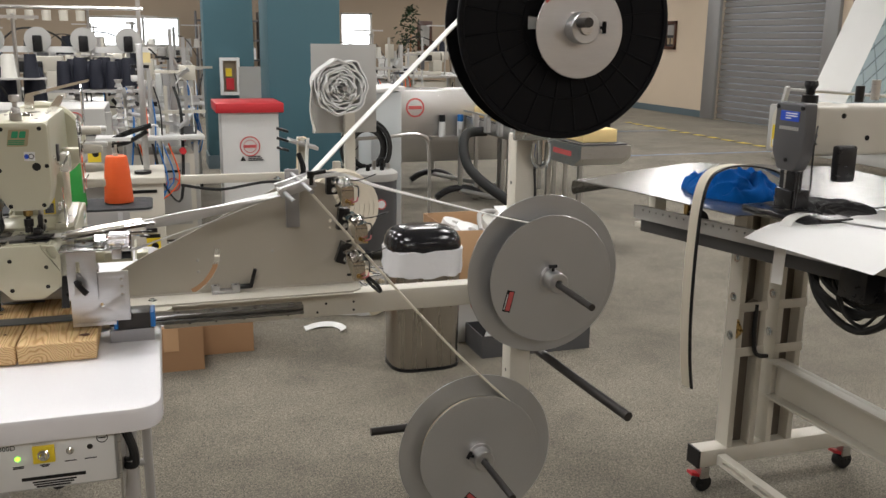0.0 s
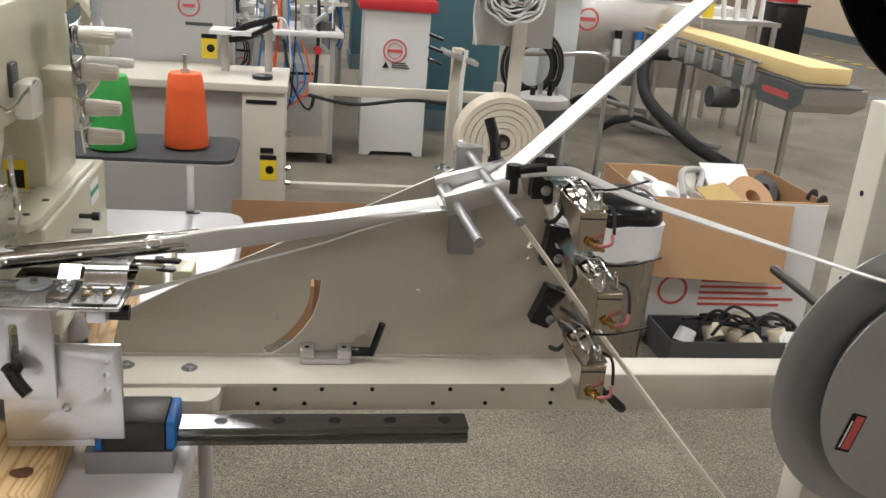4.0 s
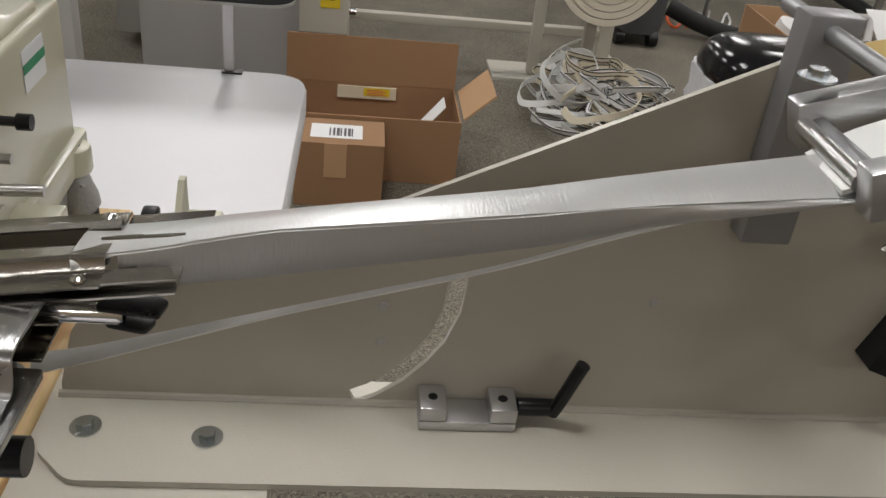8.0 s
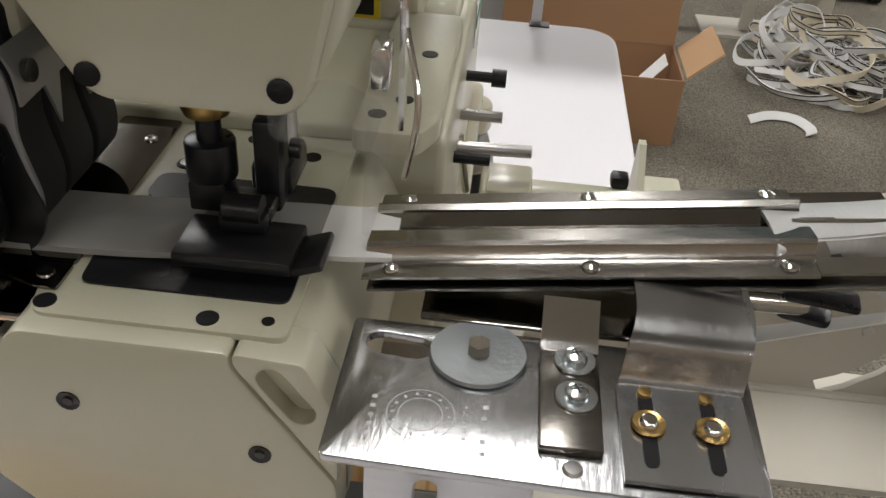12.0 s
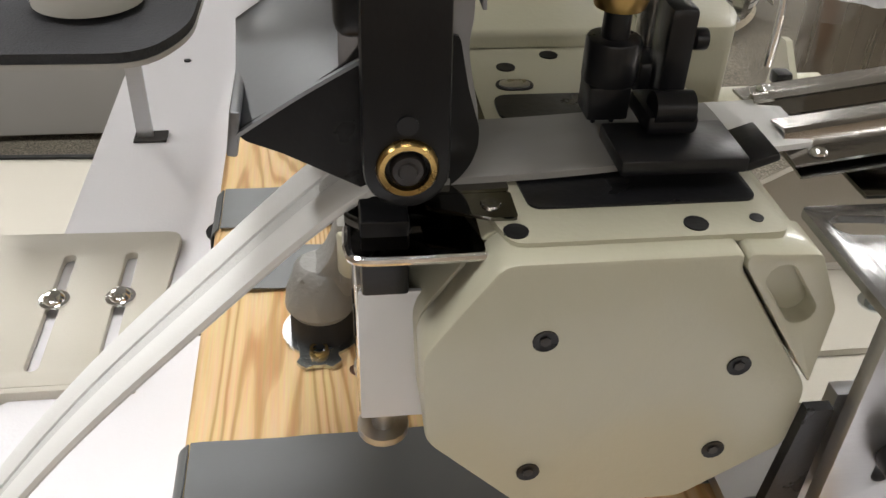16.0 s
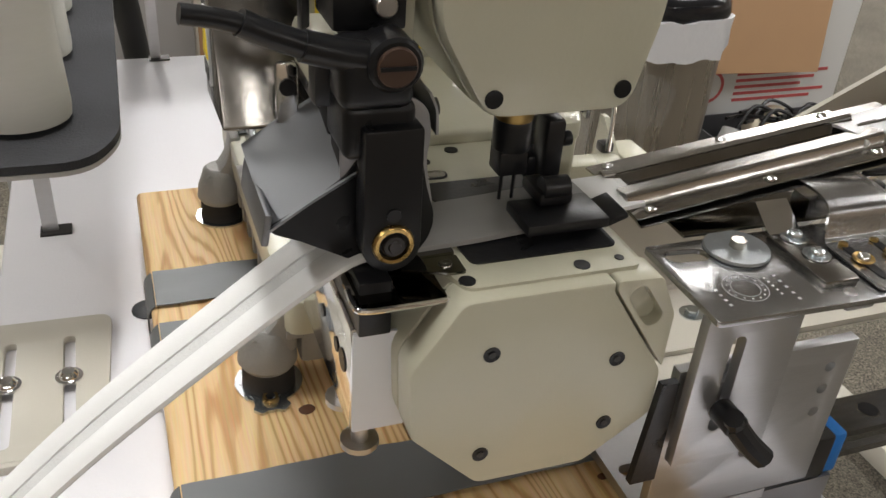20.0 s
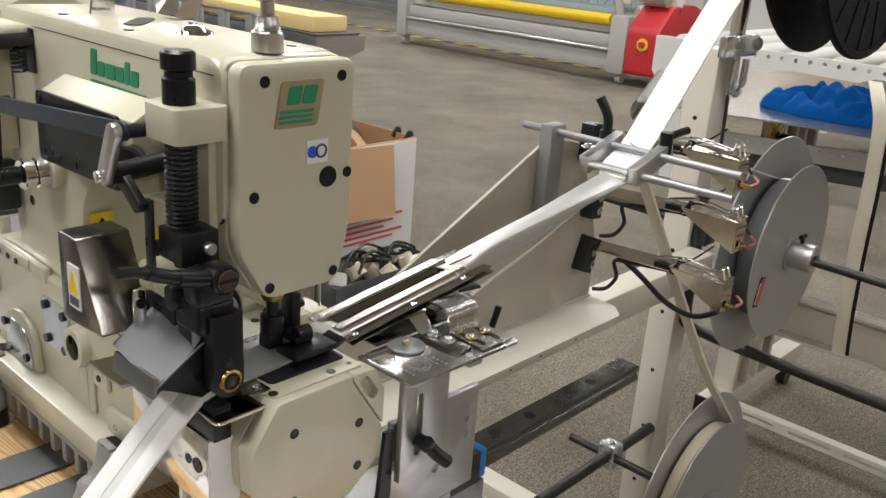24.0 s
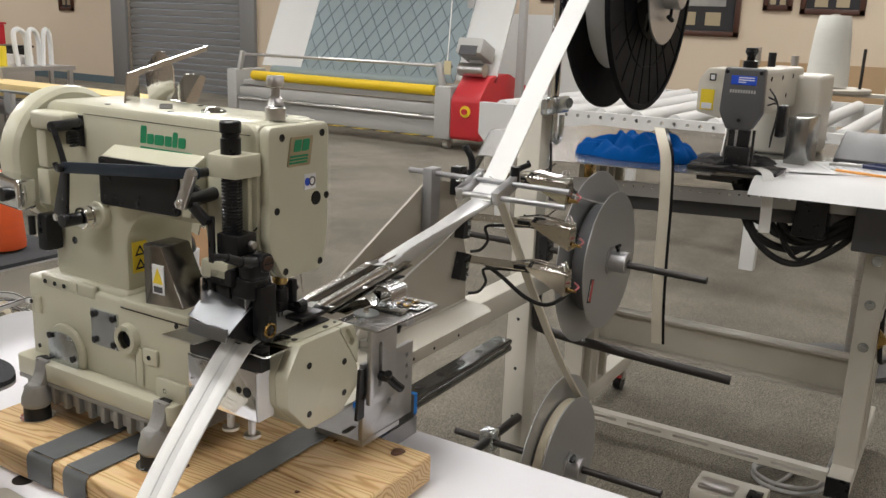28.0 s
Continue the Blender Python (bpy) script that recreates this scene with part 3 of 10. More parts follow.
for ly in (1.45, 2.34):
    part("crossbar", cyl((-0.40, ly, 0.2), (-0.03, ly, 0.2), 0.01, seg=10), GREY, table)
for hx, hy in ((-0.343, 1.93), (-0.352, 1.84), (-0.33, 2.1), (-0.395, 2.2)):
    part("hole_plug", cyl((hx, hy, TZ + 0.0002), (hx, hy, TZ + 0.0012), 0.012 if hy < 2 else 0.003, seg=16), BLACK, table)

BZ = 0.824


def board(x0, x1, y0, y1, label):
    b = B()
    t = box(x0, x1, y0, y1, TZ + 0.001, BZ, bev=0.004, seg=3)
    bmesh.ops.subdivide_edges(t, edges=[e for e in t.edges if e.calc_length() > 0.2], cuts=14)
    for v in t.verts:
        v.co.z += 0.0012 * noise.noise(v.co * 9) * (v.co.z > TZ + 0.01)
        v.co.x += 0.0015 * noise.noise(v.co * 7 + V((3, 1, 5)))
    join(b, t)
    return solo("pine_board", b, PINE, ((x0 + x1) / 2, (y0 + y1) / 2, TZ + 0.001), label, "board", "pine boards under the machine")


KNOTW = mat("dark knot wood", (0.10, 0.040, 0.016), 0.6, 0, 0.5, 90)
b1 = board(-0.341, -0.212, 1.553, 2.045, "knotty pine board lying on the white table")
b2 = board(-0.2095, -0.079, 1.551, 2.04, "pine board with a split knot at its end")
for kx, ky, kr, ho in ((-0.296, 1.635, 0.006, b1), (-0.263, 1.755, 0.005, b1), (-0.1, 1.585, 0.010, b2), (-0.235, 1.62, 0.003, b1), (-0.12, 1.66, 0.003, b2)):
    k = lathe(B(), [(kr, 0), (kr * 0.8, 0.0006), (kr * 0.3, 0.0009), (0, 0.0007)], (kx, ky, BZ + 0.0006), (0, 0, 1), 14)
    for v in k.verts:
        v.co.y = ky + (v.co.y - ky) * (0.8 + 0.5 * noise.noise(v.co * 90))
    part("knot", k, KNOTW, ho, "dark brown knot")
for y0, y1, x1 in ((1.671, 1.713, -0.082), (1.876, 1.919, -0.2), (1.818, 1.856, -0.2)):
    ym, w = (y0 + y1) / 2, y1 - y0
    tsn = thing("tape_strip", (-0.27, ym, BZ), "grey duct tape strip holding the pine boards", "tape", "grey tape strips over the boards")
    top = ribbon(B(), [(x1, ym, BZ + 0.0025), (-0.2, ym, BZ + 0.0025), (-0.3375, ym, BZ + 0.0025)], [w] * 3, [(0, 1, 0)] * 3, 0.0008, 14, 8)
    side = ribbon(B(), [(-0.3385, ym, BZ + 0.002), (-0.3435, ym, BZ - 0.006), (-0.3437, ym, TZ + 0.006)], [w] * 3, [(0, 1, 0)] * 3, 0.0008, 8, 6)
    for t in (top, side):
        for v in t.verts:
            v.co.z += 0.0006 * noise.noise(v.co * 55) + 0.0005 * noise.noise(V((v.co.x * 40, v.co.y * 260, 1)))
            v.co.y += 0.0008 * noise.noise(V((v.co.x * 50, y0 * 9, 4)))
    part("top_run", top, DUCT, tsn)
    part("side_run", side, DUCT, tsn)
tn = thing("tee_nut", (-0.282, 1.758, BZ), "zinc tee nut pressed into the pine board", "nut")
part("flange", flat([(-0.282 + r * math.cos(a), 1.766 + r * math.sin(a)) for a, r in [(i * math.pi / 12, 0.0095 if i % 6 in (0, 1, 5) else 0.0125) for i in range(24)]], [disc2(-0.282, 1.766, 0.003, 12)], "z", BZ + 0.001, BZ + 0.003), ZINC, tn)
part("barrel", lathe(B(), [(0.003, 0.0), (0.005, 0.0), (0.0045, 0.0025), (0.003, 0.0025)], (-0.282, 1.766, BZ + 0.003), (0, 0, 1), 14), BRASS, tn)

# control box under the table edge
cb = thing("control_box", (-0.15, 1.34, 0.655), "white-faced control box with lamp and switches under the table", "control box")
part("body", box(-0.30, -0.042, 1.335, 1.50, 0.655, 0.745, bev=0.003), LGREY, cb)
part("front_panel", box(-0.298, -0.046, 1.330, 1.335, 0.66, 0.742, bev=0.001), WHITE, cb)
part("side_bracket", flat([(1.32, 0.62), (1.5, 0.62), (1.5, 0.75), (1.32, 0.75)], [disc2(1.345, 0.655, 0.004)], "x", -0.041, -0.037), STEEL, cb)
part("bezel", box(-0.166, -0.134, 1.326, 1.330, 0.703, 0.732, bev=0.001), YELLOW, cb, "amber switch plate")
part("switch", lathe(B(), [(0, 0.014), (0.004, 0.013), (0.006, 0.006), (0.009, 0.004), (0.009, 0)], (-0.15, 1.326, 0.7175), (0, -1, 0), 18), CHROME, cb)
part("toggle", lathe(B(), [(0, 0.012), (0.0025, 0.011), (0.002, 0.004), (0.006, 0.004), (0.006, 0)], (-0.112, 1.330, 0.719), (0, -1, 0), 16), CHROME, cb)
part("button", lathe(B(), [(0, 0.003), (0.003, 0.003), (0.0045, 0)], (-0.083, 1.330, 0.7205), (0, -1, 0), 14), RODM, cb)
part("indicator_lamp", lathe(B(), [(0, 0.003), (0.003, 0.002), (0.004, 0)], (-0.188, 1.330, 0.713), (0, -1, 0), 14), LED, cb, "lit green indicator lamp")
for q in ((-0.185, -0.092, 0.6745, 0.680), (-0.17, -0.106, 0.6695, 0.672), (-0.168, -0.11, 0.6655, 0.668), (-0.165, -0.115, 0.6615, 0.664),
          (-0.196, -0.18, 0.699, 0.7005), (-0.157, -0.143, 0.698, 0.6995), (-0.121, -0.104, 0.7, 0.7015), (-0.092, -0.074, 0.7005, 0.702), (-0.196, -0.18, 0.6965, 0.698), (-0.155, -0.145, 0.6955, 0.697)):
    part("print_line", box(q[0], q[1], 1.3292, 1.330, q[2], q[3]), BLACK, cb)
part("round_seal", flat(disc2(-0.064, 0.7335, 0.0085), [disc2(-0.064, 0.7335, 0.0072)], "y", 1.3292, 1.330), BLACK, cb)
part("seal_bar", box(-0.0695, -0.0585, 1.3292, 1.330, 0.7325, 0.7345), BLACK, cb)


def letters(txt, at, size, turn, material, parent, name="lettering"):
    cu = bpy.data.curves.new("text", "FONT")
    cu.body, cu.size, cu.extrude, cu.resolution_u = txt, size, 0.0002, 3
    tmp = bpy.data.objects.new("text", cu)
    me = bpy.data.meshes.new_from_object(tmp)
    bpy.data.objects.remove(tmp)
    b = B()
    b.from_mesh(me)
    bpy.data.meshes.remove(me)
    bmesh.ops.transform(b, verts=b.verts, matrix=Matrix.Translation(at) @ turn)
    return part(name, b, material, parent)


FRONT = Matrix.Rotation(radians(90), 4, "X")
letters("000D", (-0.214, 1.3292, 0.7285), 0.011, FRONT, BLACK, cb)
for k, (p0, p1) in enumerate((((-0.04, 1.36, 0.74), (-0.02, 1.36, 0.62)),)):
    cab = tube(B(), [(-0.046, 1.4, 0.742), (-0.03, 1.35, 0.735), (-0.018, 1.345, 0.70), (-0.02, 1.36, 0.665), (-0.045, 1.40, 0.655), (-0.06, 1.45, 0.67)], 0.006, 10)
    for dz in (0.0,):
        tube(cab, [(-0.05, 1.41, 0.742), (-0.035, 1.36, 0.73), (-0.024, 1.352, 0.70), (-0.026, 1.37, 0.672), (-0.05, 1.41, 0.66)], 0.004, 8)
    part("cable_loop", cab, RUBBER, cb, "black cable loop")


# ---- the tape folder: plate, beam, rail, bracket ----
fp = thing("folder_plate", (0.2, 1.80, 0.822), "large warm grey steel plate with a curved slot and bent foot", "plate")
arc = [(0.1545, 0.917), (0.1525, 0.893), (0.146, 0.873), (0.1365, 0.858), (0.1245, 0.844), (0.110, 0.8325), (0.098, 0.8265)]


def offset(pts, d):
    out = []
    for i, p in enumerate(pts):
        a, c = pts[max(i - 1, 0)], pts[min(i + 1, len(pts) - 1)]
        dx, dz = c[0] - a[0], c[1] - a[1]
        L = math.hypot(dx, dz)
        out.append((p[0] - dz / L * d, p[1] + dx / L * d))
    return out


slot = offset(arc, 0.0055) + offset(arc, -0.0055)[::-1]
outline = rpoly([(-0.072, 0.822), (0.458, 0.822), (0.456, 0.90), (0.437, 0.955), (0.392, 1.047), (0.322, 1.062), (0.098, 0.952), (0.005, 0.908), (-0.06, 0.872)], 0.008, 3)
holes = [slot, disc2(0.397, 0.965, 0.004, 12), disc2(0.396, 0.950, 0.0025, 10)]
part("upright", flat(outline, holes, "y", 1.818, 1.822), PLATE, fp)
foot = flat(rpoly([(-0.072, 1.818), (-0.072, 1.772), (-0.05, 1.75), (0.432, 1.75), (0.455, 1.772), (0.458, 1.818)], 0.006, 4), [slot2((-0.05, 1.788), (-0.05, 1.796), 0.0045), slot2((0.018, 1.780), (0.018, 1.788), 0.0045)], "z", 0.818, 0.822)
part("foot", foot, BEIGE, fp)
part("fold", cyl((-0.072, 1.818, 0.8215), (0.458, 1.818, 0.8215), 0.0035, seg=10), PLATE, fp)
for bxx, byy in ((-0.05, 1.79), (0.018, 1.784)):
    hexbolt("bolt", (bxx, byy, 0.8222), (0, 0, 1), 0.0050, fp, True, ZINC)
for dx, dz in ((0.113, 0.894), (0.1135, 0.869), (0.27, 0.905)):
    part("rivet", lathe(B(), [(0, 0.0012), (0.0028, 0.0008), (0.0034, 0)], (dx, 1.818, dz), (0, -1, 0), 12), LGREY, fp)
cl = thing("clamp_block", (0.173, 1.806, 0.822), "small milled aluminium clamp block with a black lever", "clamp")
part("base", box(0.138, 0.196, 1.795, 1.817, 0.8222, 0.829, bev=0.001), ALU, cl)
for a, c in ((0.138, 0.154), (0.180, 0.196)):
    part("jaw", box(a, c, 1.795, 1.817, 0.829, 0.839, bev=0.001), ALU, cl)
    part("jaw_hole", cyl(((a + c) / 2, 1.806, 0.8385), ((a + c) / 2, 1.806, 0.8393), 0.003, seg=12), BLACK, cl)
part("lever_hub", cyl((0.197, 1.806, 0.8335), (0.220, 1.806, 0.8335), 0.0055, seg=14, bev=0.001), BLACK, cl)
lv = B()
tube(lv, [(0.219, 1.804, 0.831), (0.222, 1.802, 0.842), (0.226, 1.800, 0.858), (0.230, 1.799, 0.872)], 0.0042, 10)
part("lever", lv, BLACK, cl)

bm = thing("support_beam", (0.42, 1.845, 0.745), "long beige square steel tube between table and reel stand", "beam")
tbm = box(0.036, 0.86, 1.823, 1.872, 0.745, 0.796, bev=0.004)
part("tube", tbm, BEIGE, bm)
for hx in (0.09, 0.145, 0.205, 0.3, 0.365, 0.448):
    for hz in (0.756, 0.775):
        part("hole", cyl((hx + (0.02 if hz > 0.76 and hx < 0.4 else 0), 1.8222, hz), (hx + (0.02 if hz > 0.76 and hx < 0.4 else 0), 1.8232, hz), 0.0028, seg=10), BLACK, bm)
mp = thing("mounting_plate", (-0.01, 1.80, TZ), "beige steel mounting plate on the table edge", "plate")
part("plate", flat(rpoly([(-0.10, 1.72), (0.045, 1.72), (0.055, 1.735), (0.055, 1.87), (-0.10, 1.87)], 0.008), (), "z", 0.797, 0.8175), BEIGE, mp)
part("spacer", box(-0.095, 0.028, 1.73, 1.87, TZ, 0.797), BEIGE, mp)

rl = thing("linear_rail", (0.13, 1.66, 0.80), "dark polished linear guide rail with counterbored holes", "linear rail")
prof = [(1.646, 0.811), (1.676, 0.811), (1.676, 0.816), (1.673, 0.819), (1.676, 0.823), (1.676, 0.8275), (1.674, 0.829), (1.648, 0.829), (1.646, 0.8275), (1.646, 0.823), (1.649, 0.819), (1.646, 0.816)]
part("rail", flat(prof, (), "x", -0.06, 0.308), mat("ground rail steel", (0.24, 0.24, 0.245), 0.18, 1.0, 0.3, 40, 0.08, 60, 0.08, (1, 6, 1)), rl)
for k in range(5):
    hx = 0.063 + 0.0555 * k
    part("counterbore", lathe(B(), [(0.0062, 0.0004), (0.0068, 0.0004), (0.0072, 0), (0.0062, 0)], (hx, 1.661, 0.829), (0, 0, 1), 18), DARKSTEEL, rl)
    part("bore", cyl((hx, 1.661, 0.8288), (hx, 1.661, 0.8294), 0.0062, seg=18), BLACK, rl)
cr = thing("rail_carriage", (-0.01, 1.66, TZ), "steel linear carriage with blue end caps", "carriage")
part("block", box(-0.044, 0.014, 1.636, 1.688, 0.811, 0.8425, bev=0.002), RODM, cr)
for a, c in ((0.014, 0.023), (-0.052, -0.044)):
    part("end_cap", box(a, c, 1.637, 1.687, 0.812, 0.842, bev=0.002), BLUEC, cr, "blue plastic end cap")
part("riser", box(-0.06, 0.02, 1.636, 1.686, TZ, 0.8108), ALUD, cr)
part("grease_nipple", cyl((-0.067, 1.66, 0.822), (-0.052, 1.66, 0.822), 0.005, seg=12), STEEL, cr)

bk = thing("guide_bracket", (-0.06, 1.61, 0.828), "aluminium bracket plates carrying the chrome tape folder", "bracket")
part("back_plate", flat([(-0.121, 0.8355), (-0.0195, 0.8355), (-0.0195, 0.930), (-0.121, 0.930)], [disc2(-0.032, z, 0.0030, 12) for z in (0.886, 0.901, 0.915)] + [disc2(-0.068, 0.868, 0.004, 12)], "y", 1.620, 1.626, 0.0004), ALU, bk)
part("slotted_plate", flat([(-0.1225, 0.883), (-0.0725, 0.883), (-0.0725, 0.976), (-0.1225, 0.976)], [slot2((-0.104, 0.905), (-0.104, 0.952), 0.0036)], "y", 1.6085, 1.6145, 0.0004), ALU, bk)
part("foot_plate", flat([(-0.121, 1.620), (-0.046, 1.620), (-0.046, 1.690), (-0.121, 1.690)], [slot2((-0.112, 1.652), (-0.096, 1.652), 0.004)], "z", 0.8285, 0.835), ALU, bk)
part("spacer", box(-0.115, -0.078, 1.6145, 1.620, 0.886, 0.925), ALU, bk)
lh = cyl((-0.104, 1.609, 0.915), (-0.104, 1.595, 0.915), 0.0060, seg=14, bev=0.001)
tube(lh, [(-0.104, 1.597, 0.915), (-0.098, 1.593, 0.907), (-0.090, 1.589, 0.899)], 0.0054, 10)
tube(lh, [(-0.104, 1.597, 0.915), (-0.108, 1.595, 0.922)], 0.0046, 10)
part("clamp_lever", lh, BLACK, bk, "black plastic clamping lever")
part("dark_strap", flat([(-0.137, 0.868), (-0.1235, 0.868), (-0.1235, 0.928), (-0.132, 0.928)], (), "y", 1.616, 1.620), BLKMET, bk)
part("knob", cyl((-0.03, 1.63, 0.958), (-0.012, 1.63, 0.958), 0.007, seg=14), BLACK, bk)
part("nut_block", box(-0.045, -0.028, 1.612, 1.632, 0.955, 0.975, bev=0.002), ALU, bk)

fs = thing("folder_shelf", (-0.07, 1.62, 0.976), "polished steel shelf plate with stamped marks and clamped clips", "plate")
part("plate", flat(rpoly([(-0.1325, 1.593), (-0.012, 1.590), (-0.010, 1.650), (-0.1325, 1.651)], 0.002, 2), [slot2((-0.1225, 1.6405), (-0.1115, 1.6395), 0.0050)], "z", 0.9765, 0.9795, 0.0003), SCRATCHED, fs)
part("washer", lathe(B(), [(0.003, 0), (0.0145, 0), (0.015, 0.0006), (0.0146, 0.0018), (0.003, 0.0018)], (-0.0925, 1.6385, 0.9796), (0, 0, 1), 36), mat("dull zinc washer", (0.40, 0.43, 0.445), 0.33, 0.95, 0.16, 60, 0.15, 300), fs, "large zinc washer")
hexbolt("bolt", (-0.0925, 1.6385, 0.9815), (0, 0, 1), 0.0038, fs, False, NICKEL)
part("clip", box(-0.0740, -0.0563, 1.602, 1.6425, 0.9797, 0.9830, bev=0.0006), DARKSTEEL, fs)
part("clip_tongue", ribbon(B(), [(-0.0652, 1.6405, 0.9833), (-0.0652, 1.6445, 0.9848), (-0.0652, 1.6555, 0.9925)], [0.0175] * 3, [(1, 0, 0)] * 3, 0.0012, 5, 1), CHROME, fs)
for yy in (1.637, 1.6215):
    panscrew((-0.0635, yy, 0.9831), 0.0036, fs)
ft = B()
ribbon(ft, [(-0.033, 1.594, 0.9812), (-0.033, 1.626, 0.9812), (-0.0325, 1.6315, 0.9822), (-0.032, 1.6335, 0.9870), (-0.0315, 1.6355, 0.9945), (-0.0305, 1.640, 0.9975), (-0.0295, 1.648, 0.9985), (-0.0292, 1.664, 0.9980)], [0.0365, 0.0365, 0.0365, 0.0365, 0.0355, 0.035, 0.035, 0.035], [(1, 0, 0)] * 8, 0.0014, 5, 1)
part("z_clip", ft, SCRATCHED, fs, "bent chrome strap")
for xx in (-0.0435, -0.0258):
    part("clip_slot", flat(slot2((xx, 1.6015), (xx, 1.6245), 0.0021), (), "z", 0.98195, 0.98225), BLACK, fs)
    part("brass_washer", lathe(B(), [(0.0026, 0), (0.0046, 0), (0.0050, 0.0008), (0.0046, 0.0014), (0.0030, 0.0007)], (xx, 1.6145, 0.9823), (0, 0, 1), 24), BRASS, fs, "brass cup washer")
    part("cap_screw", lathe(B(), [(0.0032, 0), (0.0031, 0.0010), (0.0022, 0.0022), (0, 0.0027)], (xx, 1.6145, 0.9828), (0, 0, 1), 18), CHROME, fs)
    part("brass_head", lathe(B(), [(0.0022, 0), (0.0020, 0.0010), (0, 0.0013)], (xx, 1.6272, 0.9822), (0, 0, 1), 14), BRASS, fs)
part("rivet", lathe(B(), [(0.003, 0), (0.0024, 0.001), (0, 0.0012)], (-0.0645, 1.5975, 0.9796), (0, 0, 1), 12), STEEL, fs)
for rr in (0.0098, 0.0064):
    part("stamp_ring", flat(disc2(-0.107, 1.6115, rr, 32), [disc2(-0.107, 1.6115, rr - 0.00022, 32)], "z", 0.9794, 0.97962), ALU, fs)
for q in range(14):
    a = q * 2 * math.pi / 14
    part("stamp_dot", box(-0.107 + 0.008 * math.cos(a) - 0.0004, -0.107 + 0.008 * math.cos(a) + 0.0004, 1.6115 + 0.008 * math.sin(a) - 0.0004, 1.6115 + 0.008 * math.sin(a) + 0.0004, 0.9794, 0.9796), ALU, fs)
for q in range(5):
    part("stamp_mark", box(-0.1215, -0.1200, 1.6015 + q * 0.0036, 1.6029 + q * 0.0036, 0.9794, 0.9796), ALU, fs)
    part("stamp_mark", box(-0.0897, -0.0882, 1.5985 + q * 0.0044, 1.6000 + q * 0.0044, 0.9794, 0.9796), ALU, fs)
    part("stamp_mark", box(-0.0948, -0.0938, 1.6035 + q * 0.0030, 1.6046 + q * 0.0030, 0.9794, 0.9796), ALU, fs)

fo = thing("tape_folder", (-0.06, 1.67, 0.985), "chrome sheet-metal tape folder with riveted flanges", "folder")


def along(x, y, z):
    """Folder space: x along the folder from its left end, y across from its front edge."""
    return (-0.1325 + x, 1.6600 + y, 0.9875 + z + 0.136 * x)


def strip(bm, prof, x0, x1, th=0.0009, x2=None):
    """A bent sheet strip; x2 slants its right end."""
    n = len(prof)
    ends = [x1 + ((x2 if x2 is not None else x1) - x1) * i / (n - 1) for i in range(n)]
    a, at = [[bm.verts.new(along(x0, y, z + d)) for y, z in prof] for d in (0, th)]
    c, ct = [[bm.verts.new(along(e, y, z + d)) for e, (y, z) in zip(ends, prof)] for d in (0, th)]
    for i in range(n - 1):
        bm.faces.new((a[i], a[i + 1], c[i + 1], c[i]))
        bm.faces.new((at[i], ct[i], ct[i + 1], at[i + 1]))
    for p, q in ((a, at), (c, ct)):
        for i in range(n - 1):
            bm.faces.new((p[i], q[i], q[i + 1], p[i + 1]))
    for i in (0, n - 1):
        bm.faces.new((a[i], c[i], ct[i], at[i]))
    return bm


part("base_trough", strip(B(), [(0.008, -0.0012), (0.044, -0.0012)], 0.004, 0.150), DARKSTEEL, fo)
part("front_flange", strip(B(), [(0.0, 0.0), (0.0085, 0.0005), (0.0098, 0.0022), (0.0104, 0.0052), (0.0118, 0.0062), (0.0205, 0.0048)], 0.0, 0.1405), FOLDERST, fo)
part("inner_wall", strip(B(), [(0.0205, 0.0046), (0.0212, 0.0010), (0.0295, 0.0002), (0.0335, 0.0036)], 0.001, 0.1405), SMOKED, fo, "dark mirror-bright inner channel")
part("rear_flange", strip(B(), [(0.0335, 0.0046), (0.0355, 0.0058), (0.0372, 0.0056), (0.0385, 0.0030), (0.0400, 0.0018), (0.0500, 0.0012)], 0.0, 0.1405), FOLDERST, fo)
part("lower_sheet", strip(B(), [(-0.0015, -0.0036), (0.004, -0.0030), (0.014, -0.0030)], 0.002, 0.166), FOLDERST, fo)
part("lower_lip", strip(B(), [(0.001, 0.0004), (0.0085, 0.0012)], 0.1405, 0.166, 0.0009, 0.163), FOLDERST, fo)
part("mouth_sheet", strip(B(), [(0.0075, 0.0), (0.0110, 0.0030), (0.0150, 0.0044), (0.0180, 0.0036), (0.0195, 0.0008)], 0.112, 0.1455, 0.0008, 0.1415), CHROME, fo, "crumpled bright mouth piece")
part("rear_lip", strip(B(), [(0.043, -0.0004), (0.0505, -0.0006)], 0.1405, 0.172), SMOKED, fo)
part("guide_wire", cyl(along(0.136, 0.0245, 0.0050), along(0.1655, 0.0245, 0.0046), 0.0011, seg=10), CHROME, fo)
part("guide_wire", cyl(along(0.136, 0.0270, 0.0040), along(0.150, 0.0270, 0.0040), 0.0009, seg=10), CHROME, fo)
for xx in (0.009, 0.0725, 0.1325):
    part("rivet", lathe(B(), [(0.0030, 0), (0.0028, 0.0008), (0.0018, 0.0015), (0, 0.0018)], along(xx, 0.0048, 0.0012), (-0.13, 0, 1), 18), CHROME, fo)
    part("rivet", lathe(B(), [(0.0030, 0), (0.0028, 0.0008), (0.0018, 0.0015), (0, 0.0018)], along(xx + 0.0005, 0.0460, 0.0022), (-0.13, 0, 1), 18), CHROME, fo)
part("support_leg", box(-0.045, -0.02, 1.652, 1.664, 0.9805, 0.992), CHROME, fo)
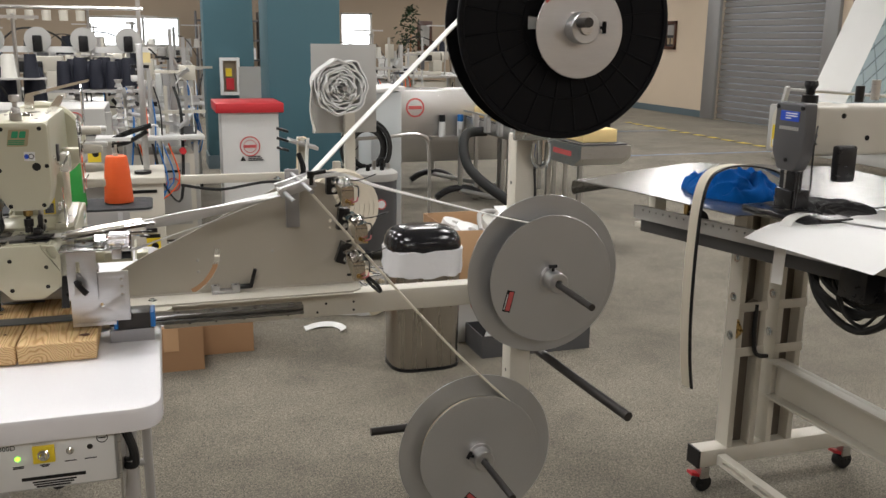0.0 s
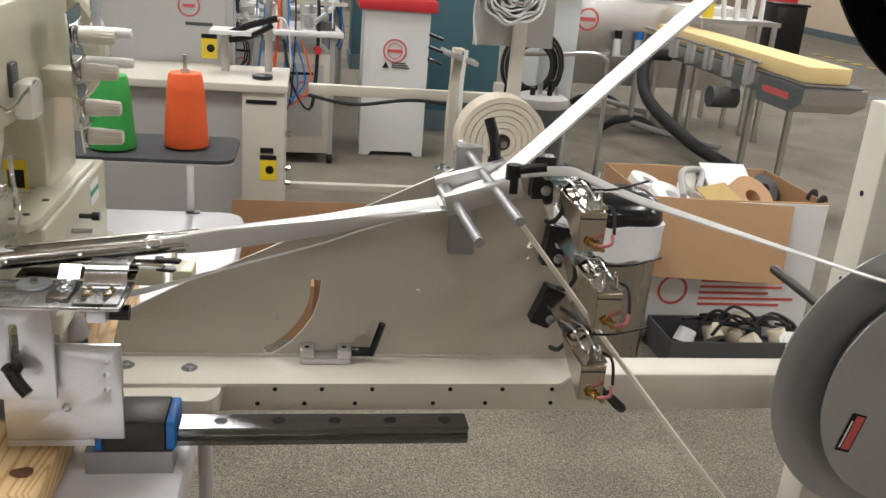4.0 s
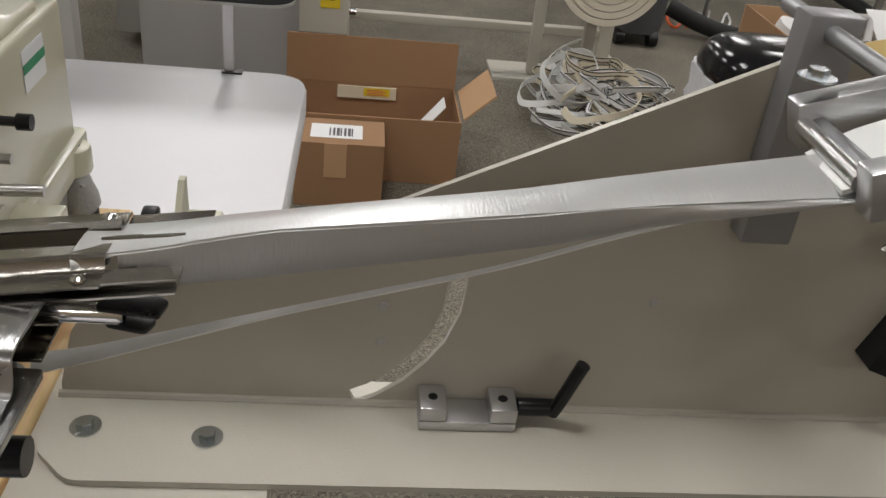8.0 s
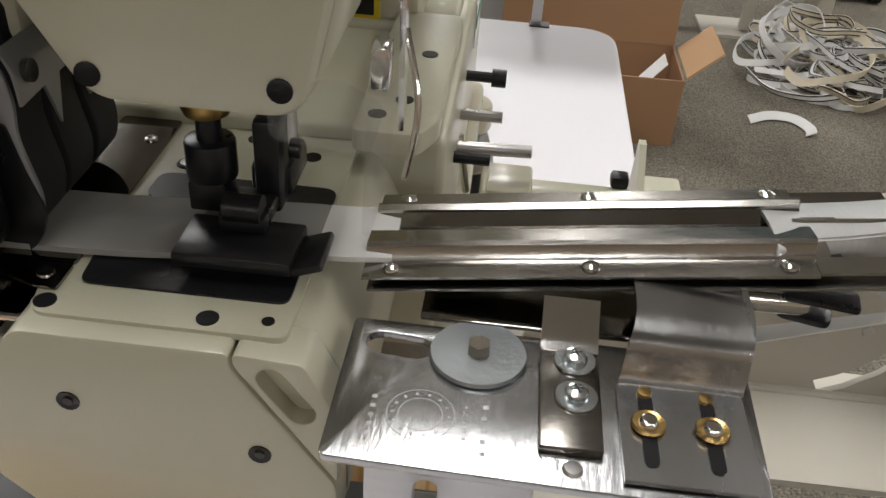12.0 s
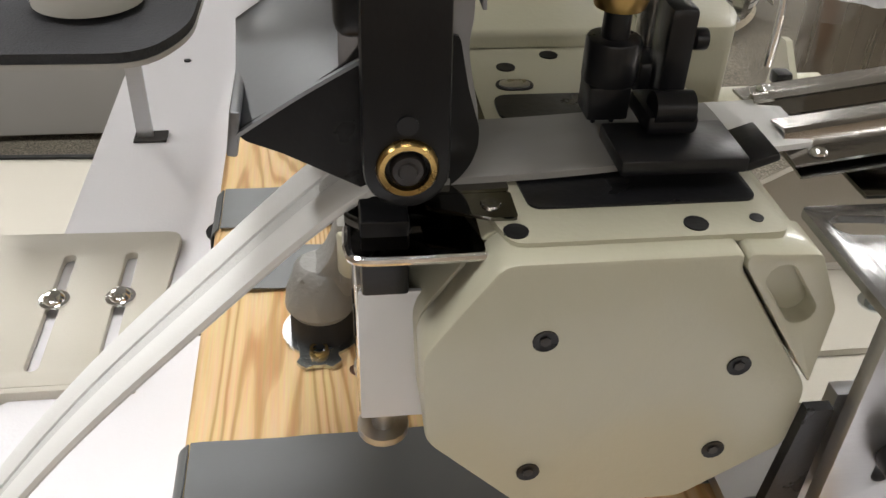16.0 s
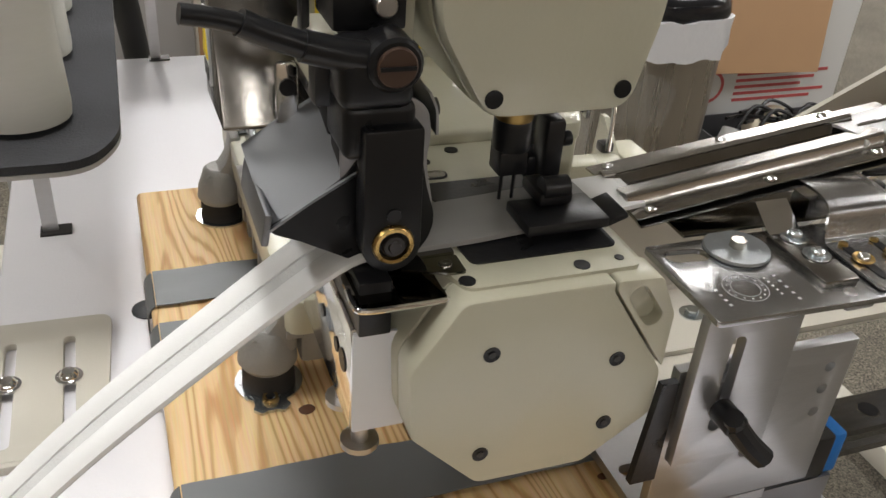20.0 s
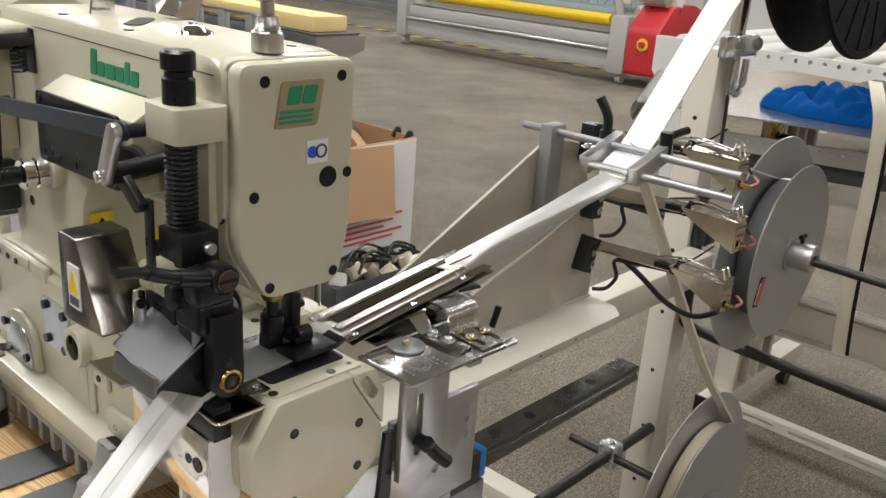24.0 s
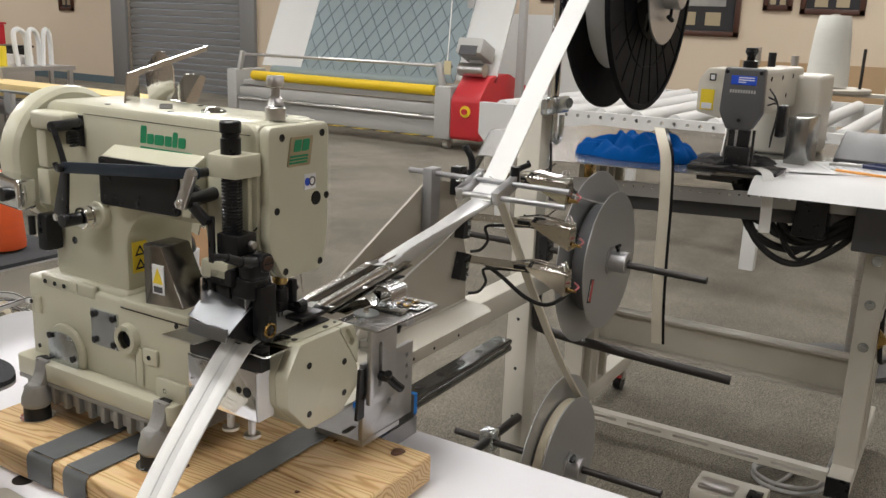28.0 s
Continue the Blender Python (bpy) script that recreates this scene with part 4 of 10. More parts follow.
part("base_sheet", box(-0.112, -0.011, 1.6515, 1.690, 0.9805, 0.9822, bev=0.0004), DARKMIRROR, fo, "dark polished base sheet")
part("lower_tube", lathe(B(), [(0.0035, 0), (0.0046, 0.0006), (0.0046, 0.030), (0.0040, 0.032)], (-0.020, 1.672, 0.9885), (1, 0.03, -0.02), 18), CHROME, fo)
part("dark_spring", flat(rpoly([(0.003, 1.668), (0.026, 1.664), (0.028, 1.674), (0.024, 1.677), (0.004, 1.676)], 0.002), (), "z", 0.9912, 0.9932, 0.0005), BLKMET, fo)
part("dark_shoe", flat(rpoly([(0.004, 1.672), (0.020, 1.668), (0.023, 1.676), (0.016, 1.683), (0.004, 1.682)], 0.003), (), "z", 0.9812, 0.9836, 0.0006), BLKMET, fo)

# upright bar, rods and tape clamp on the plate
gc = thing("tape_guide", (0.30, 1.70, 1.06), "aluminium tape guide clamp on steel rods with black levers", "tape guide")
part("upright_bar", box(0.300, 0.328, 1.800, 1.8175, 0.958, 1.082, bev=0.0015), ALUD, gc)
part("top_rod", cyl((0.312, 1.85, 1.074), (0.318, 1.572, 1.072), 0.0044, seg=16), ALUD, gc)
part("lower_rod", cyl((0.278, 1.73, 1.056), (0.283, 1.562, 1.056), 0.0044, seg=16), ALUD, gc)
tilt = Matrix.Rotation(-0.30, 3, "Y")
part("front_block", box(0.268, 0.342, 1.664, 1.676, 1.056, 1.076, bev=0.0012, turn=tilt), ALU, gc)
part("rear_block", box(0.268, 0.342, 1.726, 1.738, 1.056, 1.076, bev=0.0012, turn=tilt), ALU, gc)
part("cross_tie", cyl((0.272, 1.676, 1.056), (0.272, 1.726, 1.056), 0.004, seg=12), STEEL, gc)
hexbolt("screw", (0.274, 1.732, 1.0745), (0, 0, 1), 0.0045, gc)
l1 = cyl((0.312, 1.80, 1.085), (0.312, 1.772, 1.085), 0.0065, seg=14)
part("lever", tube(tube(B(), [(0.330, 1.745, 1.075), (0.328, 1.745, 1.100), (0.322, 1.755, 1.122)], 0.0058, 10), [(0.330, 1.745, 1.070), (0.330, 1.745, 1.085)], 0.008, 12), BLACK, gc, "black lever")
part("lever", tube(tube(B(), [(0.334, 1.668, 1.092), (0.346, 1.665, 1.095), (0.361, 1.661, 1.098)], 0.0045, 10), [(0.332, 1.670, 1.070), (0.332, 1.670, 1.097)], 0.0075, 12), BLACK, gc, "black lever")
l1.free()

# three tape break sensors on long arms
for k, (xa, za, xb, zb) in enumerate(((0.400, 1.052, 0.393, 1.074), (0.424, 0.972, 0.419, 0.997), (0.424, 0.896, 0.414, 0.922))):
    s = thing("tape_sensor", (xa, 1.81, za), "nickel-plated tape sensor arm on a black bracket with cable", "sensor", "tape sensors beside the plate")
    br = flat(rpoly([(xa - 0.013, za - 0.026), (xa + 0.011, za - 0.026), (xa + 0.011, za + 0.022), (xa - 0.013, za + 0.022)], 0.002), (), "y", 1.800, 1.8175)
    bmesh.ops.rotate(br, verts=br.verts, cent=(xa, 1.81, za), matrix=Matrix.Rotation((0.0, 0.12, 0.35)[k], 3, "Y"))
    part("bracket", br, BLKMET, s)
    for dz in (-0.016, 0.002):
        hexbolt("screw", (xa + 0.003, 1.7998, za + dz), (0, -1, 0), 0.0034, s)
    p0, p1 = V((xa + 0.006, 1.80, za + 0.012)), V((xb, 1.603, zb))
    sd = (1, 0, 0.25)
    part("arm", ribbon(B(), [p0, p0.lerp(p1, 0.3), p0.lerp(p1, 0.6), p1], [0.025, 0.026, 0.026, 0.025], [sd] * 4, 0.0016, 4, 1), NICKEL, s)
    e = p1
    bd = B()
    prof = [(0.0, 0.0), (0.075, 0.001), (0.062, -0.010), (0.004, -0.037), (0.0, -0.037)]
    va = [[bd.verts.new((e.x + sx * 0.0125, e.y + y, e.z - 0.0012 + z)) for y, z in prof] for sx in (-1, 1)]
    bd.faces.new(va[0][::-1])
    bd.faces.new(va[1])
    for i in range(5):
        bd.faces.new((va[0][i], va[0][(i + 1) % 5], va[1][(i + 1) % 5], va[1][i]))
    bmesh.ops.bevel(bd, geom=bd.edges[:], offset=0.0012, segments=2, affect="EDGES")
    part("body", bd, NICKEL, s)
    part("front_seam", box(e.x - 0.0115, e.x + 0.0115, e.y - 0.0012, e.y - 0.0002, e.z - 0.0075, e.z - 0.0065), RODM, s)
    for dx in (-0.0062, 0.0062):
        part("wire_finger", tube(B(), [(e.x + dx, e.y + 0.100, e.z + 0.001), (e.x + dx, e.y + 0.06, e.z + 0.010), (e.x + dx, e.y + 0.018, e.z + 0.006), (e.x + dx, e.y + 0.010, e.z + 0.016), (e.x + dx, e.y + 0.004, e.z + 0.003)], 0.0012, 6), CHROME, s)
    part("wire_bridge", cyl((e.x - 0.0062, e.y + 0.06, e.z + 0.010), (e.x + 0.0062, e.y + 0.06, e.z + 0.010), 0.0012, seg=6), CHROME, s)
    part("switch", box(e.x - 0.006, e.x + 0.006, e.y + 0.066, e.y + 0.098, e.z - 0.009, e.z - 0.002, bev=0.001), BLACK, s)
    for dx in (-0.002, 0.005):
        part("terminal", lathe(B(), [(0.0045, 0), (0.0045, 0.002), (0.0022, 0.002), (0.0022, 0.012), (0, 0.013)], (e.x + dx, e.y - 0.0003, e.z - 0.029 - dx * 0.5), (0.3, -1, -0.1), 12), BRASS, s)
    part("lead", tube(B(), [(e.x + 0.004, e.y - 0.010, e.z - 0.030), (e.x + 0.014, e.y - 0.013, e.z - 0.026), (e.x + 0.018, e.y - 0.004, e.z - 0.021)], 0.0018, 8), PINKS, s, "pink wire sleeve")
    part("lead_wire", tube(B(), [(e.x + 0.020, e.y - 0.002, e.z - 0.020), (e.x + 0.024, e.y + 0.02, e.z - 0.004), (e.x + 0.016, e.y + 0.045, e.z - 0.006), (e.x + 0.004, e.y + 0.09, e.z - 0.006)], 0.0016, 6), RUBBER, s)
    c = p0.lerp(p1, 0.64)
    ring = [(c.x + 0.0135 * math.cos(a), c.y + 0.004 * math.sin(2 * a), c.z + 0.002 + 0.010 * math.sin(a)) for a in [i * math.pi / 6 for i in range(13)]]
    part("cable_tie", tube(B(), ring, 0.0019, 6, 2), BLACK, s, "black cable tie")
    part("tie_tail", tube(B(), [(c.x + 0.012, c.y, c.z + 0.004), (c.x + 0.035, c.y - 0.004, c.z + 0.006), (c.x + 0.066, c.y - 0.012, c.z + 0.018)], 0.0012, 5), BLACK, s)
    if k == 2:
        part("sagging_cable", tube(B(), [(0.428, 1.765, 0.906), (0.438, 1.734, 0.884), (0.456, 1.70, 0.852), (0.470, 1.668, 0.840), (0.462, 1.635, 0.858), (0.432, 1.606, 0.890)], 0.0036, 8), RUBBER, s, "black cable")
    part("cable", tube(B(), [(c.x, c.y, c.z - 0.006), p0.lerp(p1, 0.3) - V((0.002, 0, 0.010)), (xa + 0.012, 1.772, za - 0.004), (xa + 0.015, 1.768, za - 0.026), (xa + 0.010, 1.778, za - 0.044), (xa + 0.006, 1.796, za - 0.050)], 0.0027, 8), RUBBER, s, "black cable")


# ---- reel stand, reels and tapes ----
rs = thing("reel_stand", (0.882, 1.90, 0), "beige steel reel stand with dark rods", "reel stand")
part("pole", box(0.855, 0.910, 1.874, 1.928, 0.05, 1.138, bev=0.004), BEIGE, rs)
for hz in (0.30, 0.42, 0.54, 0.66, 0.78, 0.90, 1.02):
    part("hole", cyl((0.8545, 1.90, hz), (0.8555, 1.90, hz), 0.004, seg=12), BLACK, rs)
part("base_beam", box(0.10, 1.15, 1.875, 1.927, 0.0, 0.05, bev=0.004), BEIGE, rs)
part("base_foot", box(0.855, 0.91, 1.45, 2.35, 0.0505, 0.10, bev=0.004), BEIGE, rs)
part("chrome_tube", cyl((0.93, 1.885, 1.06), (0.93, 1.885, 1.80), 0.013, seg=20), CHROME, rs)
part("tube_clamp", box(0.845, 0.965, 1.860, 1.875, 1.125, 1.16, bev=0.003), ZINC, rs)
hexbolt("clamp_bolt", (0.965, 1.867, 1.145), (1, 0, 0), 0.008, rs)
part("hook", tube(B(), [(0.895, 1.862, 1.12), (0.893, 1.862, 1.08), (0.91, 1.862, 1.062), (0.93, 1.862, 1.075), (0.932, 1.862, 1.12)], 0.006, 10), ZINC, rs)
part("reel_axle", cyl((0.871, 1.885, 1.39), (0.871, 1.56, 1.39), 0.010, seg=16), RODM, rs)
part("axle_clamp", box(0.855, 0.945, 1.868, 1.905, 1.365, 1.415, bev=0.003), ZINC, rs)
part("reel_axle", cyl((0.882, 1.874, 0.828), (0.876, 1.495, 0.822), 0.0075, seg=16), RODM, rs)
part("axle_block", box(0.862, 0.902, 1.845, 1.874, 0.80, 0.86, bev=0.003), BLKMET, rs)
part("reel_axle", cyl((0.709, 1.967, 0.422), (0.714, 1.495, 0.418), 0.0075, seg=16), RODM, rs)
part("axle_carrier", cyl((0.50, 1.885, 0.422), (0.86, 1.885, 0.422), 0.010, seg=16), RODM, rs)
part("rod_clamp", box(0.698, 0.73, 1.868, 1.902, 0.40, 0.446, bev=0.003), ZINC, rs)
lr = tube(B(), [(0.872, 1.868, 0.90), (0.872, 1.864, 0.75), (0.873, 1.862, 0.665), (0.876, 1.845, 0.642), (0.90, 1.70, 0.622), (0.943, 1.438, 0.597)], 0.0105, 12, 8)
part("bent_rod", lr, RODM, rs, "bent dark steel guard rod")
part("axle_tail", cyl((0.884, 1.928, 0.829), (0.886, 2.115, 0.831), 0.0075, seg=14), RODM, rs)
part("cable", tube(B(), [(0.902, 1.87, 1.06), (0.905, 1.868, 0.98), (0.90, 1.868, 0.95)], 0.003, 6), RUBBER, rs)



def reel(name, at, rb, rf, gap, tape, rt, hub, label):
    """A two-disc reel on an axle along y; the front disc is smaller."""
    x, y, z = at
    r = thing(name, at, label, "reel", "grey tape reels on the stand")
    part("back_disc", lathe(B(), [(0.008, 0), (rb, 0), (rb + 0.0008, 0.0012), (rb, 0.0025), (0.008, 0.0025)], (x, y + gap, z), (0, 1, 0), 96), REEL, r)
    part("front_disc", lathe(B(), [(0.008, 0), (rf, 0), (rf + 0.001, 0.001), (rf, 0.003), (0.008, 0.003)], (x, y - 0.003, z), (0, 1, 0), 96), REEL, r)
    part("tape_coil", lathe(B(), [(0.03, 0.004), (rt, 0.004), (rt + 0.001, gap * 0.3), (rt, gap - 0.004), (0.03, gap - 0.004)], (x, y, z), (0, 1, 0), 64), tape, r)
    part("hub", lathe(B(), [(0.008, 0), (0.0215, 0), (0.0235, -0.002), (0.0235, -hub + 0.002), (0.0215, -hub), (0.008, -hub)], (x, y - 0.003, z), (0, 1, 0), 36), ALU, r)
    part("hub_flange", lathe(B(), [(0.02, 0), (0.031, 0), (0.031, -0.003), (0.02, -0.003)], (x, y - 0.003, z), (0, 1, 0), 36), ALU, r)
    kn = cyl((x - 0.004, y - 0.019, z + 0.021), (x - 0.005, y - 0.019, z + 0.032), 0.0035, seg=10)
    tube(kn, [(x - 0.014, y - 0.019, z + 0.034), (x + 0.004, y - 0.019, z + 0.034)], 0.0042, 8)
    part("thumb_screw", kn, BLACK, r)
    a = radians(203)
    cx, cz = x + 0.113 * math.cos(a), z + 0.113 * math.sin(a)
    t = Matrix.Rotation(radians(14), 3, "Y")
    part("label", box(cx - 0.0095, cx + 0.0095, y - 0.0042, y - 0.0032, cz - 0.025, cz + 0.025, turn=t), BLACK, r, "black and red label")
    part("label_band", box(cx - 0.003, cx + 0.0075, y - 0.0047, y - 0.0042, cz - 0.022, cz + 0.022, turn=t), REDP, r)
    part("label_line", box(cx - 0.0075, cx - 0.0055, y - 0.0047, y - 0.0042, cz - 0.019, cz + 0.017, turn=t), STICKER, r)
    return r


DARKCOIL = mat("dark grey coiled tape edge", (0.10, 0.10, 0.105), 0.6, 0, 0.2, 60, 0.6, 400)
reel("tape_reel", (0.880, 1.706, 0.828), 0.186, 0.147, 0.040, DARKCOIL, 0.118, 0.040, "grey metal tape reel, nearly bare, on a dark axle")
reel_low = reel("tape_reel", (0.714, 1.698, 0.420), 0.186, 0.144, 0.026, CREAMT, 0.136, 0.032, "grey metal reel wound with cream tape")


def big_spool():
    x, y, z = 0.871, 1.70, 1.39
    s = thing("large_spool", (x, y, z), "large black plastic spool of white tape", "spool")
    R = 0.238
    for yy, d in ((1.664, -1), (1.742, 1)):
        hs = [disc2(0, 0, 0.03, 20)]
        for k in range(6):
            a = 2 * math.pi * k / 6
            hs.append([(q * math.cos(a + w), q * math.sin(a + w)) for q, w in ((0.052, -0.22), (0.088, -0.15), (0.088, 0.15), (0.052, 0.22))])
        f = flat(disc2(0, 0, R, 72), hs, "y", yy - 0.002, yy + 0.002)
        bmesh.ops.translate(f, verts=f.verts, vec=(x, 0, z))
        part("flange", f, SPOOLB, s)
        part("rim", lathe(B(), [(R - 0.012, d * 0.002), (R - 0.010, d * 0.006), (R - 0.002, d * 0.006), (R + 0.001, d * 0.003), (R + 0.001, -d * 0.003), (R - 0.012, -d * 0.002)], (x, yy, z), (0, 1, 0), 72), SPOOLB, s)
        for k in range(24):
            a = 2 * math.pi * (k + 0.5) / 24
            p, q = V((x + 0.10 * math.cos(a), yy + d * 0.002, z + 0.10 * math.sin(a))), V((x + (R - 0.012) * math.cos(a), yy + d * 0.002, z + (R - 0.012) * math.sin(a)))
            part("rib", cyl(p, q, 0.0022, seg=6), SPOOLB, s)
        for rr in (0.098, 0.155):
            part("ring_rib", lathe(B(), [(rr - 0.002, d * 0.002), (rr - 0.001, d * 0.0045), (rr + 0.001, d * 0.0045), (rr + 0.002, d * 0.002)], (x, yy, z), (0, 1, 0), 60), SPOOLB, s)
    part("tape_coil", lathe(B(), [(0.03, 1.669), (0.160, 1.669), (0.1615, 1.70), (0.160, 1.737), (0.03, 1.737)], (x, 0, z), (0, 1, 0), 64), TAPE, s)
    part("retaining_disc", lathe(B(), [(0.010, 1.628), (0.097, 1.628), (0.098, 1.630), (0.097, 1.632), (0.010, 1.632)], (x + 0.015, 0, z - 0.014), (0, 1, 0), 64), ALU, s, "bright aluminium disc")
    part("disc_hub", lathe(B(), [(0.008, 1.598), (0.030, 1.598), (0.032, 1.601), (0.032, 1.628), (0.008, 1.628)], (x + 0.013, 0, z - 0.010), (0, 1, 0), 40), ALU, s)
    part("collar", lathe(B(), [(0.0, 1.592), (0.013, 1.592), (0.014, 1.594), (0.014, 1.598), (0.0, 1.598)], (x + 0.013, 0, z - 0.010), (0, 1, 0), 30), STEEL, s)
    part("spacer", lathe(B(), [(0.012, 1.632), (0.028, 1.632), (0.028, 1.664), (0.012, 1.664)], (x, 0, z), (0, 1, 0), 30), SPOOLB, s)
    kn = cyl((x + 0.045, 1.615, z - 0.009), (x + 0.063, 1.615, z - 0.008), 0.003, seg=10)
    tube(kn, [(x + 0.063, 1.615, z - 0.020), (x + 0.063, 1.615, z + 0.004)], 0.0045, 8)
    part("thumb_screw", kn, SPOOLB, s)
    t = Matrix.Rotation(radians(-58), 3, "Y")
    part("label", box(x - 0.07, x - 0.034, 1.6268, 1.628, z + 0.047, z + 0.063, turn=Matrix.Rotation(radians(-35), 3, "Y")), REDP, s, "dark red label")
    return s


spool = big_spool()

# White tape in grey: the sewing head's shade is put into the colour.
SEWNSHADE = mat("sewn tape greyed by the head's shade", (0.33, 0.325, 0.31), 0.8, 0, 0.10, 40, 0.2, 1400, stretch=(0.15, 3, 1))
bt = thing("binding_tape", (0.3, 1.70, 1.05), "white knitted binding tape running from spool to folder", "tape")
ribbon_bm = ribbon(B(), [(0.752, 1.702, 1.497), (0.60, 1.703, 1.346), (0.45, 1.704, 1.198), (0.345, 1.703, 1.092), (0.312, 1.702, 1.066)], [0.038] * 5, [(0, 1, 0)] * 5, 0.0022, 6, 4, 0.001)
part("rising_run", ribbon_bm, TAPE, bt)
part("guided_run", ribbon(B(), [(0.312, 1.702, 1.066), (0.29, 1.701, 1.058), (0.266, 1.692, 1.0515)], [0.040, 0.038, 0.032], [(0, 1, 0)] * 3, 0.002, 6, 4), TAPE, bt)


def between(a_line, b_line, thick=0.0016, crown=0.0):
    """A tape face spanned by two edge lines."""
    mid = [(V(p) + V(q)) / 2 for p, q in zip(a_line, b_line)]
    return ribbon(B(), mid, [(V(p) - V(q)).length for p, q in zip(a_line, b_line)], [V(p) - V(q) for p, q in zip(a_line, b_line)], thick, 8, 5, crown)


REAR = [(0.279, 1.706, 1.0545), (0.200, 1.704, 1.0400), (0.151, 1.704, 1.0300), (0.066, 1.704, 1.0160), (0.022, 1.703, 1.0085), (-0.004, 1.701, 1.0065)]
CREASE = [(0.277, 1.676, 1.0500), (0.206, 1.682, 1.0390), (0.160, 1.682, 1.0325), (0.066, 1.681, 1.0205), (0.022, 1.676, 1.0130), (-0.004, 1.671, 1.0110)]
FALL = [(0.277, 1.6755, 1.0490), (0.208, 1.684, 1.0305), (0.151, 1.686, 1.0150), (0.060, 1.684, 0.9990), (0.022, 1.678, 0.9975), (-0.004, 1.671, 1.0040)]
part("upper_fold", between(REAR, CREASE, 0.0014, 0.0012), SATIN, bt, "silvery folded tape")
part("lower_fold", between(CREASE, FALL, 0.0014, 0.0015), SATIN, bt, "silvery folded tape")
part("lower_tape", ribbon(B(), [(0.245, 1.690, 1.0385), (0.194, 1.690, 1.021), (0.146, 1.690, 1.003), (0.067, 1.690, 0.979), (-0.003, 1.690, 0.956), (-0.03, 1.688, 0.950)], [0.0016, 0.0016, 0.0018, 0.003, 0.007, 0.010], [(0, 1, 0.4)] * 6, 0.0012, 8, 2), TAPE, bt)
part("fed_run", ribbon(B(), [(-0.124, 1.683, 0.9908), (-0.137, 1.681, 0.9910), (-0.1492, 1.680, 0.9911)], [0.030, 0.031, 0.031], [(0, 1, 0)] * 3, 0.0020, 6, 4), TAPE, bt)
# Run under the head, its shade painted in as a darker grey.
part("sewn_run", ribbon(B(), [(-0.149, 1.680, 0.9911), (-0.16, 1.678, 0.9912), (-0.21, 1.673, 0.9905), (-0.252, 1.671, 0.9905)], [0.030, 0.033, 0.034, 0.034], [(0, 1, 0)] * 4, 0.0022, 8, 4, 0.0006), SEWNSHADE, bt, "sewn tape greyed by the head's shade")
OUTP = [(-0.250, 1.671, 0.9905), (-0.268, 1.671, 0.984), (-0.308, 1.671, 0.9475), (-0.371, 1.670, 0.884), (-0.436, 1.669, 0.801), (-0.472, 1.668, 0.736), (-0.492, 1.667, 0.64), (-0.50, 1.667, 0.50), (-0.50, 1.667, 0.30), (-0.50, 1.667, 0.02)]
tail_run = part("finished_run", ribbon(B(), OUTP, [0.036] * 10, [(0, 1, 0)] * 10, 0.0020, 8, 4), mat("grey inner tape", (0.64, 0.64, 0.63), 0.8, 0, 0.05, 60, 0.4, 900), bt, origin=(-0.250, 1.671, 0.9905))
for side in (-1, 1):
    part("folded_edge", ribbon(B(), [(p[0] - 0.0008, p[1] + side * 0.0116, p[2] + 0.0006) for p in OUTP], [0.0146] * 10, [(0, 1, 0)] * 10, 0.0018, 10, 8, 0.0020), TAPE, tail_run, "white rounded folded edge")
nt1 = thing("narrow_tape", (0.6, 1.71, 1.0), "narrow white tape running to the middle reel", "tape")
part("tape", ribbon(B(), [(0.322, 1.703, 1.0765), (0.364, 1.704, 1.082), (0.398, 1.703, 1.084), (0.42, 1.704, 1.077), (0.473, 1.706, 1.057), (0.586, 1.71, 1.024), (0.774, 1.715, 0.971), (0.872, 1.722, 0.950)], [0.013] * 8, [(0, 0.9, 0.4)] * 5 + [(0, 1, 0.2), (0, 1, 0), (0, 1, 0)], 0.0016, 6, 2), TAPE, nt1)
nt2 = thing("narrow_tape", (0.5, 1.70, 0.8), "narrow cream tape running down to the lower reel", "tape")
part("tape", ribbon(B(), [(0.322, 1.70, 1.066), (0.352, 1.70, 1.030), (0.50, 1.706, 0.852), (0.66, 1.710, 0.668), (0.8195, 1.711, 0.5095)], [0.015, 0.016, 0.017, 0.017, 0.016], [(0, 1, 0), (0.08, 1, 0.03), (0.10, 1, 0.04), (0.08, 1, 0.03), (0, 1, 0)], 0.0040, 6, 2), mat("pale cream tape", (0.74, 0.70, 0.60), 0.8, 0, 0.04, 60, 0.1, 1500), nt2)


# ---- the sewing machine ----
sm = thing("sewing_machine", (-0.18, 1.84, BZ), "cream industrial coverstitch sewing machine with black fittings", "sewing machine")
S = sm
arm_line = rpoly([(1.668, 1.2045), (1.996, 1.2045), (1.996, 1.120), (1.994, 0.988), (1.864, 0.988), (1.866, 1.060), (1.842, 1.090), (1.668, 1.093)], 0.020, 6)
part("arm", flat(arm_line, (), "x", -0.2375, -0.1385, 0.006), CREAM, S)
head = rpoly([(-0.2340, 1.203), (-0.1385, 1.203), (-0.1395, 1.082), (-0.1490, 1.0425), (-0.2120, 1.0425), (-0.2340, 1.080)], 0.010, 5)
part("head_casing", flat(head, (), "y", 1.670, 1.745, 0.003), CREAM, S)
fc = part("face_cover", flat([(x + (-0.19 - x) * 0.012, z + (1.12 - z) * 0.010) for x, z in head], (), "y", 1.656, 1.670, 0.004), CREAM, S)
